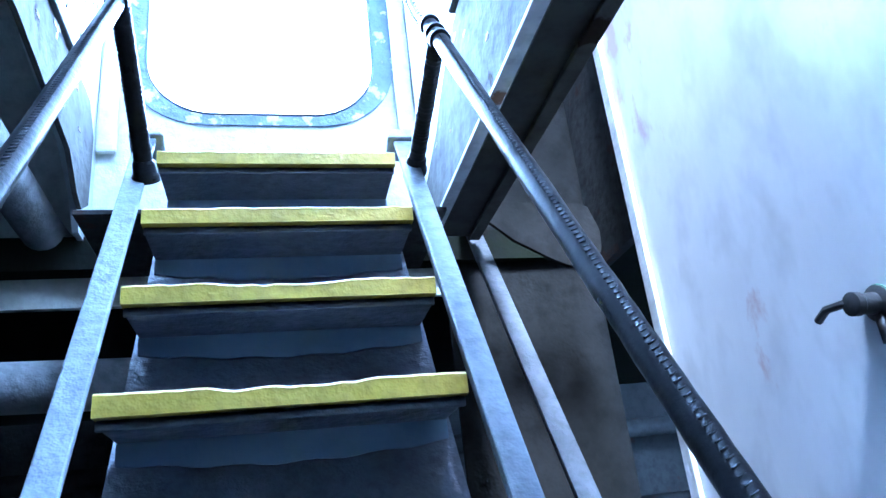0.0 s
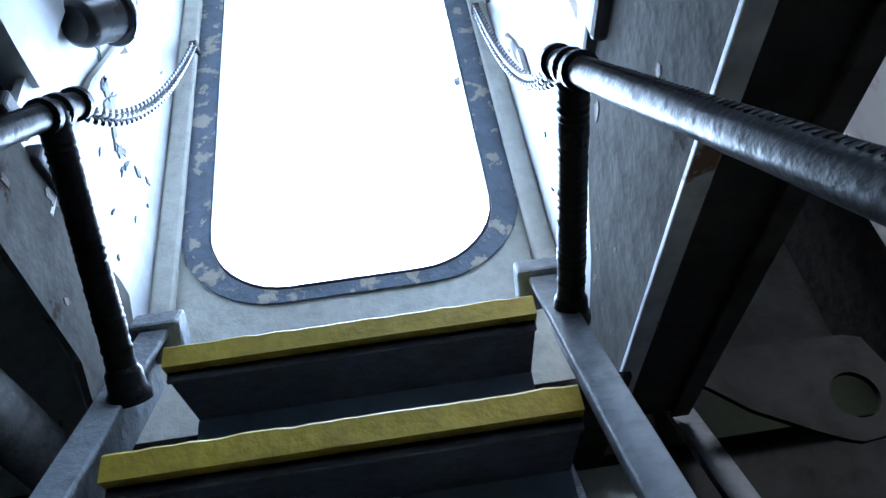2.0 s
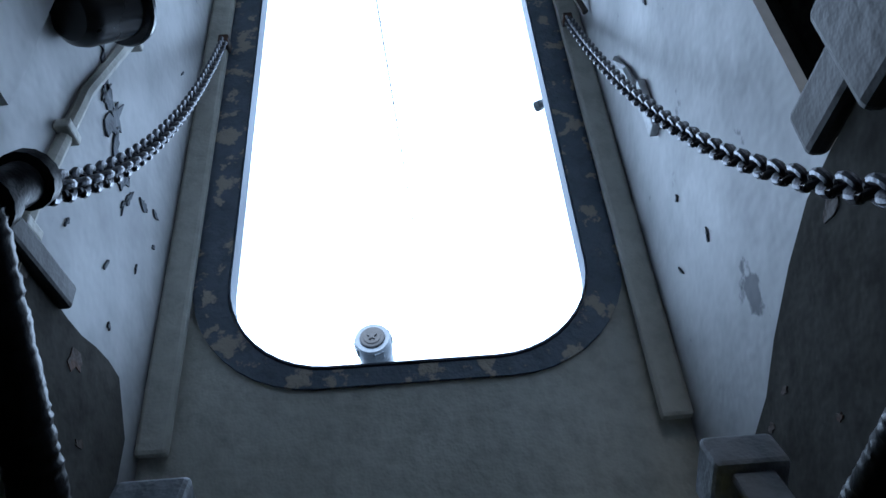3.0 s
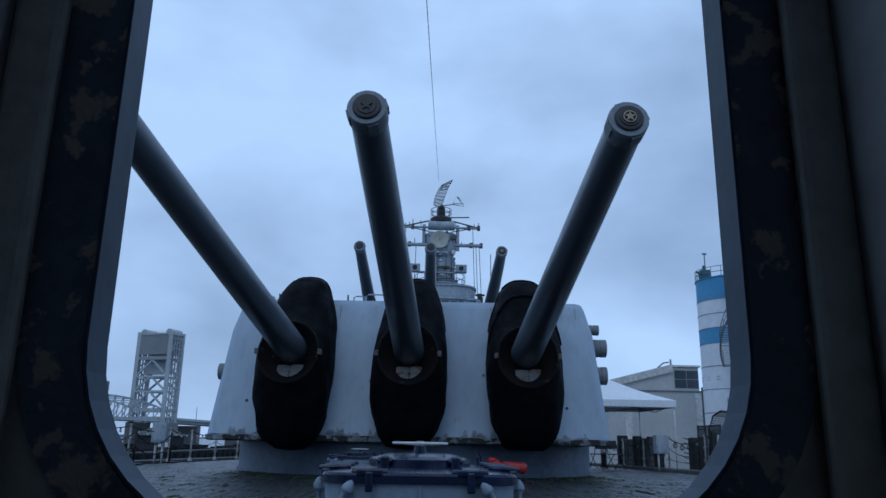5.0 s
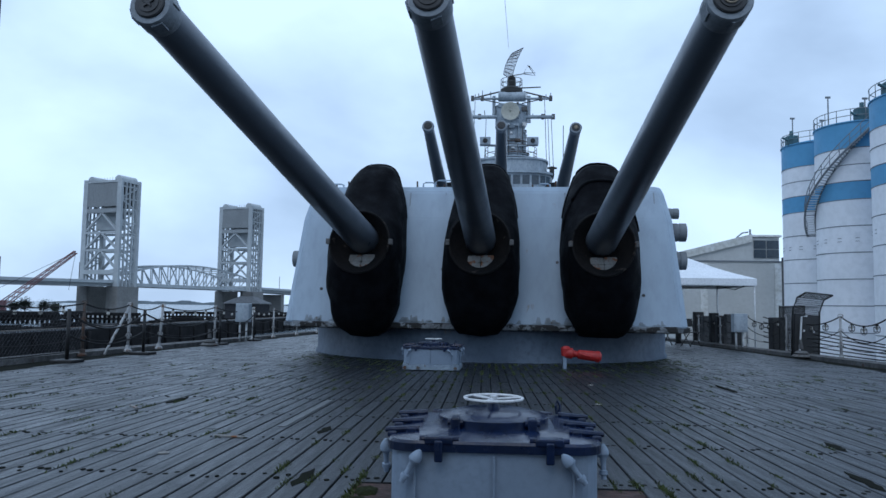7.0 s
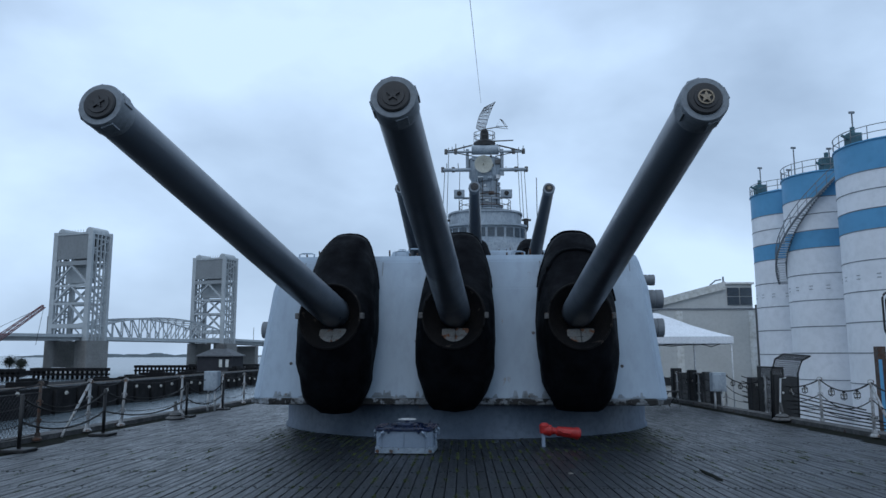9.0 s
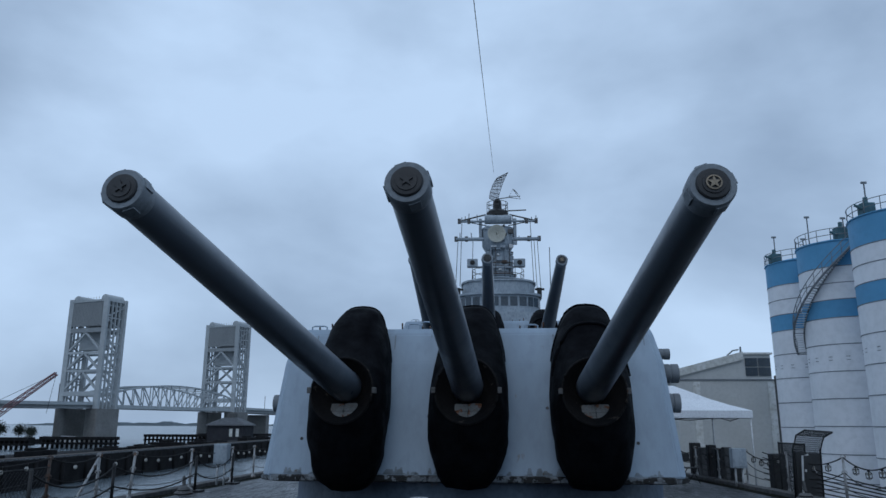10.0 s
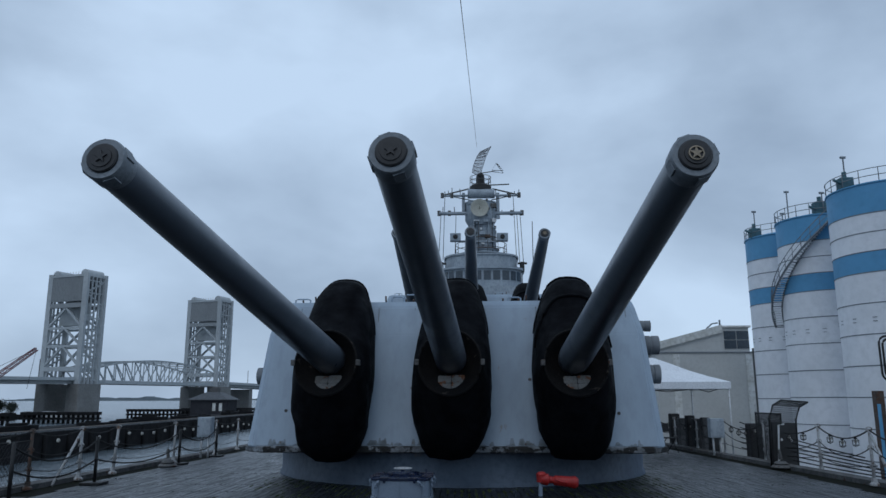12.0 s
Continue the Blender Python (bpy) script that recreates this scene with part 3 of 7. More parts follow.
def hatch(at, s, label):
    """A raised escape hatch with a dogged lid and hand wheel."""
    h = empty("deck_hatch", label, "hatch", at, group="deck hatches")
    w, d, ht = 0.80, 0.74, 0.345
    bm = B()
    loft(bm, [[(x, y, z) for x, y in rounded(w + e, d + e, 0.09)] for z, e in ((0, 0.0), (ht, 0.0))], smooth=False)
    coaming = part("coaming", bm, HATCH, h, "white painted steel coaming")
    bm = B()
    rnd = random.Random(4)
    base = densify(rounded(w, d, 0.09, 8), 0.012)
    rise, r0 = [], 0.0
    for x, y in base:
        r0 = 0.8 * r0 + rnd.uniform(-0.006, 0.006)
        rise.append(r0 + (0.028 if abs(x) > 0.33 and abs(y) > 0.3 else 0.0))
    # the first is a dark strip in place of the chipped edge's shadow
    for nm, lab, mat_, lift, grow in (("primer_edge", "dark strip standing in for shade at the chipped edge", BARBETTE, 0.004, 0.0025), ("flaking_base", "lumpy flaking paint round the foot", FLAKE, 0.0, 0.010)):
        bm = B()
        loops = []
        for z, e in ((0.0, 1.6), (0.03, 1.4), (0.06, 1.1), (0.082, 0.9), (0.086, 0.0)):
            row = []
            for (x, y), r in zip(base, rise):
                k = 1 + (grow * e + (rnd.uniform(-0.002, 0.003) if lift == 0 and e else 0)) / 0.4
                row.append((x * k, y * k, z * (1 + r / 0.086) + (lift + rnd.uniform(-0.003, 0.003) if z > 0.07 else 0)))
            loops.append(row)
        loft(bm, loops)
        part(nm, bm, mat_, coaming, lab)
    for x in (-0.37, 0.372, -0.17):
        bm = B()
        prism(bm, [(x + 0.03 * rnd.uniform(0.5, 1.1) * math.cos(2 * math.pi * i / 12), 0.035 + 0.035 * rnd.uniform(0.5, 1.1) * math.sin(2 * math.pi * i / 12)) for i in range(12)], -d / 2 - 0.026, -d / 2 - 0.008, XZM)
        part("rust_scab", bm, RUSTY, coaming, "dark rust scab through the flaking paint")
    for x, y0, y1 in ((0.0, -d / 2 - 0.012, -d / 2 + 0.01), (-0.3, -d / 2 - 0.016, -d / 2 + 0.01), (0.3, -d / 2 - 0.016, -d / 2 + 0.01)):
        bm = B()
        box(bm, (x - 0.005, y0, 0.0), (x + 0.005, y1, ht - 0.01), 0.002)
        part("stiffener", bm, HATCH, coaming)
    for x in (-w / 2, w / 2):
        bm = B()
        box(bm, (x - 0.014, -0.11, 0.0), (x + 0.014, -0.09, ht - 0.01), 0.003)
        part("stiffener", bm, HATCH, coaming)
    bm = B()
    loft(bm, [[(x, y, z) for x, y in rounded(w + e, d + e, 0.1)] for z, e in ((ht, 0.0), (ht + 0.004, 0.03), (ht + 0.035, 0.03), (ht + 0.045, 0.015), (ht + 0.062, -0.22), (ht + 0.066, -0.3))], smooth=False)
    lid = part("lid", bm, LID, h, "dark navy painted lid")
    bm = B()
    lathe(bm, [(0.235, ht + 0.05), (0.235, ht + 0.095), (0.225, ht + 0.10), (0.15, ht + 0.118), (0.03, ht + 0.125), (0.025, ht + 0.155)], n=40)
    part("scuttle", bm, LID, lid, "round navy scuttle cover")
    bm = B()
    tube(bm, [(0.125 * math.cos(a), 0.125 * math.sin(a), ht + 0.165) for a in (2 * math.pi * i / 32 for i in range(32))], 0.006, 8, closed=True)
    for k in range(3):
        a = 2 * math.pi * k / 3 + 0.3
        rod(bm, (0, 0, ht + 0.16), (0.125 * math.cos(a), 0.125 * math.sin(a), ht + 0.165), 0.007, n=6)
    rod(bm, (0, 0, ht + 0.14), (0, 0, ht + 0.175), 0.018, n=10)
    part("hand_wheel", bm, WHITE, lid, "white painted hand wheel")
    # lid lugs with pins along the rims
    for x, y in ((-0.21, -0.36), (0.21, -0.36), (-0.21, 0.36), (0.21, 0.36)):
        bm = B()
        box(bm, (x - 0.055, y - 0.03, ht + 0.03), (x + 0.055, y + 0.03, ht + 0.062), 0.008)
        box(bm, (x - 0.016, y - (0.05 if y < 0 else -0.03), ht - 0.03), (x + 0.016, y - (0.03 if y < 0 else -0.05), ht + 0.05), 0.006)
        rod(bm, (x - 0.075, y, ht + 0.05), (x + 0.075, y, ht + 0.05), 0.012, n=8)
        part("hinge_lug", bm, LID, lid)
    for sx in (-1, 1):
        for y in (-0.22, 0.0, 0.24):
            bm = B()
            box(bm, (sx * 0.33 - 0.02, y - 0.022, ht + 0.045), (sx * 0.33 + 0.02, y + 0.022, ht + 0.07), 0.006)
            rod(bm, (sx * 0.30, y, ht + 0.066), (sx * 0.435, y, ht + 0.058), 0.014, 0.011, n=8)
            box(bm, (sx * 0.405 - 0.02, y - 0.03, ht + 0.03), (sx * 0.405 + 0.02, y + 0.03, ht + 0.056), 0.008)
            part("lid_bar", bm, LID, lid)
    for x, y in ((-0.155, -0.17), (0.155, -0.17)):
        bm = B()
        box(bm, (x - 0.02, y - 0.05, ht + 0.05), (x + 0.02, y + 0.03, ht + 0.11), 0.008)
        rod(bm, (x - 0.03, y - 0.03, ht + 0.09), (x + 0.03, y - 0.03, ht + 0.09), 0.014, n=8)
        part("scuttle_hinge", bm, LID, lid)
    bm = B()
    tube(bm, [(0.30, 0.30, ht + 0.06), (0.295, 0.30, ht + 0.1), (0.30, 0.30, ht + 0.125), (0.315, 0.30, ht + 0.1), (0.31, 0.30, ht + 0.06)], 0.008, 6)
    part("lifting_eye", bm, LID, lid)
    # dog handles
    for x, y, dx, dy in ((-0.295, -d / 2, -0.05, -0.03), (0.275, -d / 2, 0.07, -0.03), (-w / 2, -0.2, -0.03, 0.02), (w / 2, -0.2, 0.03, -0.02), (-w / 2, 0.2, -0.03, 0.02), (w / 2, 0.2, 0.03, 0.02)):
        bm = B()
        front = abs(y) > 0.3
        ox, oy = (0, -0.035) if front else (math.copysign(0.035, x), 0)
        top = V(x + ox, y + oy, ht - 0.015)
        low = top + V(dx if front else 0, 0 if front else dy, -0.085)
        rod(bm, (x, y, ht - 0.02), tuple(top), 0.016, n=10)
        dd = (low - top).normalized()
        fm = Matrix.Translation(top) @ dd.to_track_quat("Z", "Y").to_matrix().to_4x4()
        lathe(bm, [(0.006, -0.034), (0.016, -0.022), (0.024, -0.004), (0.024, 0.010), (0.013, 0.024), (0.010, 0.05), (0.010, 0.068), (0.017, 0.070), (0.017, 0.086), (0.011, 0.088), (0.011, 0.104)], fm, 12)
        part("dog_handle", bm, HATCH, h, "grey painted dog bolt")
    h.scale = (s, s, s)
    return h


H1 = hatch((0.025, 2.76, dz(2.76)), 0.985, "raised white steel hatch with navy lid and hand wheel")
H2 = copy_thing(H1, Matrix.Translation((-0.84, 11.38, dz(11.38) + 0.02)) @ pose(0, 0, 0, 0, 0, -3))
H2.scale = (1.06, 1.06, 0.9)
tagged(H2, "low white hatch with navy lid near the turret")

# rusty steel bed in which the near hatch stands
bm = B()
box(bm, (-0.652, 1.79, dz(2.5) - 0.024), (0.768, 3.37, dz(2.5) - 0.016))
solid("steel_bed", bm, BEDRUST, "rust brown bare steel bed round the near hatch", "deck plate", kind="structure")

# red hydrant valve lying low on a bracket
v = empty("fire_valve", "bright red painted fire valve on a short pale bracket", "fire valve", (1.3, 12.0, dz(12)))
bm = B()
lathe(bm, [(0.03, 0), (0.085, 0.01), (0.09, 0.12), (0.06, 0.14), (0.05, 0.2), (0.075, 0.23), (0.085, 0.5), (0.095, 0.52), (0.095, 0.56), (0.06, 0.60)], Matrix.Translation((0, 0, 0.27)) @ pose(0, 0, 0, 0, 96, 0), 24)
body = part("valve_body", bm, RED, v)
bm = B()
lathe(bm, [(0.02, -0.09), (0.075, -0.07), (0.085, 0.05), (0.05, 0.085), (0.02, 0.09)], Matrix.Translation((0.02, 0, 0.29)), 20)
part("cap", bm, RED, v)
bm = B()
box(bm, (-0.03, -0.03, 0), (0.03, 0.03, 0.24), 0.008)
part("bracket", bm, HATCH, v, "short pale grey bracket")
bm = B()
tube(bm, [(0.22, -0.05, 0.27), (0.3, -0.12, 0.24), (0.4, -0.1, 0.22), (0.46, -0.02, 0.2)], 0.014, 6)
part("handle", bm, RED, v)


# ---- guard rails ----
def rail_post(x, y, h=1.02, brace=0, mat=POSTWHITE, name="rail_post", label="white painted guard rail post with rust stains", tilt=0.0, foot=True):
    p = empty(name, label, "rail post", (x, y, dz(y)), group="guard rail posts")
    bm = B()
    rod(bm, (0, 0, 0), (tilt, 0, h), 0.031, 0.026, n=10)
    part("tube", bm, mat, p)
    for z in (0.34, 0.66, 0.98):
        bm = B()
        tube(bm, [(tilt * z + 0.055 * math.cos(a), 0.0, z + 0.04 * math.sin(a)) for a in (2 * math.pi * i / 12 for i in range(12))], 0.010, 6, closed=True)
        part("wire_eye", bm, mat, p)
    if foot:
        bm = B()
        lathe(bm, [(0.085, 0), (0.085, 0.03), (0.05, 0.06), (0.048, 0.13)], n=12)
        part("socket", bm, mat, p)
    if brace:
        bm = B()
        rod(bm, (0, -brace, 0), (0, -0.02, h * 0.93), 0.025, n=8)
        part("brace", bm, POSTWHITE, p, "white diagonal brace")
    return p


def cable(name, a, b, sag, r, mat, label, n=12, category="cable", group=""):
    a, b = Vector(a), Vector(b)
    bm = B()
    tube(bm, [a.lerp(b, i / n) - V(0, 0, sag * 4 * (i / n) * (1 - i / n)) for i in range(n + 1)], r, 6)
    return solid(name, bm, mat, label, category, group)


LX, RX = -7.45, 7.75
left_posts = [(LX - 0.05, 9.6), (LX, 12.9), (LX, 14.65), (LX + 0.05, 16.0), (LX + 0.1, 19.3), (LX + 0.1, 22.6), (LX, 25.2), (LX, 28.4), (LX, 32)]
for i, (x, y) in enumerate(left_posts):
    rail_post(x, y, 1.0, 0.95 if i == 2 else 0, RUSTY if i == 1 else POSTWHITE, label="rust brown guard rail post" if i == 1 else "white painted guard rail post with rust stains", tilt=0.06 if i == 3 else 0.0)
right_posts = [(7.2, 9.2), (7.35, 11.6), (7.45, 13.7), (7.75, 16.3), (7.75, 19.2), (7.85, 22.4), (7.85, 25), (7.85, 27.5), (7.85, 30)]
for i, (x, y) in enumerate(right_posts):
    rail_post(x, y, 0.98, 0.7 if i == 2 else 0)
for posts, side in ((left_posts, "port"), (right_posts, "starboard")):
    for k, ((x0, y0), (x1, y1)) in enumerate(zip(posts, posts[1:])):
        for z, sag, r in ((0.97, 0.10, 0.014), (0.66, 0.13, 0.010), (0.34, 0.09, 0.008)):
            cable("guard_wire", (x0, y0, dz(y0) + z), (x1, y1, dz(y1) + z), sag if not (side == "starboard" and z > 0.5) else sag + 0.10, r, ROPE, "black guard wire slung between rail posts", group="guard wires")
        # festoon bulbs along the top wire
        L = int((y1 - y0) / 0.62)
        for j in range(1, L):
            f = j / L
            bx, by = x0 + (x1 - x0) * f, y0 + (y1 - y0) * f
            bz = dz(by) + 0.97 - (0.10 if side == "port" else 0.2) * 4 * f * (1 - f)
            b = empty("festoon_lamp", "small unlit bulb in a black socket on the wire", "lamp", (bx, by, bz), group="festoon lamps")
            bm = B()
            lathe(bm, [(0.022, 0.01), (0.024, -0.03), (0.018, -0.045)], n=8)
            part("socket", bm, BLACK, b)
            bm = B()
            lathe(bm, [(0.016, -0.045), (0.033, -0.075), (0.030, -0.10), (0.012, -0.118)], n=10)
            part("bulb", bm, BULB, b, "pale glass bulb")
            if side == "starboard":
                bm = B()
                for q in range(6):
                    c_, s_ = math.cos(math.pi * q / 3), math.sin(math.pi * q / 3)
                    tube(bm, [(0.024 * c_, 0.024 * s_, -0.02), (0.062 * c_, 0.062 * s_, -0.07), (0.058 * c_, 0.058 * s_, -0.15), (0.01 * c_, 0.01 * s_, -0.18)], 0.006, 4)
                for zz, rr in ((-0.07, 0.062), (-0.15, 0.058)):
                    tube(bm, [(rr * math.cos(q * math.pi / 5), rr * math.sin(q * math.pi / 5), zz) for q in range(10)], 0.006, 4, closed=True)
                part("guard_cage", bm, BLACK, b, "black wire guard cage")

# waterway lip along the deck edge
for sx, nm in ((-1, "trim_port"), (1, "trim_starboard")):
    bm = B()
    loft(bm, [[(sx * (half(y) - 0.22), y, dz(y) - 0.03), (sx * (half(y) - 0.05), y, dz(y) - 0.03), (sx * (half(y) - 0.05), y, dz(y) + 0.09), (sx * (half(y) - 0.22), y, dz(y) + 0.06)] for y in (1, 4, 8, 12, 14, 20, 30, 45, 60)], smooth=False)
    solid(nm, bm, DIRTY, "grimy steel waterway lip along the deck edge", "deck edge", kind="structure")

# wire mesh panel at the port rail
mesh_panel = empty("wire_fence", "fine wire mesh panel lashed to the guard rail", "mesh fence", (LX, 11.2, dz(11.2)))
bm = B()
for i in range(34):
    for sgn in (1, -1):
        y0 = -1.6 + i * 0.1
        y1 = y0 + sgn * 0.7
        a = V(0, max(-1.65, min(1.65, y0)), 0.08)
        b = V(0, max(-1.65, min(1.65, y1)), 0.08 + 0.7 * abs(max(-1.65, min(1.65, y1)) - y0) / 0.7)
        rod(bm, a, b, 0.004, n=4, caps=False)
part("mesh", bm, WIRE, mesh_panel)
bm = B()
rod(bm, (0, -1.7, 0.8), (0, 1.7, 0.8), 0.012, n=6)
rod(bm, (0, -1.7, 0.08), (0, 1.7, 0.08), 0.012, n=6)
part("mesh_frame", bm, BLACK, mesh_panel)


def stanchion(x, y):
    s = empty("rope_stanchion", "black rope stanchion on a weighted square base", "stanchion", (x, y, dz(y)), group="rope stanchions")
    bm = B()
    box(bm, (-0.19, -0.19, 0), (0.19, 0.19, 0.05), 0.012)
    part("base", bm, BLACK, s)
    bm = B()
    rod(bm, (0, 0, 0.05), (0, 0, 0.86), 0.03, n=10)
    part("post", bm, BLACK, s)
    return s


SX = [(-6.75, 11.2), (-6.72, 13.8), (-6.95, 18.6), (-7.0, 21.6)]
for p in SX:
    stanchion(*p)
for (x0, y0), (x1, y1) in zip(SX, SX[1:]):
    for z, sg in ((0.80, 0.28), (0.45, 0.2)):
        cable("barrier_rope", (x0, y0, dz(y0) + z), (x1, y1, dz(y1) + z), sg, 0.016, ROPE, "black barrier rope hanging between stanchions", category="rope", group="barrier ropes")


def junction_box(x, y, h):
    j = empty("junction_box", "grey electrical box on two short legs by the rail", "electrical box", (x, y, dz(y)))
    for sx in (-0.1, 0.1):
        bm = B()
        rod(bm, (sx, 0, 0), (sx, 0, h - 0.5), 0.03, n=8)
        part("leg", bm, WHITE, j)
    bm = B()
    box(bm, (-0.2, -0.14, h - 0.55), (0.2, 0.14, h), 0.015)
    bx = part("enclosure", bm, HAZE, j)
    bm = B()
    box(bm, (-0.17, -0.155, h - 0.5), (0.17, -0.135, h - 0.05), 0.006)
    part("cover", bm, HAZE, bx)
    return j


junction_box(-7.2, 21.2, 1.12)
junction_box(7.55, 22.2, 1.05)
for x, y in ((-6.95, 17.9), (7.4, 17.5)):
    bm = B()
    for k, rr in enumerate((0.2, 0.13)):
        lathe(bm, [(rr, 0.08 * k), (rr + 0.03, 0.08 * k + 0.03), (rr - 0.03, 0.08 * k + 0.08)], Matrix.Translation((x, y, dz(y))), 14)
    rod(bm, (x, y, dz(y) + 0.2), (x - 0.02, y, dz(y) + 0.42), 0.05, 0.03, n=8)
    solid("deck_bollard", bm, DIRTY, "grimy round deck fitting with a broken post", "bollard")

# mesh topped gate leaning at the starboard rail
gate = empty("gangway_gate", "black gangway gate with a curved smoky mesh hood", "gate", (7.7, 18.0, dz(18)))
bm = B()
box(bm, (-0.40, -0.03, 0.05), (0.40, 0.03, 1.02), 0.01)
leaf = part("gate_leaf", bm, BLACK, gate)
for x, z in ((-0.12, 0.62), (0.22, 0.62)):
    bm = B()
    rod(bm, (x, -0.05, z), (x, -0.02, z), 0.03, n=10)
    part("reflector", bm, WHITE, leaf)
for x in (-0.46, 0.46):
    bm = B()
    tube(bm, [(x, 0, 0), (x, 0, 1.1), (x + 0.02, -0.1, 1.4), (x + 0.05, -0.32, 1.52)], 0.022, 8)
    part("side_tube", bm, BLACK, gate)
bm = B()
tube(bm, [(-0.3, -0.08, 0.1), (-0.28, -0.1, 0.95), (-0.1, -0.1, 0.98)], 0.022, 8)
part("white_frame", bm, WHITE, gate, "white bent tube")
bm = B()
for k in range(27):
    f = k / 26
    rod(bm, (-0.46 + 0.92 * f, 0, 1.02), (-0.46 + 0.92 * f, -0.1, 1.4), 0.006, n=4, caps=False)
    rod(bm, (-0.46 + 0.92 * f, -0.1, 1.4), (-0.44 + 0.92 * f, -0.32, 1.52), 0.006, n=4, caps=False)
for k in range(9):
    z = 1.04 + 0.045 * k
    rod(bm, (-0.46, -0.1 * (z - 1.02) / 0.38, z), (0.46, -0.1 * (z - 1.02) / 0.38, z), 0.006, n=4, caps=False)
rod(bm, (-0.42, -0.32, 1.52), (0.5, -0.32, 1.52), 0.02, n=6)
part("mesh_hood", bm, BLACK, gate, "curved dark mesh hood")
gate.rotation_euler = (0, radians(3), radians(28))

# gangway hand rails running aft along the starboard edge
for k in range(6):
    z = 0.25 + 0.14 * k
    cable("gangway_rope", (7.9, 13.8 + k * 0.2, dz(14) + 0.1 + k * 0.06), (8.0, 21.5, dz(21) + z), 0.05, 0.014, ROPE, "slack dark gangway rope along the rail", category="rope", group="gangway ropes")

screen = empty("mesh_screen", "fine dark wire mesh screen beside the gangway gate", "mesh fence", (7.75, 18.9, dz(18.9)))
bm = B()
for i in range(34):
    z = 0.08 + 0.034 * i
    rod(bm, (0, -0.75, z), (0, 0.75, z), 0.006, n=4, caps=False)
for i in range(38):
    y = -0.75 + 0.0405 * i
    rod(bm, (0, y, 0.08), (0, y, 1.2), 0.006, n=4, caps=False)
part("mesh", bm, BLACK, screen)
bm = B()
for y in (-0.77, 0.77):
    rod(bm, (0, y, 0), (0, y, 1.25), 0.02, n=8)
rod(bm, (0, -0.77, 1.22), (0, 0.77, 1.22), 0.02, n=8)
part("screen_frame", bm, BLACK, screen)

# dark tube frame on a stand at the quay edge
fr = empty("tube_frame", "dark rounded tube frame on a tall stand at the quay", "pipe frame", (22.9, 38.0, -4.2))
for w, h, r in ((3.0, 2.25, 0.38), (2.66, 1.95, 0.30)):
    bm = B()
    tube(bm, [(x, 0, z) for x, z in rounded(w, h, r, 5, 0, 7.55)], 0.055, 8, closed=True)
    part("bent_tube", bm, BLACK, fr)
for k in range(5):
    bm = B()
    tube(bm, [(-1.15 + 0.16 * k, 0.1, 7.0 - 0.12 * k), (-0.9 + 0.16 * k, 0.1, 7.7), (-0.4 + 0.14 * k, 0.1, 8.15 - 0.05 * k), (0.4, 0.1, 8.3 - 0.1 * k)], 0.045, 6)
    part("curved_bar", bm, DIRTY, fr)
for k in range(4):
    bm = B()
    rod(bm, (-0.75, -0.05, 6.45 - 0.14 * k), (1.3, -0.05, 6.45 - 0.14 * k), 0.05, n=8)
    part("rack_bar", bm, DIRTY, fr, "grimy rack bar")
for x in (0.35, 1.25):
    bm = B()
    rod(bm, (x, 0, 0), (x, 0, 6.45), 0.10, n=10)
    part("stand_post", bm, DIRTY, fr)

# canopy tent with its legs
tent = empty("canopy_tent", "white pop-up canopy tent with thin metal legs", "tent", (6.4, 24.7, dz(24.7)))
bm = B()
e0, e1 = 1.9, 2.1
base = [(-e0, -e0), (e0, -e0), (e0, e0), (-e0, e0)]
loops = [[(x, y, 1.95) for x, y in base], [(x, y, 2.16) for x, y in base]]
for f, z in ((0.75, 2.33), (0.5, 2.53), (0.25, 2.78), (0.04, 2.98)):
    loops.append([(x * f, y * f, z) for x, y in base])
inner = [[(x * 0.99, y * 0.99, z - 0.02) for x, y, z in lp] for lp in reversed(loops)]
loft(bm, loops + inner, caps=False, smooth=False)
part("canopy", bm, TENT, tent, "white fabric canopy")
for x, y in base:
    bm = B()
    rod(bm, (x * 0.97, y * 0.97, 0), (x * 0.97, y * 0.97, 2.12), 0.025, n=8)
    part("leg", bm, WHITE if x > 0 else DIRTY, tent)
for (x0, y0), (x1, y1) in zip(base, base[1:] + base[:1]):
    bm = B()
    rod(bm, (x0 * 0.97, y0 * 0.97, 2.05), ((x0 + x1) / 2 * 0.97, (y0 + y1) / 2 * 0.97, 1.86), 0.014, n=6)
    rod(bm, ((x0 + x1) / 2 * 0.97, (y0 + y1) / 2 * 0.97, 1.86), (x1 * 0.97, y1 * 0.97, 2.05), 0.014, n=6)
    part("truss_bar", bm, DIRTY, tent)


def folding_chair(x, y, turn):
    c = empty("folding_chair", "dark folding chair under the tent", "chair", (x, y, dz(y)), group="chairs under the tent")
    for sx in (-0.22, 0.22):
        bm = B()
        tube(bm, [(sx, -0.22, 0), (sx, 0.1, 0.45), (sx, 0.2, 0.88)], 0.014, 6)
        part("leg", bm, BLACK, c)
        bm = B()
        tube(bm, [(sx * 0.9, 0.24, 0), (sx * 0.9, -0.15, 0.45)], 0.014, 6)
        part("leg", bm, BLACK, c)
    bm = B()
    box(bm, (-0.21, -0.2, 0.44), (0.21, 0.16, 0.47), 0.01)
    part("seat", bm, BLACK, c)
    bm = B()
    box(bm, (-0.21, 0.15, 0.62), (0.21, 0.19, 0.88), 0.01)
    part("backrest", bm, BLACK, c)
    c.rotation_euler = (0, 0, radians(turn))


folding_chair(6.45, 23.4, 30)
folding_chair(6.2, 24.6, 200)

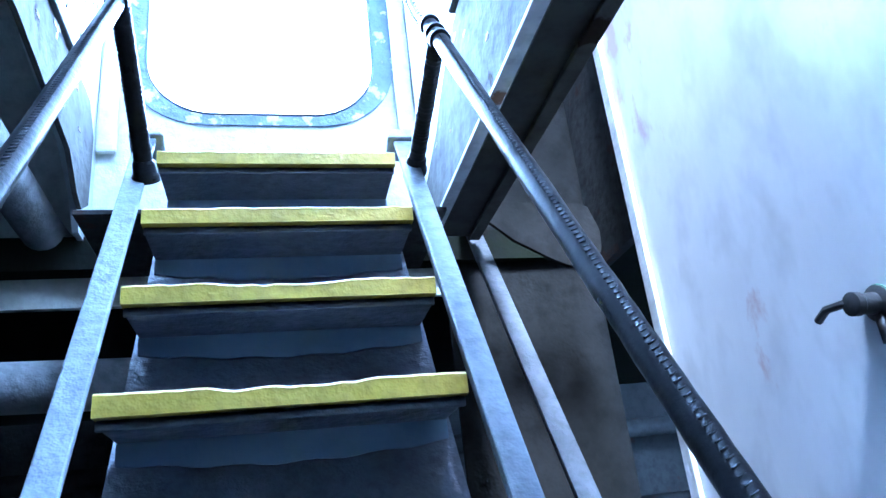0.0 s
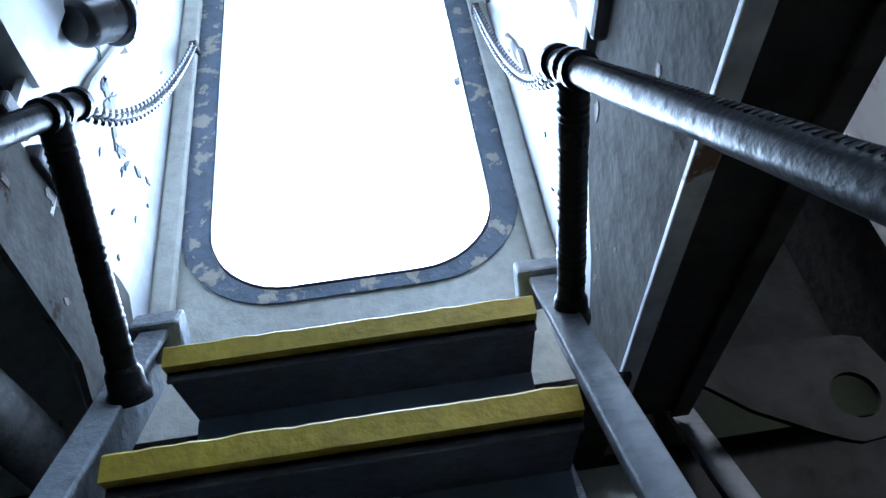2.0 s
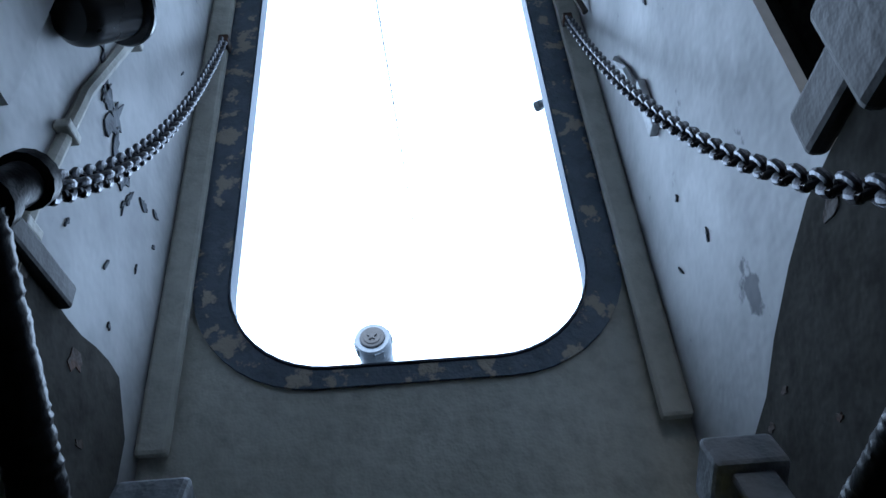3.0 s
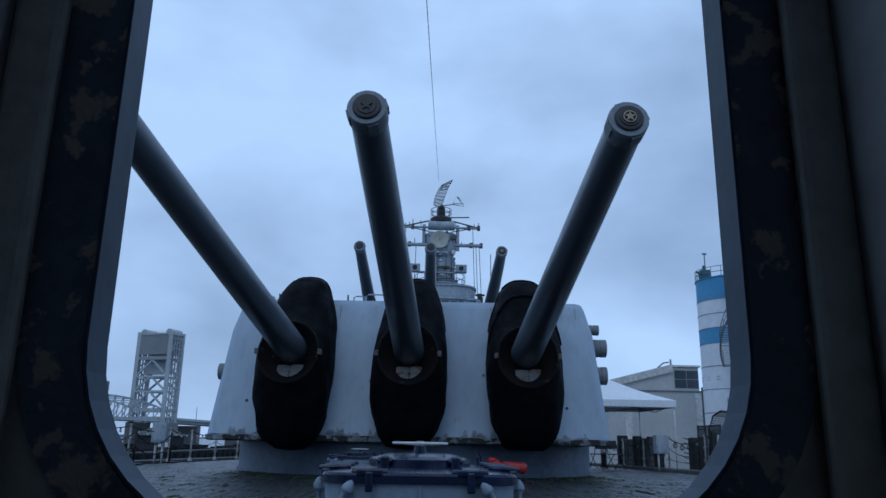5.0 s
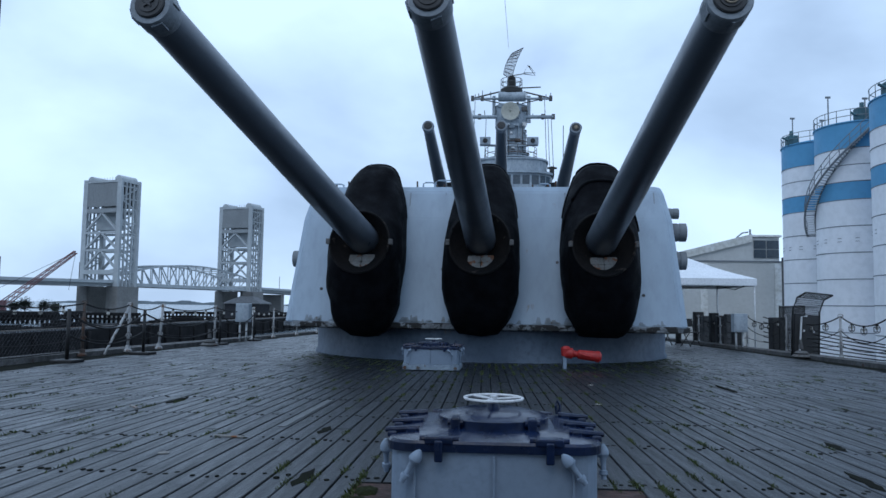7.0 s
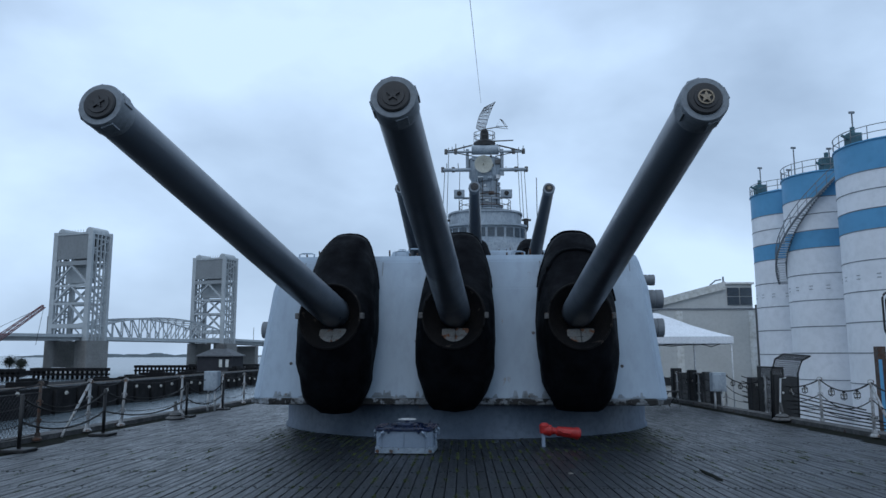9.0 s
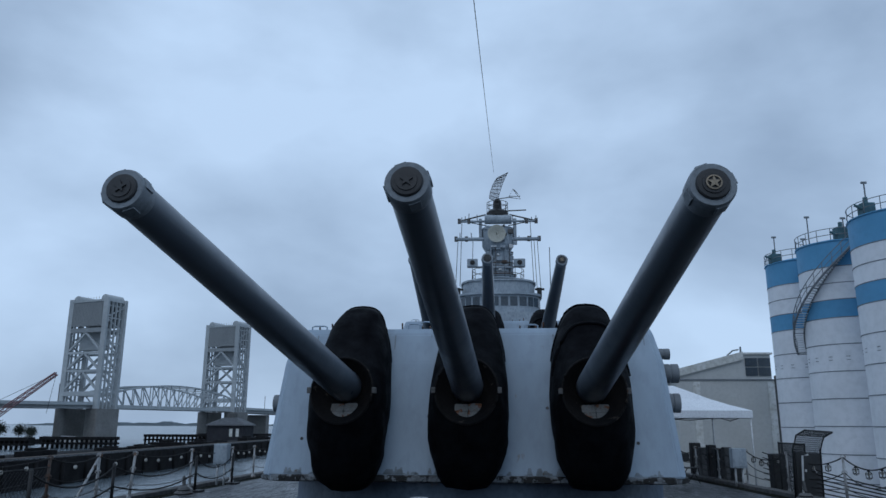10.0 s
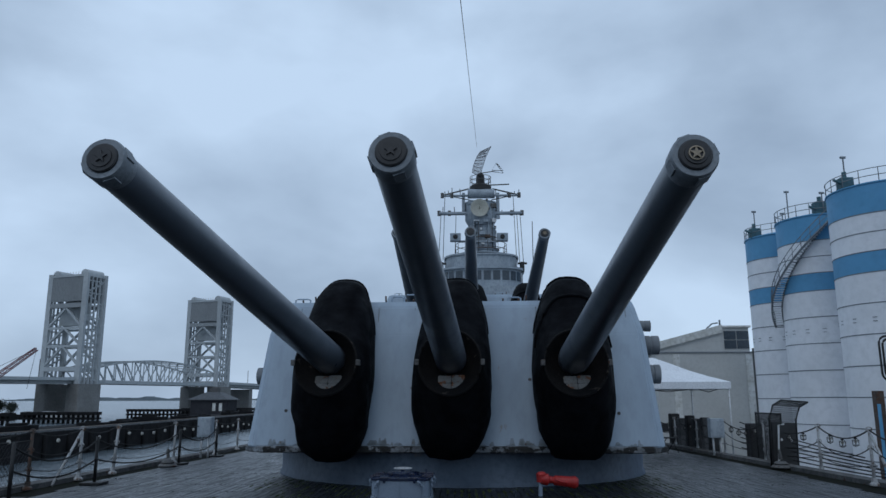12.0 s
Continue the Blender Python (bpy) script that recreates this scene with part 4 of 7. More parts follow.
# row of dark rafts and gear standing along the starboard rail
for k, (y, w, h, mt) in enumerate(((20.4, 0.34, 0.95, BLACK), (23.6, 0.30, 1.0, BLACK), (24.4, 0.26, 1.05, DIRTY), (25.2, 0.34, 1.0, BLACK), (26.0, 0.28, 1.1, BLACK), (26.9, 0.3, 1.0, DIRTY), (27.9, 0.34, 1.15, BLACK))):
    c = empty("gear_locker", "dark upright gear locker beside the rail", "locker", (7.95, y, dz(y)), group="gear lockers")
    bm = B()
    box(bm, (-w / 2, -w / 2, 0), (w / 2, w / 2, h), 0.03)
    body = part("case", bm, mt, c)
    bm = B()
    box(bm, (-w * 0.4, -w / 2 - 0.012, h * 0.1), (w * 0.4, -w / 2 + 0.005, h * 0.9), 0.008)
    part("door_panel", bm, mt, body)
vent = empty("vent_pipe", "banded black and pale vent pipe with a bent head", "vent pipe", (6.85, 26.5, dz(26.5)))
bm = B()
tube(bm, [(0, 0, 0), (0, 0, 1.5), (-0.05, 0, 1.9), (-0.2, 0, 2.1), (-0.4, 0, 2.15)], 0.1, 12)
part("pipe", bm, BLACK, vent)
for z in (0.5, 0.95):
    bm = B()
    lathe(bm, [(0.105, z), (0.112, z + 0.02), (0.112, z + 0.12), (0.105, z + 0.14)], n=14)
    part("band", bm, WHITE, vent, "pale band")


# ---- the ship's bridge tower ----
TY = 54.0
sup = empty("bridge_superstructure", "weathered grey warship bridge and fire control tower", "ship superstructure", (1.7, TY, 0))
XC = 1.75 - 1.7


def tier(z0, z1, hw, yf, name, mat=HAZE, r=2.2):
    bm = B()
    pts = []
    for i in range(13):
        a = math.pi + math.pi * i / 12
        pts.append((XC + hw * math.copysign(abs(math.cos(a)) ** 0.6, math.cos(a)), yf + r + r * math.sin(a)))
    pts += [(XC + hw, 9.0), (XC - hw, 9.0)]
    prism(bm, pts, z0, z1)
    return part(name, bm, mat, sup), pts


tier(-0.9, 6.4, 4.6, -6.5, "lower_house")
tier(6.4, 8.9, 3.9, -4.5, "flag_level")
bridge, pts = tier(8.9, 10.6, 3.05, -1.6, "bridge_level")
for i in range(len(pts) - 3):
    (x0, y0), (x1, y1) = pts[i], pts[i + 1]
    n = 1 if math.hypot(x1 - x0, y1 - y0) < 0.8 else 2
    for k in range(n):
        fa, fb = (k + 0.12) / n, (k + 0.88) / n
        bm = B()
        a, b = V(x0 + (x1 - x0) * fa, y0 + (y1 - y0) * fa, 9.78), V(x0 + (x1 - x0) * fb, y0 + (y1 - y0) * fb, 10.45)
        nrm = V(y1 - y0, -(x1 - x0), 0).normalized()
        vs = [a - nrm * 0.02, V(b.x, b.y, a.z) - nrm * 0.02, b - nrm * 0.02, V(a.x, a.y, b.z) - nrm * 0.02]
        loft(bm, [vs, [p + nrm * 0.06 for p in vs]], smooth=False)
        part("bridge_window", bm, GLASS_DARK, bridge, "dark bridge window")
tier(10.6, 10.75, 3.2, -1.8, "bridge_roof")
lvl, pts = tier(10.75, 11.7, 2.72, -1.2, "open_bridge")
tier(11.7, 11.82, 2.82, -1.3, "coaming_strip", HAZE)
for sx in (-1, 1):
    bm = B()
    box(bm, (XC + sx * 3.0 - 0.15, -0.4, 10.6), (XC + sx * 3.0 + 0.15, 0.1, 11.3), 0.03)
    rod(bm, (XC + sx * 3.0 - 0.35, -0.2, 11.2), (XC + sx * 3.0 + 0.35, -0.2, 11.2), 0.08, n=8)
    part("signal_lamp", bm, BLACK, sup)
bm = B()
lathe(bm, [(1.15, 11.5), (1.0, 12.2), (0.98, 12.3), (1.1, 12.35), (1.1, 12.45), (0.92, 12.5), (0.88, 14.3)], Matrix.Translation((XC + 0.25, 1.0, 0)), 28)
part("mast_column", bm, HAZE, sup, "pale grey column with rust stains")
for z in (12.45, 13.3):
    bm = B()
    tube(bm, [(XC + 0.25 + 1.12 * math.cos(a), 1.0 + 1.12 * math.sin(a), z) for a in (2 * math.pi * i / 24 for i in range(24))], 0.04, 6, closed=True)
    part("hoop", bm, RUSTY, sup)
for x0, x1 in ((-2.3, -1.5), (1.2, 2.05)):
    bm = B()
    box(bm, (x0, -0.2, 12.95), (x1, 0.4, 13.55), 0.04)
    b_ = part("equipment_box", bm, HAZE, sup)
    bm = B()
    lathe(bm, [(0.18, 0), (0.18, 0.06), (0.12, 0.07)], Matrix.Translation(((x0 + x1) / 2, -0.2, 13.25)) @ pose(0, 0, 0, 90, 0, 0), 16)
    part("lens", bm, BLACK, b_)
bm = B()
box(bm, (-1.5, 0.0, 12.9), (1.25, 0.3, 13.02))
part("cross_arm", bm, HAZE, sup)
bm = B()
lathe(bm, [(0.95, 14.3), (1.2, 14.75), (1.2, 16.0), (1.25, 16.05), (1.25, 16.12), (1.1, 16.15)], Matrix.Translation((XC, 1.0, 0)), 28)
part("director_drum", bm, HAZE, sup, "pale grey director drum")
for sx in (-1, 1):
    bm = B()
    box(bm, (XC + sx * 1.32 - 0.12, 0.6, 15.4), (XC + sx * 1.32 + 0.12, 1.2, 16.9), 0.03)
    part("side_bracket", bm, HAZE, sup)
bm = B()
lathe(bm, [(0.10, 0.0), (0.45, 0.05), (0.66, 0.2), (0.68, 0.22), (0.64, 0.22), (0.42, 0.1), (0.05, 0.05)], Matrix.Translation((XC - 0.12, -0.3, 15.42)) @ pose(0, 0, 0, 90, 0, 0), 32)
rod(bm, (XC - 0.12, -0.3, 15.42), (XC - 0.12, -0.95, 15.42), 0.04, n=8)
part("dish_antenna", bm, DISH, sup, "cream round dish antenna")
bm = B()
rod(bm, (XC - 1.0, 0.3, 16.72), (XC + 1.05, 0.3, 16.72), 0.36, n=24)
part("antenna_cylinder", bm, HAZE, sup, "horizontal pale cylinder")
for z, x0, x1, r in ((16.66, -2.95, 2.95, 0.09), (15.25, -3.2, 3.15, 0.14)):
    bm = B()
    rod(bm, (XC + x0, 0.6, z), (XC + x1, 0.6, z), r, n=10)
    yd = part("yard_arm", bm, HAZE, sup, "long grey yard arm")
    for x in (x0, x0 * 0.75, x1 * 0.75, x1):
        bm = B()
        box(bm, (XC + x - 0.12, 0.5, z - 0.16), (XC + x + 0.12, 0.75, z + 0.22), 0.02)
        part("yard_fitting", bm, DIRTY, yd)
for sx in (-1, 1):
    bm = B()
    rod(bm, (XC + sx * 0.9, 0.6, 17.2), (XC + sx * 2.9, 0.6, 16.7), 0.06, n=6)
    part("yard_stay", bm, DIRTY, sup)
    bm = B()
    rod(bm, (XC + sx * 0.8, 0.6, 16.3), (XC + sx * 2.2, 0.6, 16.6), 0.04, n=6)
    part("yard_stay", bm, DIRTY, sup)
bm = B()
lathe(bm, [(0.55, 16.95), (0.85, 17.1), (0.85, 17.4), (0.6, 17.6), (0.35, 17.65), (0.32, 18.3), (0.2, 18.5)], Matrix.Translation((XC, 0.9, 0)), 24)
part("mast_cap", bm, BLACK, sup, "black mast cap")
bm = B()
for z in (17.9, 18.2):
    tube(bm, [(XC + 0.8 * math.cos(a), 0.9 + 0.8 * math.sin(a), z) for a in (2 * math.pi * i / 20 for i in range(20))], 0.025, 5, closed=True)
for i in range(10):
    a = 2 * math.pi * i / 10
    rod(bm, (XC + 0.8 * math.cos(a), 0.9 + 0.8 * math.sin(a), 17.4), (XC + 0.8 * math.cos(a), 0.9 + 0.8 * math.sin(a), 18.2), 0.02, n=5)
part("mast_railing", bm, DIRTY, sup)
# lattice radar: a bent grid of bars on an arm
bm = B()
P = lambda u, w: V(XC - 0.62 + 0.62 * w + 0.62 * u ** 1.5 + 0.2 * u * w, 0.4 - 0.8 * math.sin(u * 2.2), 18.45 + 1.45 * u + 0.42 * u * w - 0.35 * w * (1 - u))
for k in range(9):
    tube(bm, [P(i / 8, k / 8) for i in range(9)], 0.022, 4)
    tube(bm, [P(k / 8, i / 8) for i in range(9)], 0.022, 4)
tube(bm, [P(0, i / 8) for i in range(9)] + [P(i / 8, 1) for i in range(9)] + [P(1, 1 - i / 8) for i in range(9)] + [P(1 - i / 8, 0) for i in range(9)], 0.026, 5)
part("lattice_radar", bm, WIRE, sup, "curved lattice radar reflector")
bm = B()
tube(bm, [(XC, 0.8, 18.5), (XC + 0.9, 0.5, 18.55), (XC + 1.75, 0.3, 18.35), (XC + 1.2, 0.3, 19.15), (XC + 0.9, 0.4, 18.6), (XC + 1.75, 0.3, 18.55), (XC + 1.3, 0.3, 19.1)], 0.04, 5)
part("radar_horn", bm, DIRTY, sup, "lattice feed horn")
# small fittings, pipes and platforms on the mast
rnd = random.Random(61)
for k in range(30):
    z = rnd.uniform(12.6, 16.2)
    a = math.pi * (1.08 + 0.84 * rnd.random())
    r = 0.95 if z < 14.3 else 1.2
    x, y = XC + 0.15 + r * math.cos(a), 1.0 + r * math.sin(a)
    w, d_, h = rnd.uniform(0.06, 0.22), rnd.uniform(0.08, 0.2), rnd.uniform(0.08, 0.35)
    bm = B()
    box(bm, (x - w, y - d_, z), (x + w, y + d_, z + h), 0.015)
    part("mast_fitting", bm, (HAZE, HAZE, RUSTY, WHITE, HAZE, DIRTY)[k % 6], sup)
for x, w in ((-0.55, 0.05), (-0.2, 0.035), (0.5, 0.05), (0.85, 0.035)):
    bm = B()
    rod(bm, (XC + x, -0.05 + abs(x) * 0.3, 11.8), (XC + x, -0.05 + abs(x) * 0.3, 15.9), w, n=6)
    part("mast_pipe", bm, HAZE if w > 0.04 else DIRTY, sup)
for z, r in ((11.95, 2.0),):
    bm = B()
    lathe(bm, [(r, z), (r, z + 0.07), (0.9, z + 0.07)], Matrix.Translation((XC, 1.0, 0)), 24)
    pl = part("platform", bm, HAZE, sup)
    bm = B()
    for zz in (0.45, 0.9):
        tube(bm, [(XC + r * 0.97 * math.cos(q), 1.0 + r * 0.97 * math.sin(q), z + zz) for q in (2 * math.pi * i / 24 for i in range(24))], 0.025, 4, closed=True)
    for i in range(14):
        q = 2 * math.pi * i / 14
        rod(bm, (XC + r * 0.97 * math.cos(q), 1.0 + r * 0.97 * math.sin(q), z), (XC + r * 0.97 * math.cos(q), 1.0 + r * 0.97 * math.sin(q), z + 0.9), 0.022, n=4)
    part("platform_rail", bm, DIRTY, pl)
for k in range(14):
    x = -2.9 + k * 0.45
    bm = B()
    rod(bm, (XC + x, 0.6, 16.66 if k % 2 else 15.25), (XC + x + rnd.uniform(-0.05, 0.05), 0.6, (16.66 if k % 2 else 15.25) + rnd.uniform(0.25, 0.6)), 0.03, n=5)
    part("whip_aerial", bm, DIRTY, sup)
bm = B()
rod(bm, (XC + 0.3, 0.7, 17.5), (XC + 2.2, 0.6, 17.55), 0.05, n=6)
part("small_spar", bm, DIRTY, sup)
for x, z0, z1 in ((-2.75, 11.5, 16.6), (-3.05, 11.8, 15.2), (2.5, 11.6, 16.6), (3.0, 11.0, 15.2), (-1.9, 11.5, 15.2), (2.75, 10.5, 15.3)):
    bm = B()
    rod(bm, (XC + x, 0.7, z1), (XC + x * 1.05, 0.2, z0), 0.022, n=4)
    part("halyard", bm, WIRE, sup)
for x, z in ((-2.2, 17.3), (-2.75, 17.0), (2.6, 17.0), (3.9, 14.6)):
    bm = B()
    rod(bm, (XC + x, 0.6, 16.6 if abs(x) < 3 else 10.5), (XC + x, 0.6, z), 0.03, n=5)
    part("whip_aerial", bm, WIRE, sup)
for sx in (-1, 1):
    for z in (8.95, 6.45):
        bm = B()
        hw = 3.9 if z > 7 else 4.6
        for k in range(3):
            rod(bm, (XC + sx * hw, -3.0, z + 0.35 * (k + 1)), (XC + sx * hw, 6, z + 0.35 * (k + 1)), 0.025, n=5)
        for k in range(7):
            rod(bm, (XC + sx * hw, -3.0 + 1.5 * k, z), (XC + sx * hw, -3.0 + 1.5 * k, z + 1.05), 0.025, n=5)
        part("deck_railing", bm, HAZE, sup)

# wire aerial with insulators, from the mast head to the bow
a, b = V(1.50, TY + 0.3, 20.45), V(-0.80, -7.2, 5.9)
n = 60
pts = [a.lerp(b, i / n) - V(0, 0, 0.15 * 4 * (i / n) * (1 - i / n)) for i in range(n + 1)]
bm = B()
tube(bm, pts, 0.010, 5)
aerial = solid("wire_aerial", bm, WIRE, "long thin wire aerial strung with small insulators", "aerial wire")
for i in range(6, 56):
    for f in (0.0, 0.5):
        p = pts[i].lerp(pts[i + 1], f)
        bm = B()
        lathe(bm, [(0.006, -0.04), (0.013, -0.03), (0.013, 0.03), (0.006, 0.04)], Matrix.Translation(p) @ (b - a).to_track_quat("Z", "Y").to_matrix().to_4x4(), 6)
        part("insulator", bm, BLACK, aerial)


# ---- quay with silos, sheds ----
GROUND = -4.2
bm = B()
box(bm, (11.5, -60, SEA - 1), (400, 900, GROUND))
solid("quay", bm, CONCRETE, "grey concrete quay beside the ship", "quay", kind="structure")


def silo(x, y, r, top, label, stair=False):
    s = empty("storage_silo", label, "silo", (x, y, GROUND), group="storage silos")
    H = top - GROUND
    bands = [(0, H - 6.0, SILO), (H - 6.0, H - 4.6, SILO_BLUE), (H - 4.6, H - 2.0, SILO), (H - 2.0, H, SILO_BLUE)]
    for z0, z1, mt in bands:
        bm = B()
        lathe(bm, [(r, z0 + 0.002), (r, z1 - 0.002)], n=64)
        part("shell_band", bm, mt, s, "blue painted band" if mt is SILO_BLUE else "white painted shell")
    k = 0
    for z in [H - 2.0, H - 3.3, H - 4.6, H - 6.0] + [H - 6.0 - 2.05 * i for i in range(1, 7)]:
        bm = B()
        lathe(bm, [(r + 0.0, z - 0.035), (r + 0.03, z - 0.025), (r + 0.03, z + 0.025), (r, z + 0.035)], n=64, caps=False)
        part("hoop_joint", bm, HULL, s)
    for z in (H - 9.0, H - 9.25):
        for i in range(10):
            a = radians(150 + 22 * i)
            bm = B()
            box(bm, (-0.14, -0.03, -0.02), (0.14, 0.03, 0.02), 0, Matrix.Translation((r * math.cos(a), r * math.sin(a), z)) @ pose(0, 0, 0, 0, 0, math.degrees(a) + 90))
            part("vent_slot", bm, HULL, s)
    bm = B()
    lathe(bm, [(r, H), (r + 0.08, H + 0.02), (r + 0.08, H + 0.1), (r * 0.6, H + 0.45), (0.3, H + 0.7)], n=64)
    part("roof_cap", bm, SILO_BLUE, s)
    rail = new("roof_railing")
    rail.parent = s
    for z in (0.55, 1.05):
        bm = B()
        tube(bm, [(r * math.cos(a), r * math.sin(a), H + z) for a in (2 * math.pi * i / 40 for i in range(40))], 0.03, 5, closed=True)
        part("rail", bm, HULL, rail)
    for i in range(20):
        a = 2 * math.pi * i / 20
        bm = B()
        rod(bm, (r * math.cos(a), r * math.sin(a), H), (r * math.cos(a), r * math.sin(a), H + 1.08), 0.03, n=5)
        part("rail_post", bm, HULL, rail)
    for dx, dy, hh in ((-r * 0.8, -0.5, 2.6), (-r * 0.2, -r * 0.7, 2.0)):
        bm = B()
        rod(bm, (dx, dy, H), (dx, dy, H + hh), 0.05, n=6)
        box(bm, (dx - 0.2, dy - 0.06, H + hh - 0.1), (dx + 0.2, dy + 0.06, H + hh + 0.06), 0.02)
        part("mast_light", bm, HULL, s)
    for mx, my, mw, mh in (((-0.3, -0.75, 0.5, 1.1), (0.25, -0.8, 0.35, 0.7)) if stair else ((-0.85, -0.2, 0.45, 0.9),)):
        bm = B()
        box(bm, (mx * r - mw, my * r - 0.4, H + 0.05), (mx * r + mw, my * r + 0.4, H + 0.05 + mh), 0.06)
        rod(bm, (mx * r, my * r, H + mh), (mx * r, my * r, H + mh + 0.5), 0.16, n=10)
        rod(bm, (mx * r - mw, my * r - 0.3, H + 0.5), (mx * r - mw - 0.5, my * r - 0.3, H + 0.75), 0.10, n=8)
        part("roof_machine", bm, TEAL, s, "grimy teal roof machine")
    if stair:
        a0, a1, z0, z1, nst = radians(140), radians(266), H - 8.4, H + 0.1, 48
        st = new("spiral_stair")
        st.parent = s
        R = r + 0.05
        outer, inner_, hand = [], [], []
        for i in range(nst + 1):
            f = i / nst
            a, z = a0 + (a1 - a0) * f, z0 + (z1 - z0) * f
            outer.append(((R + 0.75) * math.cos(a), (R + 0.75) * math.sin(a), z))
            inner_.append((R * math.cos(a), R * math.sin(a), z))
            hand.append(((R + 0.75) * math.cos(a), (R + 0.75) * math.sin(a), z + 1.0))
            bm = B()
            box(bm, (R, -0.13, z - 0.02), (R + 0.75, 0.13, z + 0.02), 0, pose(0, 0, 0, 0, 0, math.degrees(a)))
            part("step", bm, WHITE if i % 9 else HULL, st)
            if i % 4 == 0:
                bm = B()
                rod(bm, outer[-1], hand[-1], 0.03, n=5)
                part("baluster", bm, HULL, st)
        for ln, rr in ((outer, 0.09), (inner_, 0.06), (hand, 0.035)):
            bm = B()
            tube(bm, ln, rr, 5)
            part("stringer", bm, HULL, st)
        bm = B()
        tube(bm, [(x, y, z - 0.5) for x, y, z in hand], 0.025, 5)
        part("mid_rail", bm, HULL, st)
    return s


silo(29.55, 66.5, 3.05, 15.5, "tall white silo with blue bands and a railed roof")
silo(30.0, 60.2, 3.3, 15.6, "tall white silo with a spiral stair winding round", stair=True)
silo(30.6, 51.2, 3.9, 15.6, "wide white silo with blue bands beside the ship")
silo(31.0, 41.0, 3.9, 15.6, "wide white silo with blue bands beside the ship")
for x, y in ((26.0, 47.0),):
    d = empty("pipe_chase", "rusty steel frame with a blue pipe between the silos", "pipe frame", (x, y, GROUND))
    bm = B()
    box(bm, (-0.25, -0.25, 0), (0.25, 0.25, 6.0), 0.03)
    part("frame_box", bm, RUSTY, d)
    bm = B()
    rod(bm, (-0.2, -0.35, 0), (-0.2, -0.35, 5.2), 0.1, n=12)
    part("pipe", bm, SILO_BLUE, d, "blue pipe")

shed = empty("warehouse", "beige clad warehouse with a pale pitched roof", "building", (24.5, 78.0, GROUND))
bm = B()
box(bm, (-4.9, -4, 0), (5.3, 20, 9.9))
wall = part("wall", bm, BEIGE_WALL, shed)
for x in (-3.0, 4.2):
    bm = B()
    box(bm, (x - 0.35, -4.06, 0), (x + 0.35, -4.003, 9.8))
    part("pilaster", bm, ROOF, wall)
bm = B()
box(bm, (-5.0, -4.1, 9.9), (5.4, 20.1, 10.05), 0.02)
part("parapet", bm, HULL, shed)
bm = B()
prism(bm, [(-5.3, 10.05), (-5.3, 10.15), (2.6, 12.6), (5.3, 12.6), (5.3, 10.05)], 0, 17, Matrix(((1, 0, 0, 0), (0, 0, 1, -1.5), (0, 1, 0, 0), (0, 0, 0, 1))))
up = part("upper_block", bm, BEIGE_WALL, shed)
bm = B()
prism(bm, [(-6.0, 9.95), (2.55, 12.15), (2.55, 12.95), (-6.0, 10.7)], -0.25, 17, Matrix(((1, 0, 0, 0), (0, 0, 1, -1.5), (0, 1, 0, 0), (0, 0, 0, 1))))
prism(bm, [(2.6, 12.65), (5.5, 12.65), (5.5, 12.85), (2.6, 12.85)], -0.2, 17, Matrix(((1, 0, 0, 0), (0, 0, 1, -1.5), (0, 1, 0, 0), (0, 0, 0, 1))))
part("roof", bm, ROOF, shed, "pale patched roof")
for i in range(2):
    for k in range(2):
        bm = B()
        box(bm, (2.75 + 1.3 * i, -1.58, 10.5 + 0.95 * k), (3.95 + 1.3 * i, -1.51, 11.35 + 0.95 * k))
        part("window", bm, GLASS_DARK, up, "dark window pane")
bm = B()
rod(bm, (2.6, -1, 12.8), (2.6, -1, 13.5), 0.1, n=8)
tube(bm, [(1.2, -1, 12.6), (1.8, -1, 13.1), (2.4, -1, 13.2)], 0.08, 6)
part("roof_vent", bm, HULL, shed)
bm = B()
lathe(bm, [(2.0, 0), (2.0, 10.8), (0.3, 11.2)], Matrix.Translation((21.2, 88, GROUND)), 32)
solid("blue_tank", bm, SILO_BLUE, "round blue tank behind the warehouse", "tank")
bm = B()
box(bm, (28.0, 71.0, GROUND), (28.35, 71.4, 6.0), 0.02)
solid("dark_downpipe", bm, DIRTY, "dark standing pipe at the warehouse corner", "pipe")

# ---- lift bridge over the river ----
BR = Matrix.Translation((-174, 330, SEA)) @ pose(0, 0, 0, 0, 0, math.degrees(math.atan2(-31, 90)))
SPAN = 95.2


def beam(bm, p, q, w, m):
    p, q = m @ Vector(p), m @ Vector(q)
    d = (q - p)
    f = d.to_track_quat("Z", "Y").to_matrix().to_4x4()
    box(bm, (-w / 2, -w / 2, 0), (w / 2, w / 2, d.length), 0, Matrix.Translation(p) @ f)


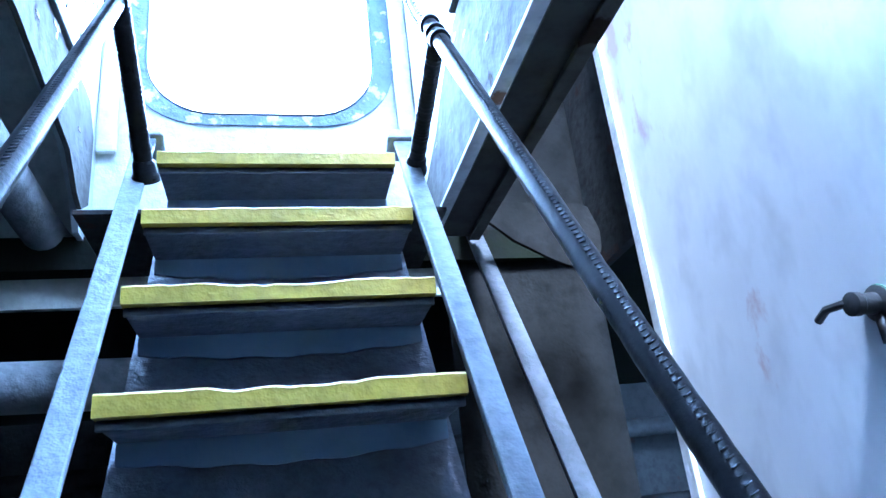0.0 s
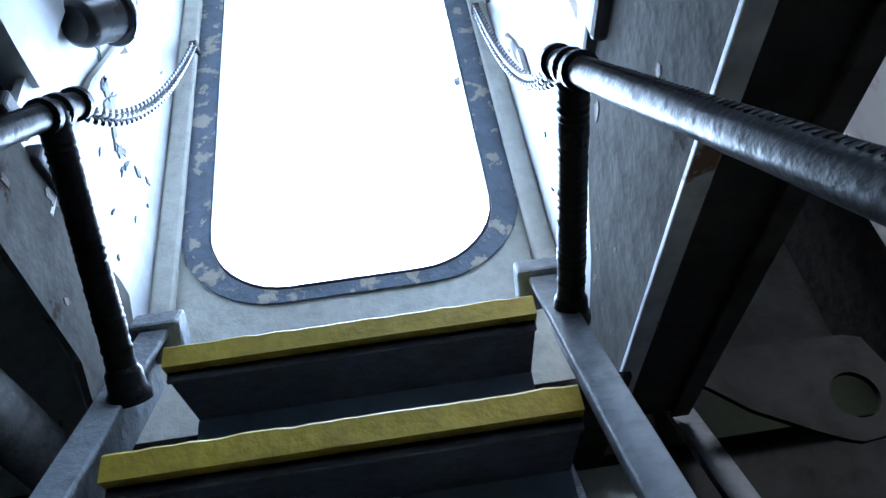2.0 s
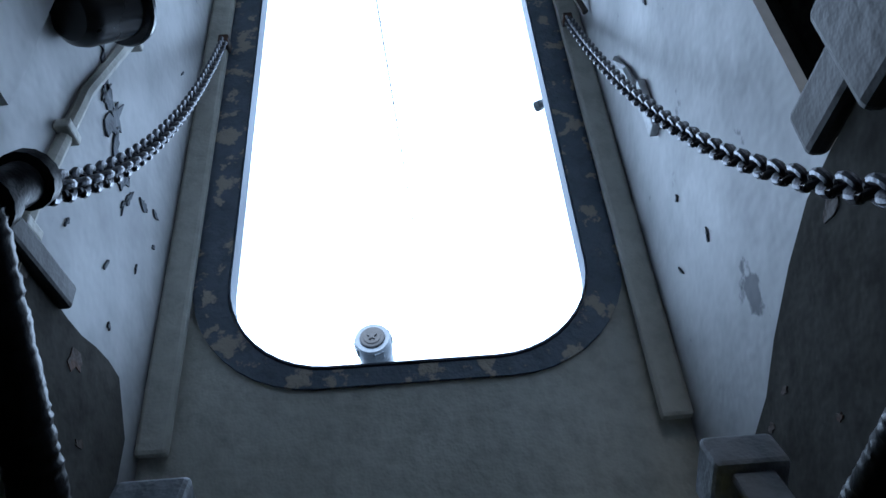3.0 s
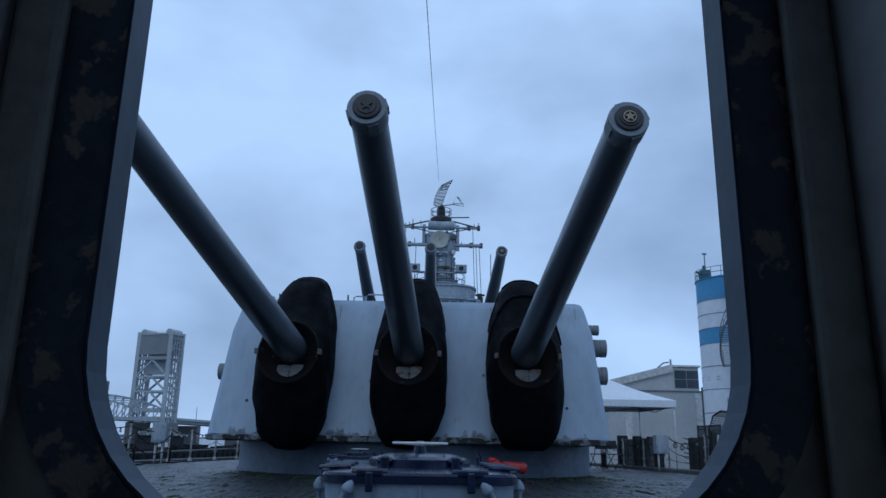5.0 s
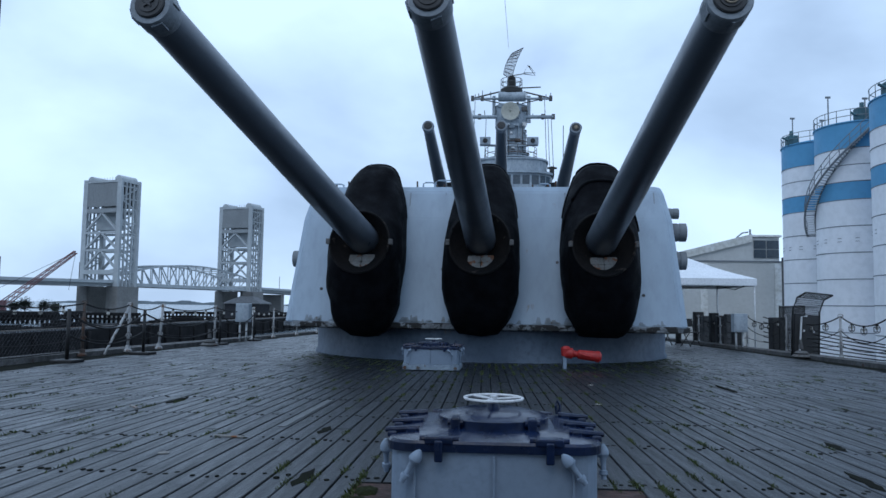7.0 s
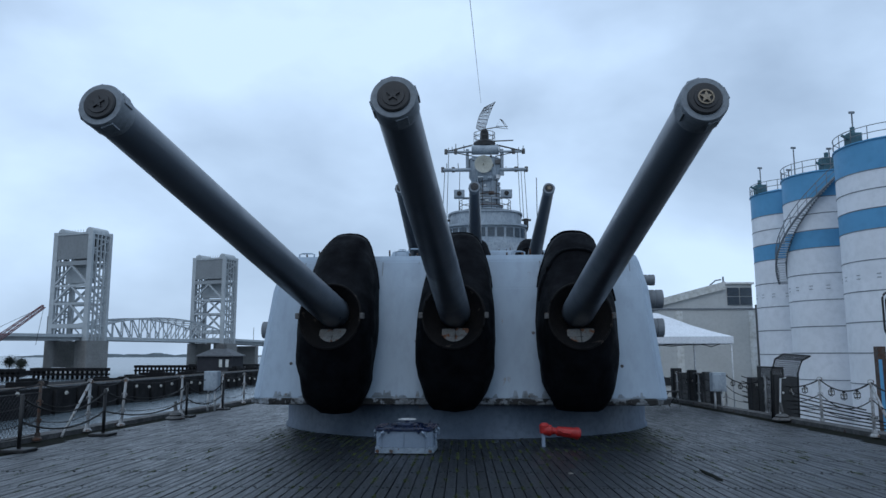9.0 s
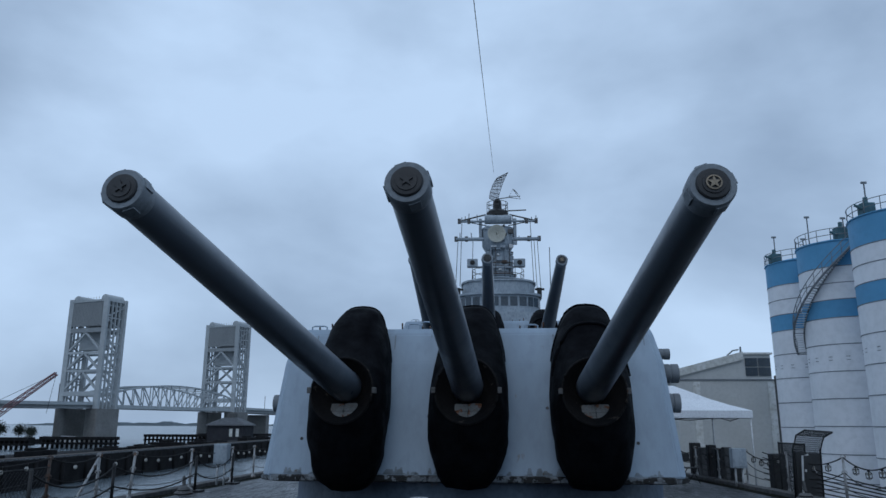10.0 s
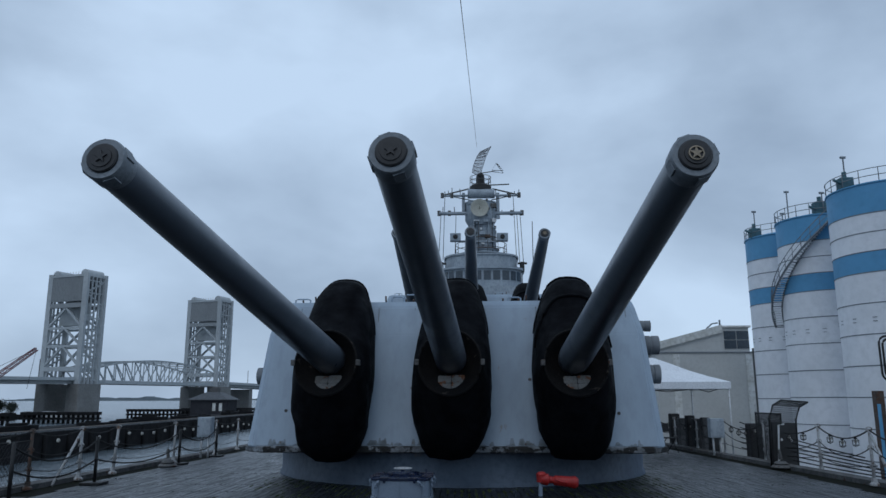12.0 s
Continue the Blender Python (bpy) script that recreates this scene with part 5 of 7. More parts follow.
def lift_tower(yc):
    m = BR @ Matrix.Translation((0, yc, 0))
    t = empty("lift_bridge_tower", "tall pale steel lift bridge tower with braced legs", "bridge tower", (0, 0, 0), group="lift bridge towers")
    hx, hy, z0, z1 = 10.3, 5.2, 14.0, 61.5
    for sx in (-1, 1):
        bm = B()
        prism(bm, rounded(7.0, 13, 0.8, 2, sx * 9.0, 0), -2, z0, m)
        part("concrete_pier", bm, CONCRETE, t, "concrete pier")
        for sy in (-1, 1):
            bm = B()
            beam(bm, (sx * hx, sy * hy, z0), (sx * hx, sy * hy, z1 + 1.5), 2.0, m)
            part("leg", bm, STEEL_PALE, t)
    for sy in (-1, 1):
        bm = B()
        a, b = m @ V(-hx, sy * hy, 50.5), None
        for z0_, z1_, w in ((50.5, 62.5, 0.8), (47.6, 49.6, 1.2)):
            vs = [m @ V(x, sy * hy + dy, z) for z in (z0_, z1_) for x, dy in ((-hx, -w / 2), (hx, -w / 2), (hx, w / 2), (-hx, w / 2))]
            v_ = [bm.verts.new(p) for p in vs]
            for q in ((3, 2, 1, 0), (4, 5, 6, 7), (0, 1, 5, 4), (1, 2, 6, 5), (2, 3, 7, 6), (3, 0, 4, 7)):
                bm.faces.new([v_[i] for i in q])
        sheath = part("head_cladding", bm, CLADDING, t, "ribbed pale cladding")
        for i in range(22):
            bm = B()
            x = -hx + 1.2 + i * 0.9
            beam(bm, (x, sy * (hy + 0.45), 50.8), (x, sy * (hy + 0.45), 62.2), 0.25, m)
            part("rib", bm, CLADDING, sheath)
        for z in (16.5, 20.5, 30.5, 38.5):
            bm = B()
            beam(bm, (-hx, sy * hy, z), (hx, sy * hy, z), 1.9 if z == 20.5 else 1.0, m)
            part("cross_beam", bm, STEEL_PALE, t)
        for z_a, z_b in ((21.5, 30.5), (30.5, 38.5), (38.5, 47.6)):
            for sx in (-1, 1):
                bm = B()
                beam(bm, (sx * hx, sy * hy, z_a), (0, sy * hy, z_b), 0.9, m)
                part("brace", bm, STEEL_PALE, t)
    for sx in (-1, 1):
        for k in range(8):
            z_a, z_b = 15 + 5.6 * k, 20.6 + 5.6 * k
            bm = B()
            s = 1 if k % 2 else -1
            beam(bm, (sx * hx, -s * hy, z_a), (sx * hx, s * hy, z_b), 0.6, m)
            beam(bm, (sx * hx, -hy, z_b), (sx * hx, hy, z_b), 0.6, m)
            part("side_lacing", bm, STEEL_PALE, t)
        for yy in (-2.2, 0.0, 2.2):
            bm = B()
            beam(bm, (sx * (hx + 0.4), yy, z0), (sx * (hx + 0.4), yy, z1), 0.7, m)
            part("cable_guide", bm, STEEL_PALE, t)
    # counterweight hanging inside and the lamps' walkway on top
    bm = B()
    prism(bm, rounded(15, 3.5, 0.3, 2), 40.0, 50.0, m)
    part("counterweight", bm, STEEL_PALE, t, "pale counterweight")
    bm = B()
    prism(bm, rounded(hx * 2 + 1.6, hy * 2 + 1.6, 0.4, 2), z1, z1 + 0.8, m)
    part("top_platform", bm, STEEL_PALE, t)
    for sx in (-1, 1):
        bm = B()
        rod(bm, m @ V(sx * 8.2, -hy * 0.9, z1 + 1.2), m @ V(sx * 8.2, hy * 0.9, z1 + 1.2), 2.2, n=16)
        part("sheave_cover", bm, STEEL_PALE, t, "rounded sheave cover")
    for k in range(12):
        bm = B()
        beam(bm, (-9 + k * 1.64, -hy - 0.5, z1 + 0.8), (-9 + k * 1.64, -hy - 0.5, z1 + 2.2), 0.16, m)
        part("rail_post", bm, STEEL_PALE, t)


lift_tower(0)
lift_tower(SPAN)
span = empty("lift_span", "pale steel truss lift span with an arched top chord", "bridge span", (0, 0, 0))
DECKZ = 15.9
N = 14
for sx in (-1, 1):
    prev = None
    for i in range(N + 1):
        y = 5.5 + (SPAN - 11) * i / N
        zt = DECKZ + 5.2 + 4.9 * math.sin(math.pi * i / N) ** 0.8
        bm = B()
        beam(bm, (sx * 9.2, y, DECKZ), (sx * 9.2, y, zt), 0.4, BR)
        if prev:
            beam(bm, (sx * 9.2, prev[0], prev[1]), (sx * 9.2, y, zt), 0.7, BR)
            if i <= N // 2:
                beam(bm, (sx * 9.2, prev[0], prev[1]), (sx * 9.2, y, DECKZ), 0.42, BR)
            else:
                beam(bm, (sx * 9.2, prev[0], DECKZ), (sx * 9.2, y, zt), 0.42, BR)
        part("truss_panel", bm, STEEL_PALE, span)
        prev = (y, zt)
for i in range(N + 1):
    y = 5.5 + (SPAN - 11) * i / N
    zt = DECKZ + 5.2 + 4.9 * math.sin(math.pi * i / N) ** 0.8
    bm = B()
    beam(bm, (-9.2, y, zt), (9.2, y, zt), 0.5, BR)
    part("sway_brace", bm, STEEL_PALE, span)
bm = B()
prism(bm, [(-10, 5), (10, 5), (10, SPAN - 5), (-10, SPAN - 5)], DECKZ - 1.6, DECKZ, BR)
part("roadway", bm, STEEL_PALE, span)
for y0, y1, drop in ((-260, -5, -3.0), (SPAN + 5, SPAN + 330, -5.0)):
    ap = empty("approach_viaduct", "long low approach viaduct on concrete piers", "viaduct", (0, 0, 0), group="approach viaducts")
    bm = B()
    za, zb = (DECKZ + drop, DECKZ) if y0 < 0 else (DECKZ, DECKZ + drop)
    loops = [[BR @ V(x, y, z) for x, z in ((-8, zz - 1.9), (8, zz - 1.9), (8, zz - 0.5), (10, zz - 0.4), (10, zz + 0.9), (-10, zz + 0.9), (-10, zz - 0.4), (-8, zz - 0.5))] for y, zz in ((y0, za), (y1, zb))]
    loft(bm, loops, smooth=False)
    part("girder", bm, STEEL_PALE, ap)
    for k in range(5 if y0 < 0 else 6):
        y = y0 + (y1 - y0) * (k + 0.5) / 6
        zz = za + (zb - za) * (k + 0.5) / 6
        bm = B()
        prism(bm, [(-8, y - 1.5), (8, y - 1.5), (8, y + 1.5), (-8, y + 1.5)], -2, zz - 2.6, BR)
        part("pier", bm, CONCRETE, ap)
    for k in range(7):
        y = y0 + (y1 - y0) * (k + 0.5) / 7
        bm = B()
        beam(bm, (8, y, DECKZ), (8, y, DECKZ + 8), 0.25, BR)
        part("lamp_post", bm, DIRTY, ap)

# ---- wharf timbers on the port side ----
WX, WTOP = -55.0, 3.5
wharf = empty("timber_wharf", "long dark timber wharf with a pale pipe along its edge", "wharf", (WX, 25, SEA))
bm = B()
box(bm, (-12, -120, -1), (0, 440, WTOP), 0.1)
part("deck_beam", bm, TIMBER, wharf, "dark timber beam wall")
for k in range(90):
    bm = B()
    rod(bm, (0.15, -118 + 6.2 * k, -1), (0.15, -118 + 6.2 * k, WTOP - 0.3), 0.28, n=8)
    part("fender_post", bm, TIMBER, wharf)
bm = B()
box(bm, (-0.6, -120, WTOP), (-0.2, 440, WTOP + 0.16), 0.03)
part("edge_rail", bm, LIP, wharf, "weathered grey edge rail")
bm = B()
rod(bm, (-2.4, -120, WTOP + 0.14), (-2.4, 440, WTOP + 0.14), 0.07, n=8)
part("pale_pipe", bm, PATCH, wharf, "pale pipe")
rnd = random.Random(21)
for k in range(26):
    y = 20 + 15 * k + rnd.uniform(-5, 5)
    w, d, h = rnd.uniform(0.6, 3.5), rnd.uniform(1.0, 4.0), rnd.uniform(0.3, 0.9)
    bm = B()
    box(bm, (-5.5 - w, y - d, WTOP), (-5.5 + w, y + d, WTOP + h), 0.1)
    box(bm, (-5.5 - w * 0.5, y - d * 0.6, WTOP + h), (-5.5 + w * 0.4, y + d * 0.5, WTOP + h * 1.5), 0.08)
    t = solid("wharf_gear", bm, TIMBER, "dark heap of gear stacked on the timber wharf", "gear", group="wharf gear")
    t.location = (WX, 25, SEA)
for x, y, w, d in ((-128, 240, 24, 5), (-150, 225, 30, 4), (-118, 300, 30, 4), (-180, 250, 26, 4), (-105, 330, 34, 4)):
    f = empty("fender_pier", "low dark timber fender pier in the river", "pier", (x, y, SEA), group="fender piers")
    bm = B()
    box(bm, (-w / 2, -d / 2, 2.6), (w / 2, d / 2, 3.6), 0.05)
    part("cap_timber", bm, TIMBER, f)
    bm = B()
    box(bm, (-w / 2, -d / 2, 1.2), (w / 2, d / 2, 1.8), 0.05)
    part("waler", bm, TIMBER, f)
    for k in range(int(w / 1.6) + 1):
        bm = B()
        rod(bm, (-w / 2 + 1.6 * k, 0, -1), (-w / 2 + 1.6 * k, 0, 3.4), 0.45, n=8)
        part("fender_post", bm, TIMBER, f)

SLATE = material("wet_slate", (0.075, 0.08, 0.088), 0.6, dark=(0.05, 0.054, 0.06), scale=0.8, fine=8)
hs = empty("pump_house", "dark brick pump house with a pitched roof", "house", (-99, 302, SEA))
bm = B()
HW = 1.44 + 2.5 * (SEA + 7.6 - 1.44) - SEA
box(bm, (-7, -7.5, 0), (7, 7.5, HW))
wl_ = part("wall", bm, BRICK_DARK, hs)
bm = B()
loft(bm, [[(x * s, y * s, z) for x, y in ((-7.8, -8.4), (7.8, -8.4), (7.8, 8.4), (-7.8, 8.4))] for s, z in ((1, HW), (0.97, HW + 0.4), (0.35, HW + 3.0), (0.3, HW + 3.1))], smooth=False)
part("roof", bm, SLATE, hs, "grey slate hipped roof")
bm = B()
box(bm, (-1.7, -1.7, HW + 2.8), (1.7, 1.7, HW + 4.8), 0.06)
part("lantern_box", bm, DIRTY, hs)
for x in (2.4, 5.0):
    bm = B()
    box(bm, (x - 0.6, -7.6, HW - 4.2), (x + 0.6, -7.45, HW - 1.2))
    part("window", bm, ROOF, hs, "pale boarded window")

crane = empty("lattice_crane", "red lattice boom crane across the water", "crane", (-172, 262, SEA))
bm = B()
base, tip = V(-8, 0, 4), V(21, 0, 25.2)
d = (tip - base).normalized()
up = d.cross(V(0, 1, 0)).normalized()
for s0, s1 in ((1, 1), (1, -1), (-1, 1), (-1, -1)):
    tube(bm, [base + up * s0 * 1.1 + V(0, s1 * 1.0, 0), tip + up * s0 * 0.5 + V(0, s1 * 0.5, 0)], 0.2, 5)
for k in range(26):
    f0, f1 = k / 26, (k + 1) / 26
    s = 1 if k % 2 else -1
    p, q = base.lerp(tip, f0), base.lerp(tip, f1)
    w0, w1 = 1.1 - 0.6 * f0, 1.1 - 0.6 * f1
    for sy in (-1, 1):
        rod(bm, p + up * w0 * s + V(0, sy * w0, 0), q - up * w1 * s + V(0, sy * w1, 0), 0.13, n=4)
part("boom", bm, HAZED_RED, crane, "red lattice boom with distance haze in its colour")
bm = B()
rod(bm, tip, tip + V(-2, 0, -14), 0.08, n=4)
rod(bm, tip, base + V(-5, 0, 5), 0.08, n=4)
part("hoist_cable", bm, WIRE, crane)
bm = B()
box(bm, (-13, -3, 3), (-6, 3, 7), 0.3)
part("cab", bm, HAZED_RED, crane)
bm = B()
box(bm, (-18, -5, -1), (-2, 5, 3.2), 0.2)
part("barge", bm, TIMBER, crane, "dark barge hull")

# far shores, woods
rnd = random.Random(12)
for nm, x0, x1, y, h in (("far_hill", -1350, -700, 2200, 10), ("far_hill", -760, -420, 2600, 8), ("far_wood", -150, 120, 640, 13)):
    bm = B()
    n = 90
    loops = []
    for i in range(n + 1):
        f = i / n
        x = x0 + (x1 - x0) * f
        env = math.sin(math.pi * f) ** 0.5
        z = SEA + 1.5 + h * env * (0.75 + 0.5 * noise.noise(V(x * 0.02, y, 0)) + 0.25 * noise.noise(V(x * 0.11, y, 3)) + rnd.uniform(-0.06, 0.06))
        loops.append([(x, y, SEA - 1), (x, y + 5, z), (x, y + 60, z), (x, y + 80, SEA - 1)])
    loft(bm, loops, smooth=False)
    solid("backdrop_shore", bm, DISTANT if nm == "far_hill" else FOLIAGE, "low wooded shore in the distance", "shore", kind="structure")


def tree(x, y, z, h, seed):
    rn = random.Random(seed)
    t = empty("shore_tree", "dark leafy tree on the far bank", "tree", (x, y, z), group="bank trees")
    bm = B()
    tube(bm, [(0, 0, 0), (0.1, 0, h * 0.4), (0.0, 0.1, h * 0.8)], 0.03 * h, 7)
    for k in range(5):
        a = rn.uniform(0, 6.28)
        rod(bm, (0, 0, h * (0.35 + 0.08 * k)), (math.cos(a) * h * 0.3, math.sin(a) * h * 0.3, h * (0.55 + 0.08 * k)), 0.012 * h, 0.004 * h, n=5)
    part("trunk", bm, TIMBER, t)
    vs, fs = [], []
    for k in range(900):
        u = rn.gauss(0, 0.36), rn.gauss(0, 0.36), rn.gauss(0, 0.3)
        c = V(u[0] * h * 0.55, u[1] * h * 0.55, h * 0.68 + u[2] * h * 0.6)
        s = h * 0.035
        q = Euler((rn.uniform(0, 6), rn.uniform(0, 6), rn.uniform(0, 6))).to_matrix()
        i = len(vs)
        vs += [tuple(c + q @ V(*p) * s) for p in ((-1, -0.6, 0), (1, -0.6, 0), (1, 0.6, 0.2), (-1, 0.6, 0.2))]
        fs.append((i, i + 1, i + 2, i + 3))
    me = bpy.data.meshes.new("crown")
    me.from_pydata(vs, [], fs)
    me.materials.append(FOLIAGE)
    ob = new("crown", me)
    ob.parent = t


bm = B()
box(bm, (-330, 250, SEA - 1), (-170, 300, SEA + 1.6))
solid("far_bank", bm, TIMBER, "low dark river bank", "bank", kind="structure")
for i in range(9):
    tree(-173 - 5 * i + (i % 2) * 2, 288 + 4 * (i % 3), SEA + 1.5, 4.2 + 0.6 * (i * 37 % 4), 100 + i)
for i in range(4):
    w = empty("moored_boat", "small white moored boat along the far bank", "boat", (-184 + 6 * i, 305 + 3 * (i % 3), SEA), group="moored boats")
    bm = B()
    loft(bm, [[(-4 * s, -1.3 * s, z), (2.6 * s, -1.3 * s, z), (4.6 * s, 0, z + 0.2), (2.6 * s, 1.3 * s, z), (-4 * s, 1.3 * s, z)] for s, z in ((0.85, -0.2), (1, 1.2))], smooth=False)
    part("boat_hull", bm, WHITE if i % 2 else HULL, w)
    bm = B()
    box(bm, (-1.8, -0.9, 1.2), (1.2, 0.9, 2.6), 0.15)
    part("cabin", bm, WHITE, w)


# ---- ladder way: hood, door and ladder ----
FLOOR = -2.35
STRUT = material("grimy_strut", (0.0578, 0.0612, 0.0714), 0.6, dark=(0.0306, 0.034, 0.0374), scale=7, fine=40, bump=0.3)
XZ = Matrix(((1, 0, 0, 0), (0, 0, 1, 0), (0, 1, 0, 0), (0, 0, 0, 1)))  # (x, z, depth along y)

SILL, HEAD, DW = 0.44, 2.08, 0.675
hole = rounded(DW, HEAD - SILL, 0.19, 10, 0, (SILL + HEAD) / 2)
n_hole = len(hole)


def spread(w, z0, z1, cz):
    """A rectangle's outline with a point for each point of the doorway."""
    out = []
    for x, z in hole:
        dx, dzv = x / (DW / 2), (z - cz) / ((HEAD - SILL) / 2)
        k = max(abs(dx), abs(dzv))
        dx, dzv = dx / k, dzv / k
        out.append((dx * w / 2, cz + dzv * ((z1 - cz) if dzv > 0 else (cz - z0))))
    return out


bm = B()
framed(bm, spread(2.0, -0.14, 2.30, (SILL + HEAD) / 2), hole, 0.0, 0.02, XZ)
solid("wall_door", bm, CREAM, "cream painted steel bulkhead with a round cornered doorway", "wall", kind="structure")
door = empty("door_1", "round cornered steel doorway with a worn blue gasket seat", "doorway", (0, 0, 0), kind="structure")
bm = B()
framed(bm, rounded(DW + 0.135, HEAD - SILL + 0.10, 0.235, 10, 0, (SILL + HEAD) / 2 + 0.015), rounded(DW + 0.004, HEAD - SILL + 0.004, 0.192, 10, 0, (SILL + HEAD) / 2), -0.008, -0.001, XZ)
part("gasket_seat", bm, GASKET, door, "worn blue grey paint band with bare patches")
bm = B()
framed(bm, rounded(DW + 0.03, HEAD - SILL + 0.03, 0.205, 10, 0, (SILL + HEAD) / 2), rounded(DW - 0.004, HEAD - SILL - 0.004, 0.188, 10, 0, (SILL + HEAD) / 2), 0.021, 0.042, XZ)
framed(bm, rounded(DW - 0.001, HEAD - SILL - 0.001, 0.1895, 10, 0, (SILL + HEAD) / 2), rounded(DW - 0.008, HEAD - SILL - 0.008, 0.186, 10, 0, (SILL + HEAD) / 2), -0.012, 0.0205, XZ)
part("door_coaming", bm, BARBETTE, door, "blue grey coaming lip")
for x, z, w in ((-0.336, 0.545, 0.05), (0.336, 0.54, 0.05)):
    bm = B()
    box(bm, (x - 0.004, 0.0225, z), (x + 0.004, 0.05, z + w))
    part("reflective_tag", bm, TAG, door, "pale tag")
bm = B()
rod(bm, (0.38, 0.06, 1.165), (0.335, 0.11, 1.175), 0.010, n=8)
rod(bm, (0.345, 0.10, 1.172), (0.333, 0.109, 1.175), 0.013, 0.0125, n=16)
rod(bm, (0.44, 0.02, 1.15), (0.38, 0.06, 1.165), 0.010, n=8)
part("dog_handle", bm, HULL, door, "grey dog handle")

# vestibule sides and the low longitudinal plates
YZ = Matrix(((0, 0, 1, 0), (1, 0, 0, 0), (0, 1, 0, 0), (0, 0, 0, 1)))  # (y, z, depth along x)
for sx, nm in ((-1, "wall_port"), (1, "wall_starboard")):
    bm = B()
    x0_, x1_ = sorted((sx * 0.455, sx * 0.47))
    prism(bm, [(-0.002, 0.02), (-0.002, 2.15), (-0.60, 2.15), (-0.60, 0.24), (-0.30, 0.17), (-0.16, 0.09), (-0.11, 0.02)], x0_, x1_, YZ)
    solid(nm, bm, PEEL, "white bulkhead with peeling cracked paint beside the doorway", "wall", kind="structure")
    bm = B()
    box(bm, (min(sx * 0.40, sx * 0.455), -0.03, 0.3), (max(sx * 0.40, sx * 0.455), -0.008, 2.1), 0.008)
    solid("trim", bm, CREAM, "cream painted corner strip beside the doorway", "trim", kind="structure")
bm = B()
rn = random.Random(44)
edge = [(-0.62 - 0.05 * i, 0.335 + rn.uniform(-0.008, 0.008)) for i in range(28)]
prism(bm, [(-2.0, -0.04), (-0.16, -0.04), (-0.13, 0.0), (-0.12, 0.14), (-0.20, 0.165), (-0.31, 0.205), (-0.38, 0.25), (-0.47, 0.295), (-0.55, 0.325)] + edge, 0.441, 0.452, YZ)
gird = solid("girder_starboard", bm, GIRDER, "grimy cream painted girder plate with rusty edges, shade in its colour", "girder", kind="structure")
bm = B()
box(bm, (0.412, -2.0, -0.052), (0.441, -0.16, -0.043), 0.002)
part("flange_edge", bm, WHITE, gird, "bright worn flange edge")
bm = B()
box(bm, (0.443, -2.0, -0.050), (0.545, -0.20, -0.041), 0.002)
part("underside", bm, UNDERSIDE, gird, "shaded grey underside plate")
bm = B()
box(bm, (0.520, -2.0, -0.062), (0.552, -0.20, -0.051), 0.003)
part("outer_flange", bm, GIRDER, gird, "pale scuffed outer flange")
bm = B()
box(bm, (0.420, -0.83, 0.30), (0.45, -0.70, 0.44), 0.01)
box(bm, (0.425, -0.72, 0.34), (0.45, -0.60, 0.40), 0.008)
part("lug", bm, BLACK, gird, "black lug")
for y, z, w in ((-0.58, 0.29, 0.02), (-0.36, 0.19, 0.010), (-0.66, 0.24, 0.013), (-0.45, 0.12, 0.008), (-0.80, 0.12, 0.014), (-0.30, 0.17, 0.012), (-1.05, 0.22, 0.016)):
    bm = B()
    prism(bm, [(y + w * rn.uniform(0.5, 1.2) * math.cos(2 * math.pi * i / 11), z + 0.6 * w * rn.uniform(0.4, 1.2) * math.sin(2 * math.pi * i / 11)) for i in range(11)], 0.4395, 0.4415, YZ)
    part("rust_scab", bm, RUSTY, gird, "flaked rusty scab")
bm = B()
edge = [(-0.16 - 0.045 * i, 0.375 + rn.uniform(-0.007, 0.007)) for i in range(41)]
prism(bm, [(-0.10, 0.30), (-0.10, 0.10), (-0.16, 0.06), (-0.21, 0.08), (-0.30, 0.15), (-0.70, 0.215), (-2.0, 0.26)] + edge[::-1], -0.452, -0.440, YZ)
gird = solid("girder_port", bm, GIRDER, "white painted girder plate with flaking rusty edges, shade in its colour", "girder", kind="structure")
for y, z, w in ((-0.30, 0.33, 0.025), (-0.24, 0.24, 0.012), (-0.48, 0.36, 0.03), (-0.60, 0.29, 0.016), (-0.38, 0.22, 0.012), (-0.75, 0.34, 0.02), (-0.85, 0.27, 0.035)):
    bm = B()
    prism(bm, [(y + w * rn.uniform(0.5, 1.2) * math.cos(2 * math.pi * i / 11), z + 0.6 * w * rn.uniform(0.4, 1.2) * math.sin(2 * math.pi * i / 11)) for i in range(11)], -0.4402, -0.4385, YZ)
    part("rust_scab", bm, RUSTY, gird, "flaked rusty scab")
bm = B()
box(bm, (-0.455, -0.56, 0.37), (-0.425, -0.36, 0.405), 0.006)
box(bm, (-0.455, -0.66, 0.385), (-0.43, -0.58, 0.42), 0.006)
part("lug", bm, BLACK, gird, "black bent strap")

# hood walls, unseen roof with an added light opening, and the space below
bm = B()
box(bm, (0.92, -3.0, FLOOR), (0.95, -0.36, 2.28))
solid("wall_stained", bm, STAINED, "white bulkhead streaked with reddish rust stains", "wall", kind="structure")
bm = B()
box(bm, (0.905, -0.40, FLOOR), (0.918, -0.362, 0.6), 0.003)
solid("trim", bm, WHITE, "white edge strip of the stained bulkhead", "trim", kind="structure")
bm = B()
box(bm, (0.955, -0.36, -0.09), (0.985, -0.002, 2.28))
solid("wall_hood_starboard", bm, SHADED_STEEL, "grimy steel hood side", "wall", kind="structure")
# hood side and back are coloured dark to cut bounced light
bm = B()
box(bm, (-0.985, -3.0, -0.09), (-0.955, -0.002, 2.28))
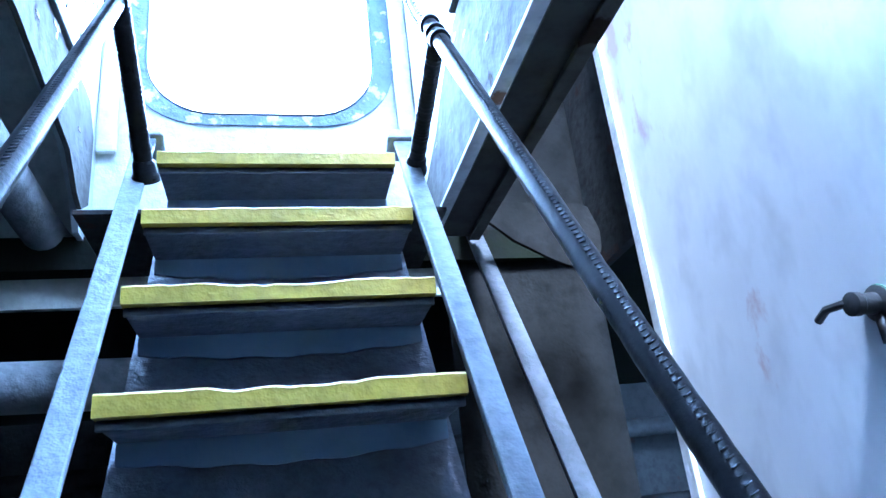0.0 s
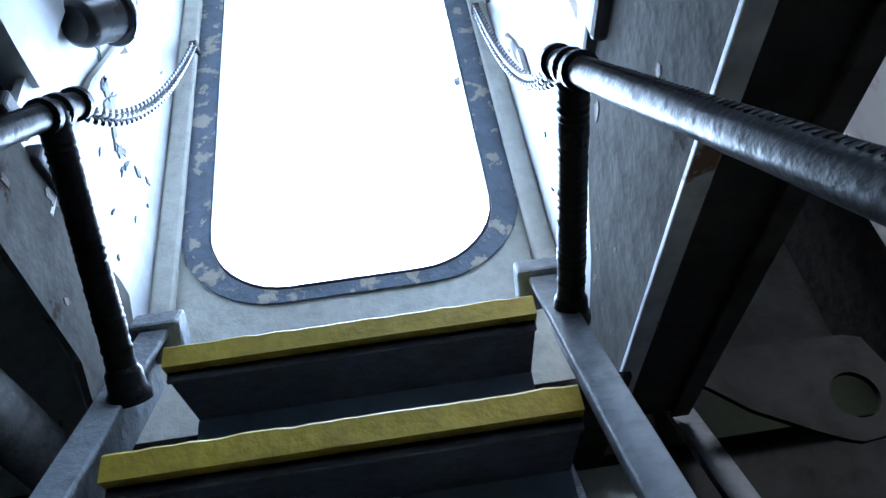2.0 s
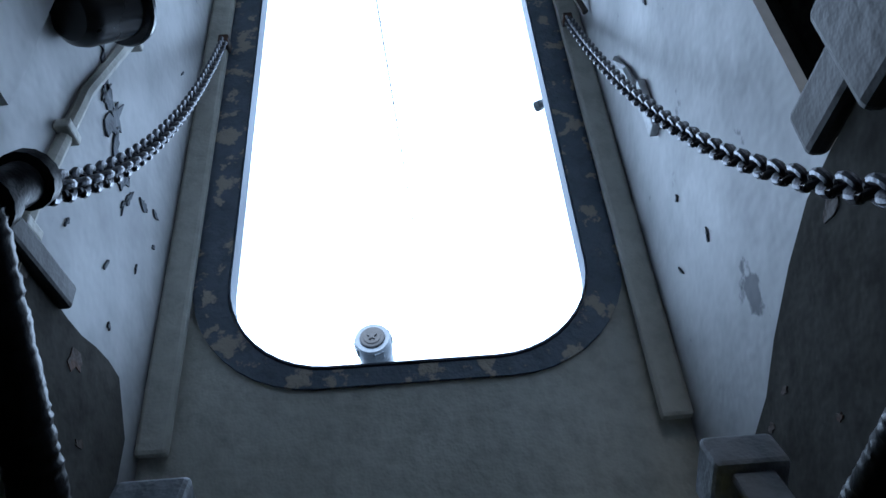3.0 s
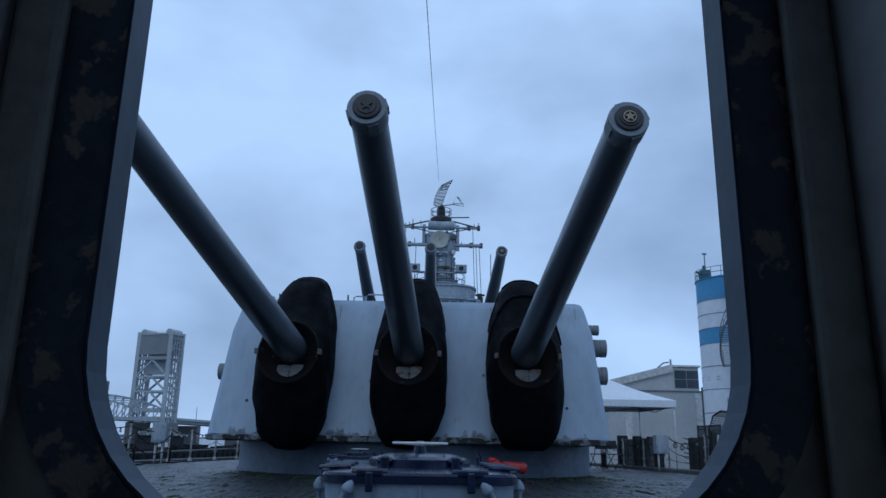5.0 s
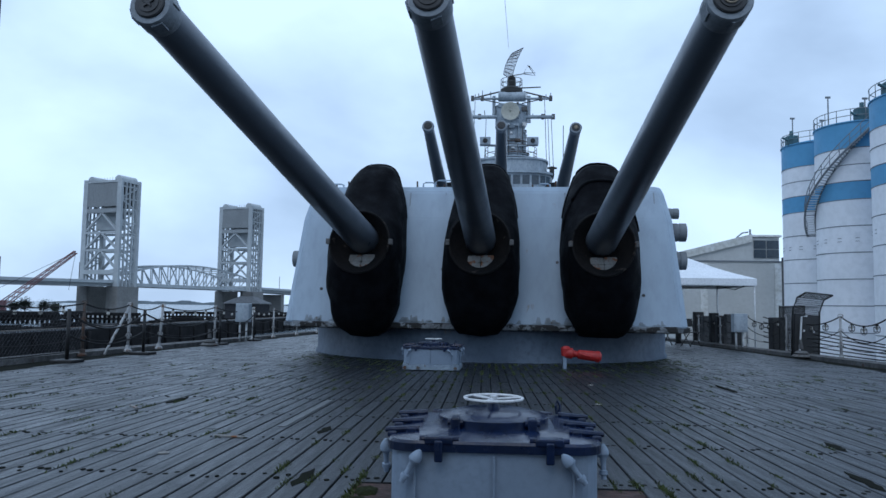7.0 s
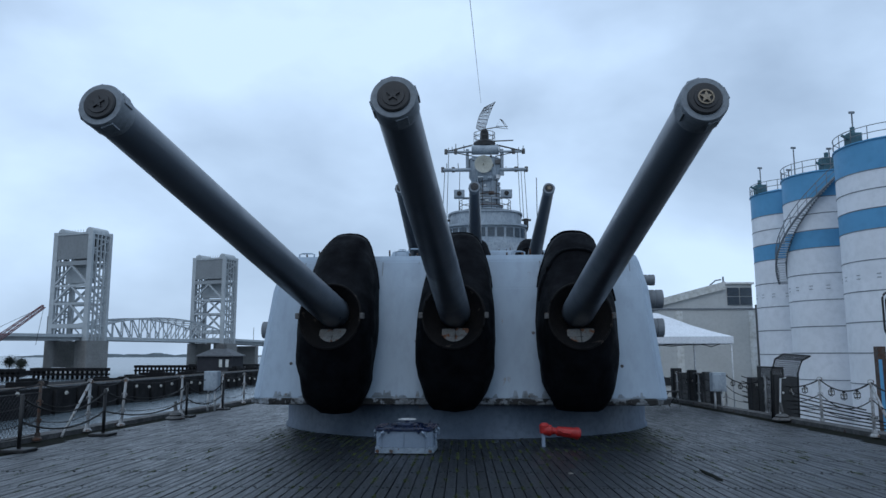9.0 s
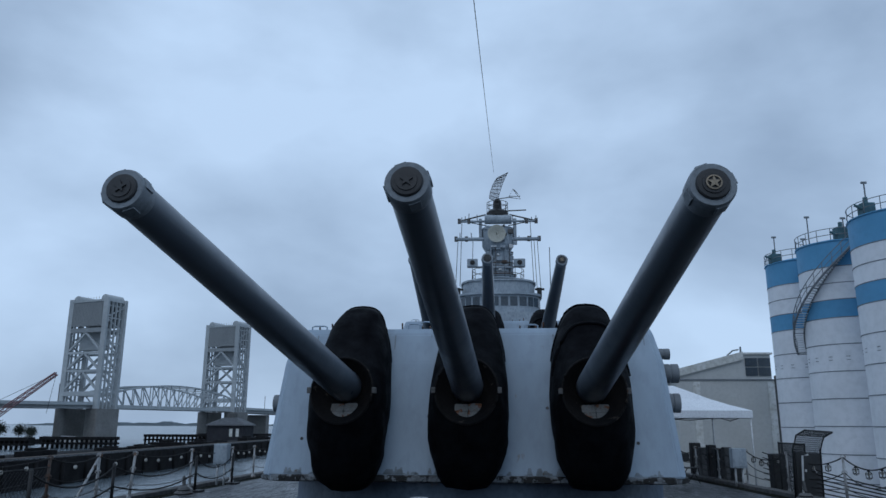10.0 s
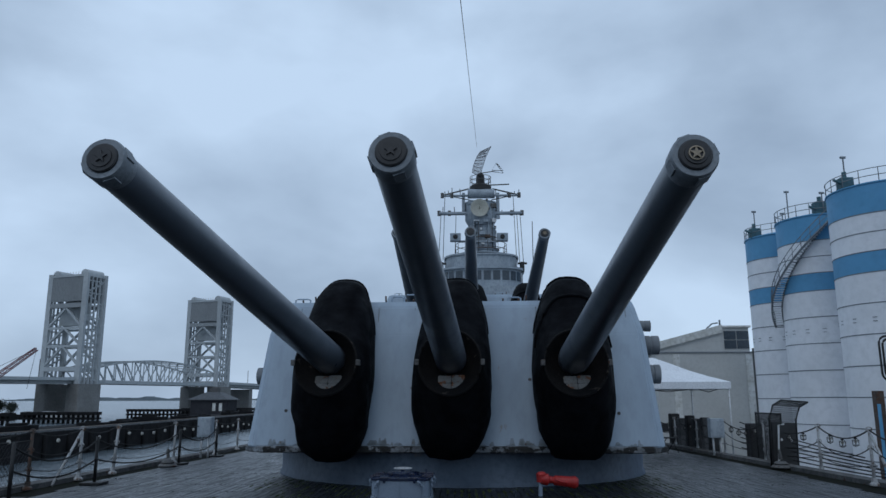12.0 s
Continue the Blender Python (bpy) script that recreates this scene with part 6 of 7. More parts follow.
solid("wall_hood_port", bm, SHADED_STEEL, "grey hood side coloured dark to cut bounced light", "wall", kind="structure")
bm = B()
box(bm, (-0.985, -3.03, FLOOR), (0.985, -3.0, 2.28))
solid("wall_hood_back", bm, SHADED_STEEL, "bulkhead behind the ladder way, dark to cut bounced light", "wall", kind="structure")
# roof out of view; its gap is placed to light the stained bulkhead
bm = B()
for a, z in (((-0.99, -3.03), (0.36, 0.02)), ((0.36, -1.7), (0.99, 0.02)), ((0.36, -3.03), (0.99, -2.85))):
    box(bm, (a[0], a[1], 2.302), (z[0], z[1], 2.33))
solid("ceiling", bm, DIRTY, "grimy unseen hood roof with an opening added to let in light", "ceiling", kind="structure")
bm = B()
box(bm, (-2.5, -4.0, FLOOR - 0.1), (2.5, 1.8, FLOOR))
solid("floor_below", bm, SHADED_STEEL, "grimy steel deck at the foot of the ladder", "floor", kind="structure")
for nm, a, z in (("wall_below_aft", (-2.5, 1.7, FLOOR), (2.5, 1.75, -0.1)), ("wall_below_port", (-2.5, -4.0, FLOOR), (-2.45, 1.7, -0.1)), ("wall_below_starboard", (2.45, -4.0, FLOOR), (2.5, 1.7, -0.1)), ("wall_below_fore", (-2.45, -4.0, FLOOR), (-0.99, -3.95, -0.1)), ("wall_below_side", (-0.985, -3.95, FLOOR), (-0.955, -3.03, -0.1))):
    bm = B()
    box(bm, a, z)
    solid(nm, bm, SHADED_STEEL, "grimy bulkhead of the compartment below with shade in its colour", "wall", kind="structure")

# panel added in near-black where there is only an unlit gap
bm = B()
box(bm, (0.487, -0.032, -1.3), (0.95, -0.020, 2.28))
solid("wall_speckled", bm, WEB, "near-black panel standing in for the unlit gap behind the girder", "wall", kind="structure")

# lumpy lagging pad on the port side
bm = B()
rnd = random.Random(9)
NX, NZ = 14, 22
grid = [[bm.verts.new((-0.432 - rnd.uniform(0, 0.022), -0.575 - 1.1 * i / NX, 0.52 + 1.5 * k / NZ)) for i in range(NX + 1)] for k in range(NZ + 1)]
back = [[bm.verts.new((-0.50, -0.575 - 1.1 * i / NX, 0.52 + 1.5 * k / NZ)) for i in range(NX + 1)] for k in range(NZ + 1)]
for k in range(NZ):
    for i in range(NX):
        f = bm.faces.new((grid[k][i], grid[k][i + 1], grid[k + 1][i + 1], grid[k + 1][i]))
        f.smooth = True
        bm.faces.new((back[k][i], back[k + 1][i], back[k + 1][i + 1], back[k][i + 1]))
for k in range(NZ):
    bm.faces.new((grid[k][0], grid[k + 1][0], back[k + 1][0], back[k][0]))
    bm.faces.new((grid[k][NX], back[k][NX], back[k + 1][NX], grid[k + 1][NX]))
for i in range(NX):
    bm.faces.new((grid[0][i], back[0][i], back[0][i + 1], grid[0][i + 1]))
    bm.faces.new((grid[NZ][i], grid[NZ][i + 1], back[NZ][i + 1], back[NZ][i]))
solid("lagging_pad", bm, PEEL, "lumpy white painted lagging on the bulkhead", "lagging", kind="structure")

# narrow unseen landing added between ladder head and door sill, blocks light below
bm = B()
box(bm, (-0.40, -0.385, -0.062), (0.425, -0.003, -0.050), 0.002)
solid("floor_landing", bm, SHADED_STEEL, "narrow dark steel landing added inside the door sill", "floor", kind="structure")

# ladder
RUN, RISE = 0.1305, 0.195
SLOPE = V(0, -RUN, -RISE).normalized()
NORMAL = V(0, -RISE, RUN).normalized()
ladder = empty("ship_ladder", "steep grey steel ladder with yellow edged treads", "ladder", (0.04, -0.535, 0.0))
for sx, x in ((-1, -0.275), (1, 0.268)):
    bm = B()
    L = 2.86
    m = Matrix.Translation((x, 0.0, 0.03)) @ Matrix(((1, 0, 0, 0), (0, SLOPE.y, NORMAL.y, 0), (0, SLOPE.z, NORMAL.z, 0), (0, 0, 0, 1)))
    box(bm, (-0.02 if sx < 0 else 0.008, -0.04, -0.10), (-0.008 if sx < 0 else 0.02, L, -0.012), 0.003, m)
    box(bm, (-0.02, -0.04, -0.016), (0.02, L, -0.006), 0.003, m)
    st = part("stringer", bm, LADDER, ladder, "worn grey channel stringer")
    bm = B()
    box(bm, (-0.035, -0.075, -0.06), (0.035, -0.03, 0.004), 0.006, m)
    part("hook_end", bm, LADDER, st)
rnd = random.Random(3)
for k in range(12):
    y, z = -RUN * k, -RISE * k + 0.012
    bm = B()
    box(bm, (-0.247, 0.012, z - 0.042), (0.241, 0.155, z - 0.034), 0.002)
    box(bm, (-0.247, 0.012, z - 0.048), (0.241, 0.020, z - 0.034), 0.002)
    tr = part("tread", bm, TREAD, ladder, "dark steel tread")
    tr.location = (0, y, 0)
    bm = B()
    xs = [-0.247 + 0.488 * i / 24 for i in range(25)]
    loft(bm, [[(x, 0.147, z - 0.043), (x, 0.155, z - 0.043), (x, 0.155, dl), (x, 0.147, dl)] for x, dl in ((x, z - 0.072 - 0.016 * math.cos(x * 6) - 0.002 * math.sin(x * 61 + k)) for x in xs)], smooth=False)
    lp = part("rear_lip", bm, HATCH, tr, "pale rear lip")
    bm = B()
    xs = [-0.249 + 0.492 * i / 28 for i in range(29)]
    chip = [rnd.uniform(0, 0.0025) + (rnd.uniform(0.002, 0.007) if k in (2, 3) and 8 < i < 20 else 0) for i in range(29)]
    loops = [[(x, -0.002, z - 0.033), (x, 0.030, z - 0.033), (x, 0.030, z - c * 0.4), (x, 0.003, z - c), (x, -0.002, z - 0.004 - c)] for x, c in zip(xs, chip)]
    loft(bm, loops, smooth=False)
    part("nosing", bm, YELLOW, tr, "chipped yellow painted nosing")
# backing sheet behind the treads
bm = B()
m = Matrix.Translation((0.0, 0.0, 0.03)) @ Matrix(((1, 0, 0, 0), (0, SLOPE.y, NORMAL.y, 0), (0, SLOPE.z, NORMAL.z, 0), (0, 0, 0, 1)))
box(bm, (-0.26, 0.12, -0.20), (0.255, 2.8, -0.19), 0.0, m)
part("backing_sheet", bm, TREAD, ladder, "dark grey backing sheet")


def handrail(x, y0, z0, xb, yb, zb, name_label):
    """A taped tube rail parallel to the ladder, on a leaning post."""
    h = empty("handrail", name_label, "handrail", (0, 0, 0), group="ladder handrails")
    start = V(x, y0, z0)
    lean = (SLOPE + V(math.copysign(0.02, x), 0, 0)).normalized()
    end = start + lean * 2.55
    bm = B()
    wr = random.Random(17)
    rows = []
    for i in range(141):
        c = start.lerp(end, i / 140)
        r = 0.0146 + wr.uniform(-0.0003, 0.0004)
        u = V(1, 0, 0)
        w = lean.cross(u).normalized()
        rows.append([c + (u * math.cos(a) + w * math.sin(a)) * (r + wr.uniform(-0.0003, 0.0003)) for a in (2 * math.pi * k / 18 for k in range(18))])
    loft(bm, rows)
    rail = part("rail", bm, RAIL_BLACK, h, "dark taped steel tube")
    bm = B()
    top = start + lean * 0.065
    foot_ = V(xb, yb, zb)
    wr = random.Random(21)
    rows = []
    for i in range(111):
        c = foot_.lerp(top, i / 110)
        k = 0.0168 + 0.0005 * (i % 3 == 0) + wr.uniform(-0.0004, 0.0007)
        w = (top - foot_).cross(V(1, 0, 0)).normalized()
        rows.append([c + V(1, 0, 0) * (k * math.cos(a) + wr.uniform(-0.0006, 0.0006)) + w * (k * math.sin(a) + wr.uniform(-0.0006, 0.0006)) for a in (2 * math.pi * j / 14 for j in range(14))])
    loft(bm, rows)
    post = part("post", bm, RAIL_BLACK, h, "black taped post")
    for d in (0.0, 0.05, 0.085):
        bm = B()
        c = start + lean * d
        m = Matrix.Translation(c) @ lean.to_track_quat("Z", "Y").to_matrix().to_4x4()
        lathe(bm, [(0.0152, -0.008), (0.0200, -0.005), (0.0200, 0.006), (0.0152, 0.009)], m, 16)
        part("collar", bm, RAIL_BLACK, rail)
    bm = B()
    d = (top - V(xb, yb, zb)).normalized()
    m = Matrix.Translation((xb, yb, zb)) @ d.to_track_quat("Z", "Y").to_matrix().to_4x4()
    lathe(bm, [(0.026, 0.0), (0.026, 0.01), (0.022, 0.016), (0.021, 0.036), (0.0175, 0.042)], m, 16)
    part("foot_collar", bm, RAIL_BLACK, post)
    # laced seam along the rail's upper side
    bm = B()
    side = -1 if x > 0 else 1
    for i in range(300):
        c = start + lean * (0.10 + i * 0.0078) + NORMAL * 0.0146 + V(side * 0.003, 0, 0)
        rod(bm, c - V(0.004, 0, 0) + lean * 0.002, c + V(0.004, 0, 0) - lean * 0.002, rnd.uniform(0.0006, 0.0012), n=4)
    part("lacing", bm, STRUT, rail, "laced seam of the rail cover")
    return start


RS = handrail(0.313, -0.851, 0.10, 0.321, -0.552, -0.045, "taped steel handrail on the starboard side of the ladder")
LS = handrail(-0.23, -0.806, 0.187, -0.215, -0.60, -0.095, "taped steel handrail on the port side of the ladder")


def chain(a, b, sag, label):
    """A slack chain of alternate links."""
    a, b = Vector(a), Vector(b)
    n = 40
    pts = [a.lerp(b, i / n) - V(0, 0, sag * 4 * (i / n) * (1 - i / n)) for i in range(n + 1)]
    c = empty("safety_chain", label, "chain", tuple(a), group="safety chains")
    bm = B()
    tube(bm, [(0.0095 * math.cos(t), 0, 0.0140 * math.sin(t)) for t in (2 * math.pi * i / 14 for i in range(14))], 0.0040, 8, closed=True)
    me = finish("link", bm, CHROME)
    # even spacing along the curve
    seg = [(q - p).length for p, q in zip(pts, pts[1:])]
    total, step, s, i, acc = sum(seg), 0.0205, 0.0, 0, 0.0
    k = 0
    while s < total and i < n:
        while i < n and acc + seg[i] < s:
            acc += seg[i]
            i += 1
        if i >= n:
            break
        p = pts[i].lerp(pts[i + 1], (s - acc) / seg[i])
        d = (pts[i + 1] - pts[i]).normalized()
        ob = new("link", me)
        ob.parent = c
        ob.matrix_basis = Matrix.Translation(p - a) @ d.to_track_quat("Z", "Y").to_matrix().to_4x4() @ pose(0, 0, 0, 0, 0, 90 * (k % 2) + 20)
        s += step
        k += 1
    bm = B()
    m = Matrix.Translation((0, 0, 0))
    box(bm, (-0.012, -0.01, -0.012), (0.012, 0.03, 0.012), 0.004, m)
    part("wall_hook", bm, RUSTY, c, "rusty wall hook")


chain((-0.405, -0.045, 1.30), tuple(LS + V(0, 0.01, 0.0)), 0.11, "steel safety chain hooked to the cream bulkhead")
chain((0.415, -0.045, 1.31), tuple(RS + V(0, 0.01, 0.0)), 0.13, "steel safety chain hooked beside the doorway")

# black battle lantern and its conduit
lamp = empty("wall_lamp", "black bucket shaped wall lamp with a rolled rim, unlit", "lamp", (-0.405, -0.53, 0.76))
lamp.scale = (0.76, 0.76, 0.76)
LM = V(0.42, 0.42, 0.80).to_track_quat("Z", "Y").to_matrix().to_4x4()
bm = B()
lathe(bm, [(0.012, -0.075), (0.045, -0.073), (0.058, -0.062), (0.063, -0.045), (0.065, 0.05), (0.066, 0.052)], LM, 32)
LAMPBLACK = material("glossy_black_enamel", (0.010, 0.010, 0.012), 0.16, fine=30, bump=0.02)
shade = part("shade", bm, LAMPBLACK, lamp, "black metal bucket shade")
bm = B()
lathe(bm, [(0.064, 0.046), (0.078, 0.048), (0.082, 0.055), (0.080, 0.064), (0.070, 0.068), (0.060, 0.066)], LM, 32)
part("rim", bm, LAMPBLACK, shade, "rolled black rim")
bm = B()
lathe(bm, [(0.066, 0.062), (0.05, 0.068), (0.02, 0.070), (0.004, 0.071)], LM, 24)
part("lens", bm, BULB, lamp, "pale glass lens")
bm = B()
rod(bm, (-0.03, 0.03, 0.0), (-0.09, 0.10, 0.03), 0.014, n=10)
part("bracket", bm, BLACK, lamp)
conduit = empty("conduit", "cream painted cable conduit below the lamp", "conduit", (0, 0, 0))
bm = B()
tube(bm, [(-0.445, -0.33, 0.96), (-0.447, -0.36, 0.90), (-0.449, -0.43, 0.70), (-0.449, -0.47, 0.45), (-0.449, -0.47, 0.33)], 0.011, 8)
part("tube", bm, CREAM, conduit)
for y, z in ((-0.35, 0.92), (-0.45, 0.60), (-0.47, 0.42)):
    bm = B()
    box(bm, (-0.456, y - 0.02, z - 0.008), (-0.434, y + 0.02, z + 0.008), 0.003)
    part("clip", bm, CREAM, conduit)
bm = B()
box(bm, (-0.455, -0.20, 1.42), (-0.425, -0.13, 1.50), 0.006)
for y in (-0.19, -0.14):
    rod(bm, (-0.425, y, 1.46), (-0.418, y, 1.46), 0.008, n=8)
solid("wall_bracket", bm, CREAM, "small cream bracket on the bulkhead", "bracket")
bm = B()
tube(bm, [(0.452, -0.16, 1.02), (0.446, -0.20, 0.94), (0.440, -0.23, 0.84), (0.452, -0.24, 0.78)], 0.008, 6)
box(bm, (0.44, -0.25, 0.74), (0.455, -0.22, 0.86), 0.003)
solid("wall_clip", bm, WHITE, "bent white metal clip on the bulkhead", "clip")
bm = B()
tube(bm, [(0.454, -0.08, 1.40), (0.44, -0.10, 1.36), (0.43, -0.10, 1.31), (0.445, -0.09, 1.27)], 0.008, 6)
solid("wall_hook", bm, RUSTY, "rusty hook on the bulkhead", "hook")

# pipes, strut and eye plate beside the ladder
bm = B()
tube(bm, [(-0.57, -2.4, 0.17), (-0.57, -0.3, 0.08), (-0.565, -0.12, 0.065), (-0.54, 0.0, 0.03), (-0.46, 0.08, -0.02), (-0.3, 0.12, -0.04), (0.3, 0.14, -0.045)], 0.052, 16)
solid("lagged_pipe", bm, PIPE, "pale lagged pipe bending behind the ladder", "pipe")
bm = B()
tube(bm, [(-2.4, -0.1, -0.36), (-0.7, -0.1, -0.36), (0.4, -0.1, -0.38)], 0.06, 14)
solid("cross_pipe", bm, PIPE, "pale pipe with rust marks crossing below", "pipe")
for y, z, r in ((0.5, -0.8, 0.05), (0.9, -1.2, 0.08), (1.1, -0.45, 0.04)):
    bm = B()
    rod(bm, (-2.4, y, z), (2.4, y, z + 0.05), r, n=12)
    solid("dark_pipe", bm, SHADED_STEEL, "grimy pipe in the space below with shade in its colour", "pipe")
for x, y in ((-0.85, 0.3), (1.4, 0.4), (-1.5, -0.8)):
    bm = B()
    box(bm, (x - 0.04, y - 0.004, FLOOR), (x + 0.04, y + 0.004, -0.1))
    box(bm, (x - 0.006, y - 0.06, FLOOR), (x + 0.006, y + 0.06, -0.1))
    solid("frame_stiffener", bm, SHADED_STEEL, "dark steel frame post in the space below", "post")
bm = B()
a0 = V(0.555, -0.12, 0.03) - SLOPE * 0.16
m = Matrix.Translation(a0) @ Matrix(((1, 0, 0, 0), (0, SLOPE.y, NORMAL.y, 0), (0, SLOPE.z, NORMAL.z, 0), (0, 0, 0, 1)))
strut = empty("angle_strut", "grey angle iron strut running beside the ladder", "strut", (0, 0, 0))
box(bm, (-0.022, 0, -0.008), (0.022, 2.75, 0.0), 0.002, m)
part("face_flange", bm, STRUT, strut)
bm = B()
box(bm, (0.0, 0, -0.06), (0.008, 2.75, -0.009), 0.002, m)
part("back_flange", bm, STRUT, strut)
bm = B()
ring = [(0.045 * math.cos(a), 0.045 * math.sin(a)) for a in (2 * math.pi * i / 24 for i in range(24))]
tab = [(-0.28, 0.13), (0.06, 0.12), (0.09, 0.03), (0.085, -0.04), (0.045, -0.08), (-0.03, -0.088), (-0.09, -0.06), (-0.28, 0.05)]


def out_to(poly, c, s):
    """Where the ray (c, s) from the origin leaves the polygon."""
    best = 0.05
    for (x0, y0), (x1, y1) in zip(poly, poly[1:] + poly[:1]):
        det = c * (y0 - y1) - s * (x0 - x1)
        if abs(det) > 1e-9:
            t = (x0 * (y0 - y1) - y0 * (x0 - x1)) / det
            u = (c * y0 - s * x0) / det
            if t > 0 and -1e-6 <= u <= 1 + 1e-6:
                best = max(best, t)
    return c * best, s * best


outl = [out_to(tab, math.cos(2 * math.pi * i / 24), math.sin(2 * math.pi * i / 24)) for i in range(24)]
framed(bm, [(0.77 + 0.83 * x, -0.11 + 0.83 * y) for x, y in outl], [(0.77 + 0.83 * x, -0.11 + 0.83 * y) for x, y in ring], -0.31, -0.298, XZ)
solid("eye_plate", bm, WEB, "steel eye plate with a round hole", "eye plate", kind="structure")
# curved hook on the port side
bm = B()
tube(bm, [(-0.50, -1.0, 0.22), (-0.50, -0.97, 0.14), (-0.49, -1.02, 0.10), (-0.50, -1.08, 0.13), (-0.50, -1.06, 0.17)], 0.014, 8)
box(bm, (-0.52, -1.05, 0.2), (-0.49, -0.98, 0.34), 0.006)
solid("pipe_hanger", bm, PIPE, "pale bent pipe hanger", "hanger")

# peeled and curled paint beside the doorway
rnd = random.Random(31)
PEELED = material("bared_grey_primer", (0.0952, 0.109, 0.129), 0.6, dark=(0.0476, 0.0544, 0.068), scale=14, fine=40, bump=0.3)
for sx, nm, rows in ((-1, "wall_port", ((-0.40, 0.80, 0.02, 0.05), (-0.36, 0.76, 0.03, 0.02), (-0.33, 0.74, 0.025, 0.06), (-0.30, 0.70, 0.015, 0.05), (-0.26, 0.68, 0.022, 0.03), (-0.23, 0.66, 0.012, 0.03), (-0.17, 0.70, 0.02, 0.008), (-0.12, 0.72, 0.02, 0.006), (-0.10, 0.66, 0.012, 0.006), (-0.34, 0.60, 0.006, 0.012), (-0.25, 0.52, 0.008, 0.012), (-0.15, 0.58, 0.006, 0.010), (-0.38, 0.50, 0.010, 0.008), (-0.20, 0.44, 0.010, 0.006), (-0.30, 1.15, 0.006, 0.012), (-0.12, 1.10, 0.005, 0.010))),
                     (1, "wall_starboard", ((-0.20, 1.22, 0.006, 0.02), (-0.13, 1.0, 0.010, 0.008), (-0.30, 0.70, 0.006, 0.014), (-0.22, 0.60, 0.012, 0.006), (-0.15, 0.50, 0.006, 0.012), (-0.35, 0.95, 0.008, 0.010), (-0.28, 0.48, 0.006, 0.010)))):
    wall = bpy.data.objects[nm]
    for y, z, w, h_ in rows:
        if max(w, h_) < 0.0125:
            w, h_ = w * 0.5, h_ * 0.9
        bm = B()
        k = 18
        lean = rnd.uniform(-0.5, 0.5) * h_
        pts_ = [(y + lean * math.sin(2 * math.pi * i / k) + w * rnd.uniform(0.2, 1.2) * math.cos(2 * math.pi * i / k), z + h_ * rnd.uniform(0.2, 1.3) * math.sin(2 * math.pi * i / k)) for i in range(k)]
        a_, z_ = sorted((sx * 0.4545, sx * 0.4515))
        prism(bm, pts_, a_, z_, YZ)
        part("peeled_patch", bm, PEELED, wall, "bare grey primer under peeled paint")

# black lever valve on the stained bulkhead
GREEN = material("green_paint", (0.03, 0.10, 0.055), 0.45, dark=(0.02, 0.06, 0.035), scale=20, fine=60)
lv = empty("lever_valve", "black lever valve with flecks of green paint on the stained bulkhead", "valve", (0.92, -1.02, -0.53))
lv.scale = (0.62, 0.62, 0.62)
bm = B()
lathe(bm, [(0.045, 0.0), (0.045, 0.012), (0.028, 0.02), (0.026, 0.06), (0.03, 0.065), (0.03, 0.085), (0.01, 0.09)], pose(0, 0, 0, 0, -90, 0), 18)
part("valve_body", bm, BLACK, lv, "black valve body")
bm = B()
lathe(bm, [(0.046, 0.002), (0.048, 0.006), (0.046, 0.011)], pose(0, 0, 0, 0, -90, 0), 18, caps=False)
part("paint_ring", bm, GREEN, lv, "ring of green paint")
bm = B()
tube(bm, [(-0.07, 0.0, 0.0), (-0.08, 0.03, 0.01), (-0.08, 0.09, 0.015), (-0.07, 0.14, 0.0)], 0.011, 8)
part("lever", bm, BLACK, lv, "black lever")
bm = B()
rod(bm, (-0.012, 0, -0.03), (-0.012, 0, -0.10), 0.014, n=10)
part("tail_pipe", bm, BLACK, lv)

# ---- deck planking, last: nearest planks as pieces, the rest joined ----
PITCH, GAP, THICK = 0.118, 0.011, 0.03
TILT = math.atan(-0.013)
rnd = random.Random(77)
plank_meshes = {}


def plank_mesh(length):
    key = round(length, 2)
    if key not in plank_meshes:
        bm = B()
        w, e = (PITCH - GAP) / 2, 0.004
        loops = []
        for y in (0.002, length - 0.002):
            loops.append([(-w, y, -THICK), (w, y, -THICK), (w, y, -e), (w - e, y, 0), (-w + e, y, 0), (-w, y, -e)])
        loft(bm, loops, smooth=False)
        plank_meshes[key] = finish("plank", bm, TEAK)
    return plank_meshes[key]


BED = (-0.62, 0.66, 1.78, 3.38)
vs, fs = [], []
count = 0


def stretches(x, y0, y1):
    """The pieces of a plank line between y0 and y1 that the hatch bed leaves."""
    if BED[0] - 0.05 < x < BED[1] + 0.05:
        out = []
        if y0 < BED[2]:
            out.append((y0, min(y1, BED[2])))
        if y1 > BED[3]:
            out.append((max(y0, BED[3]), y1))
        return [(a, b) for a, b in out if b - a > 0.05]
    return [(y0, y1)]


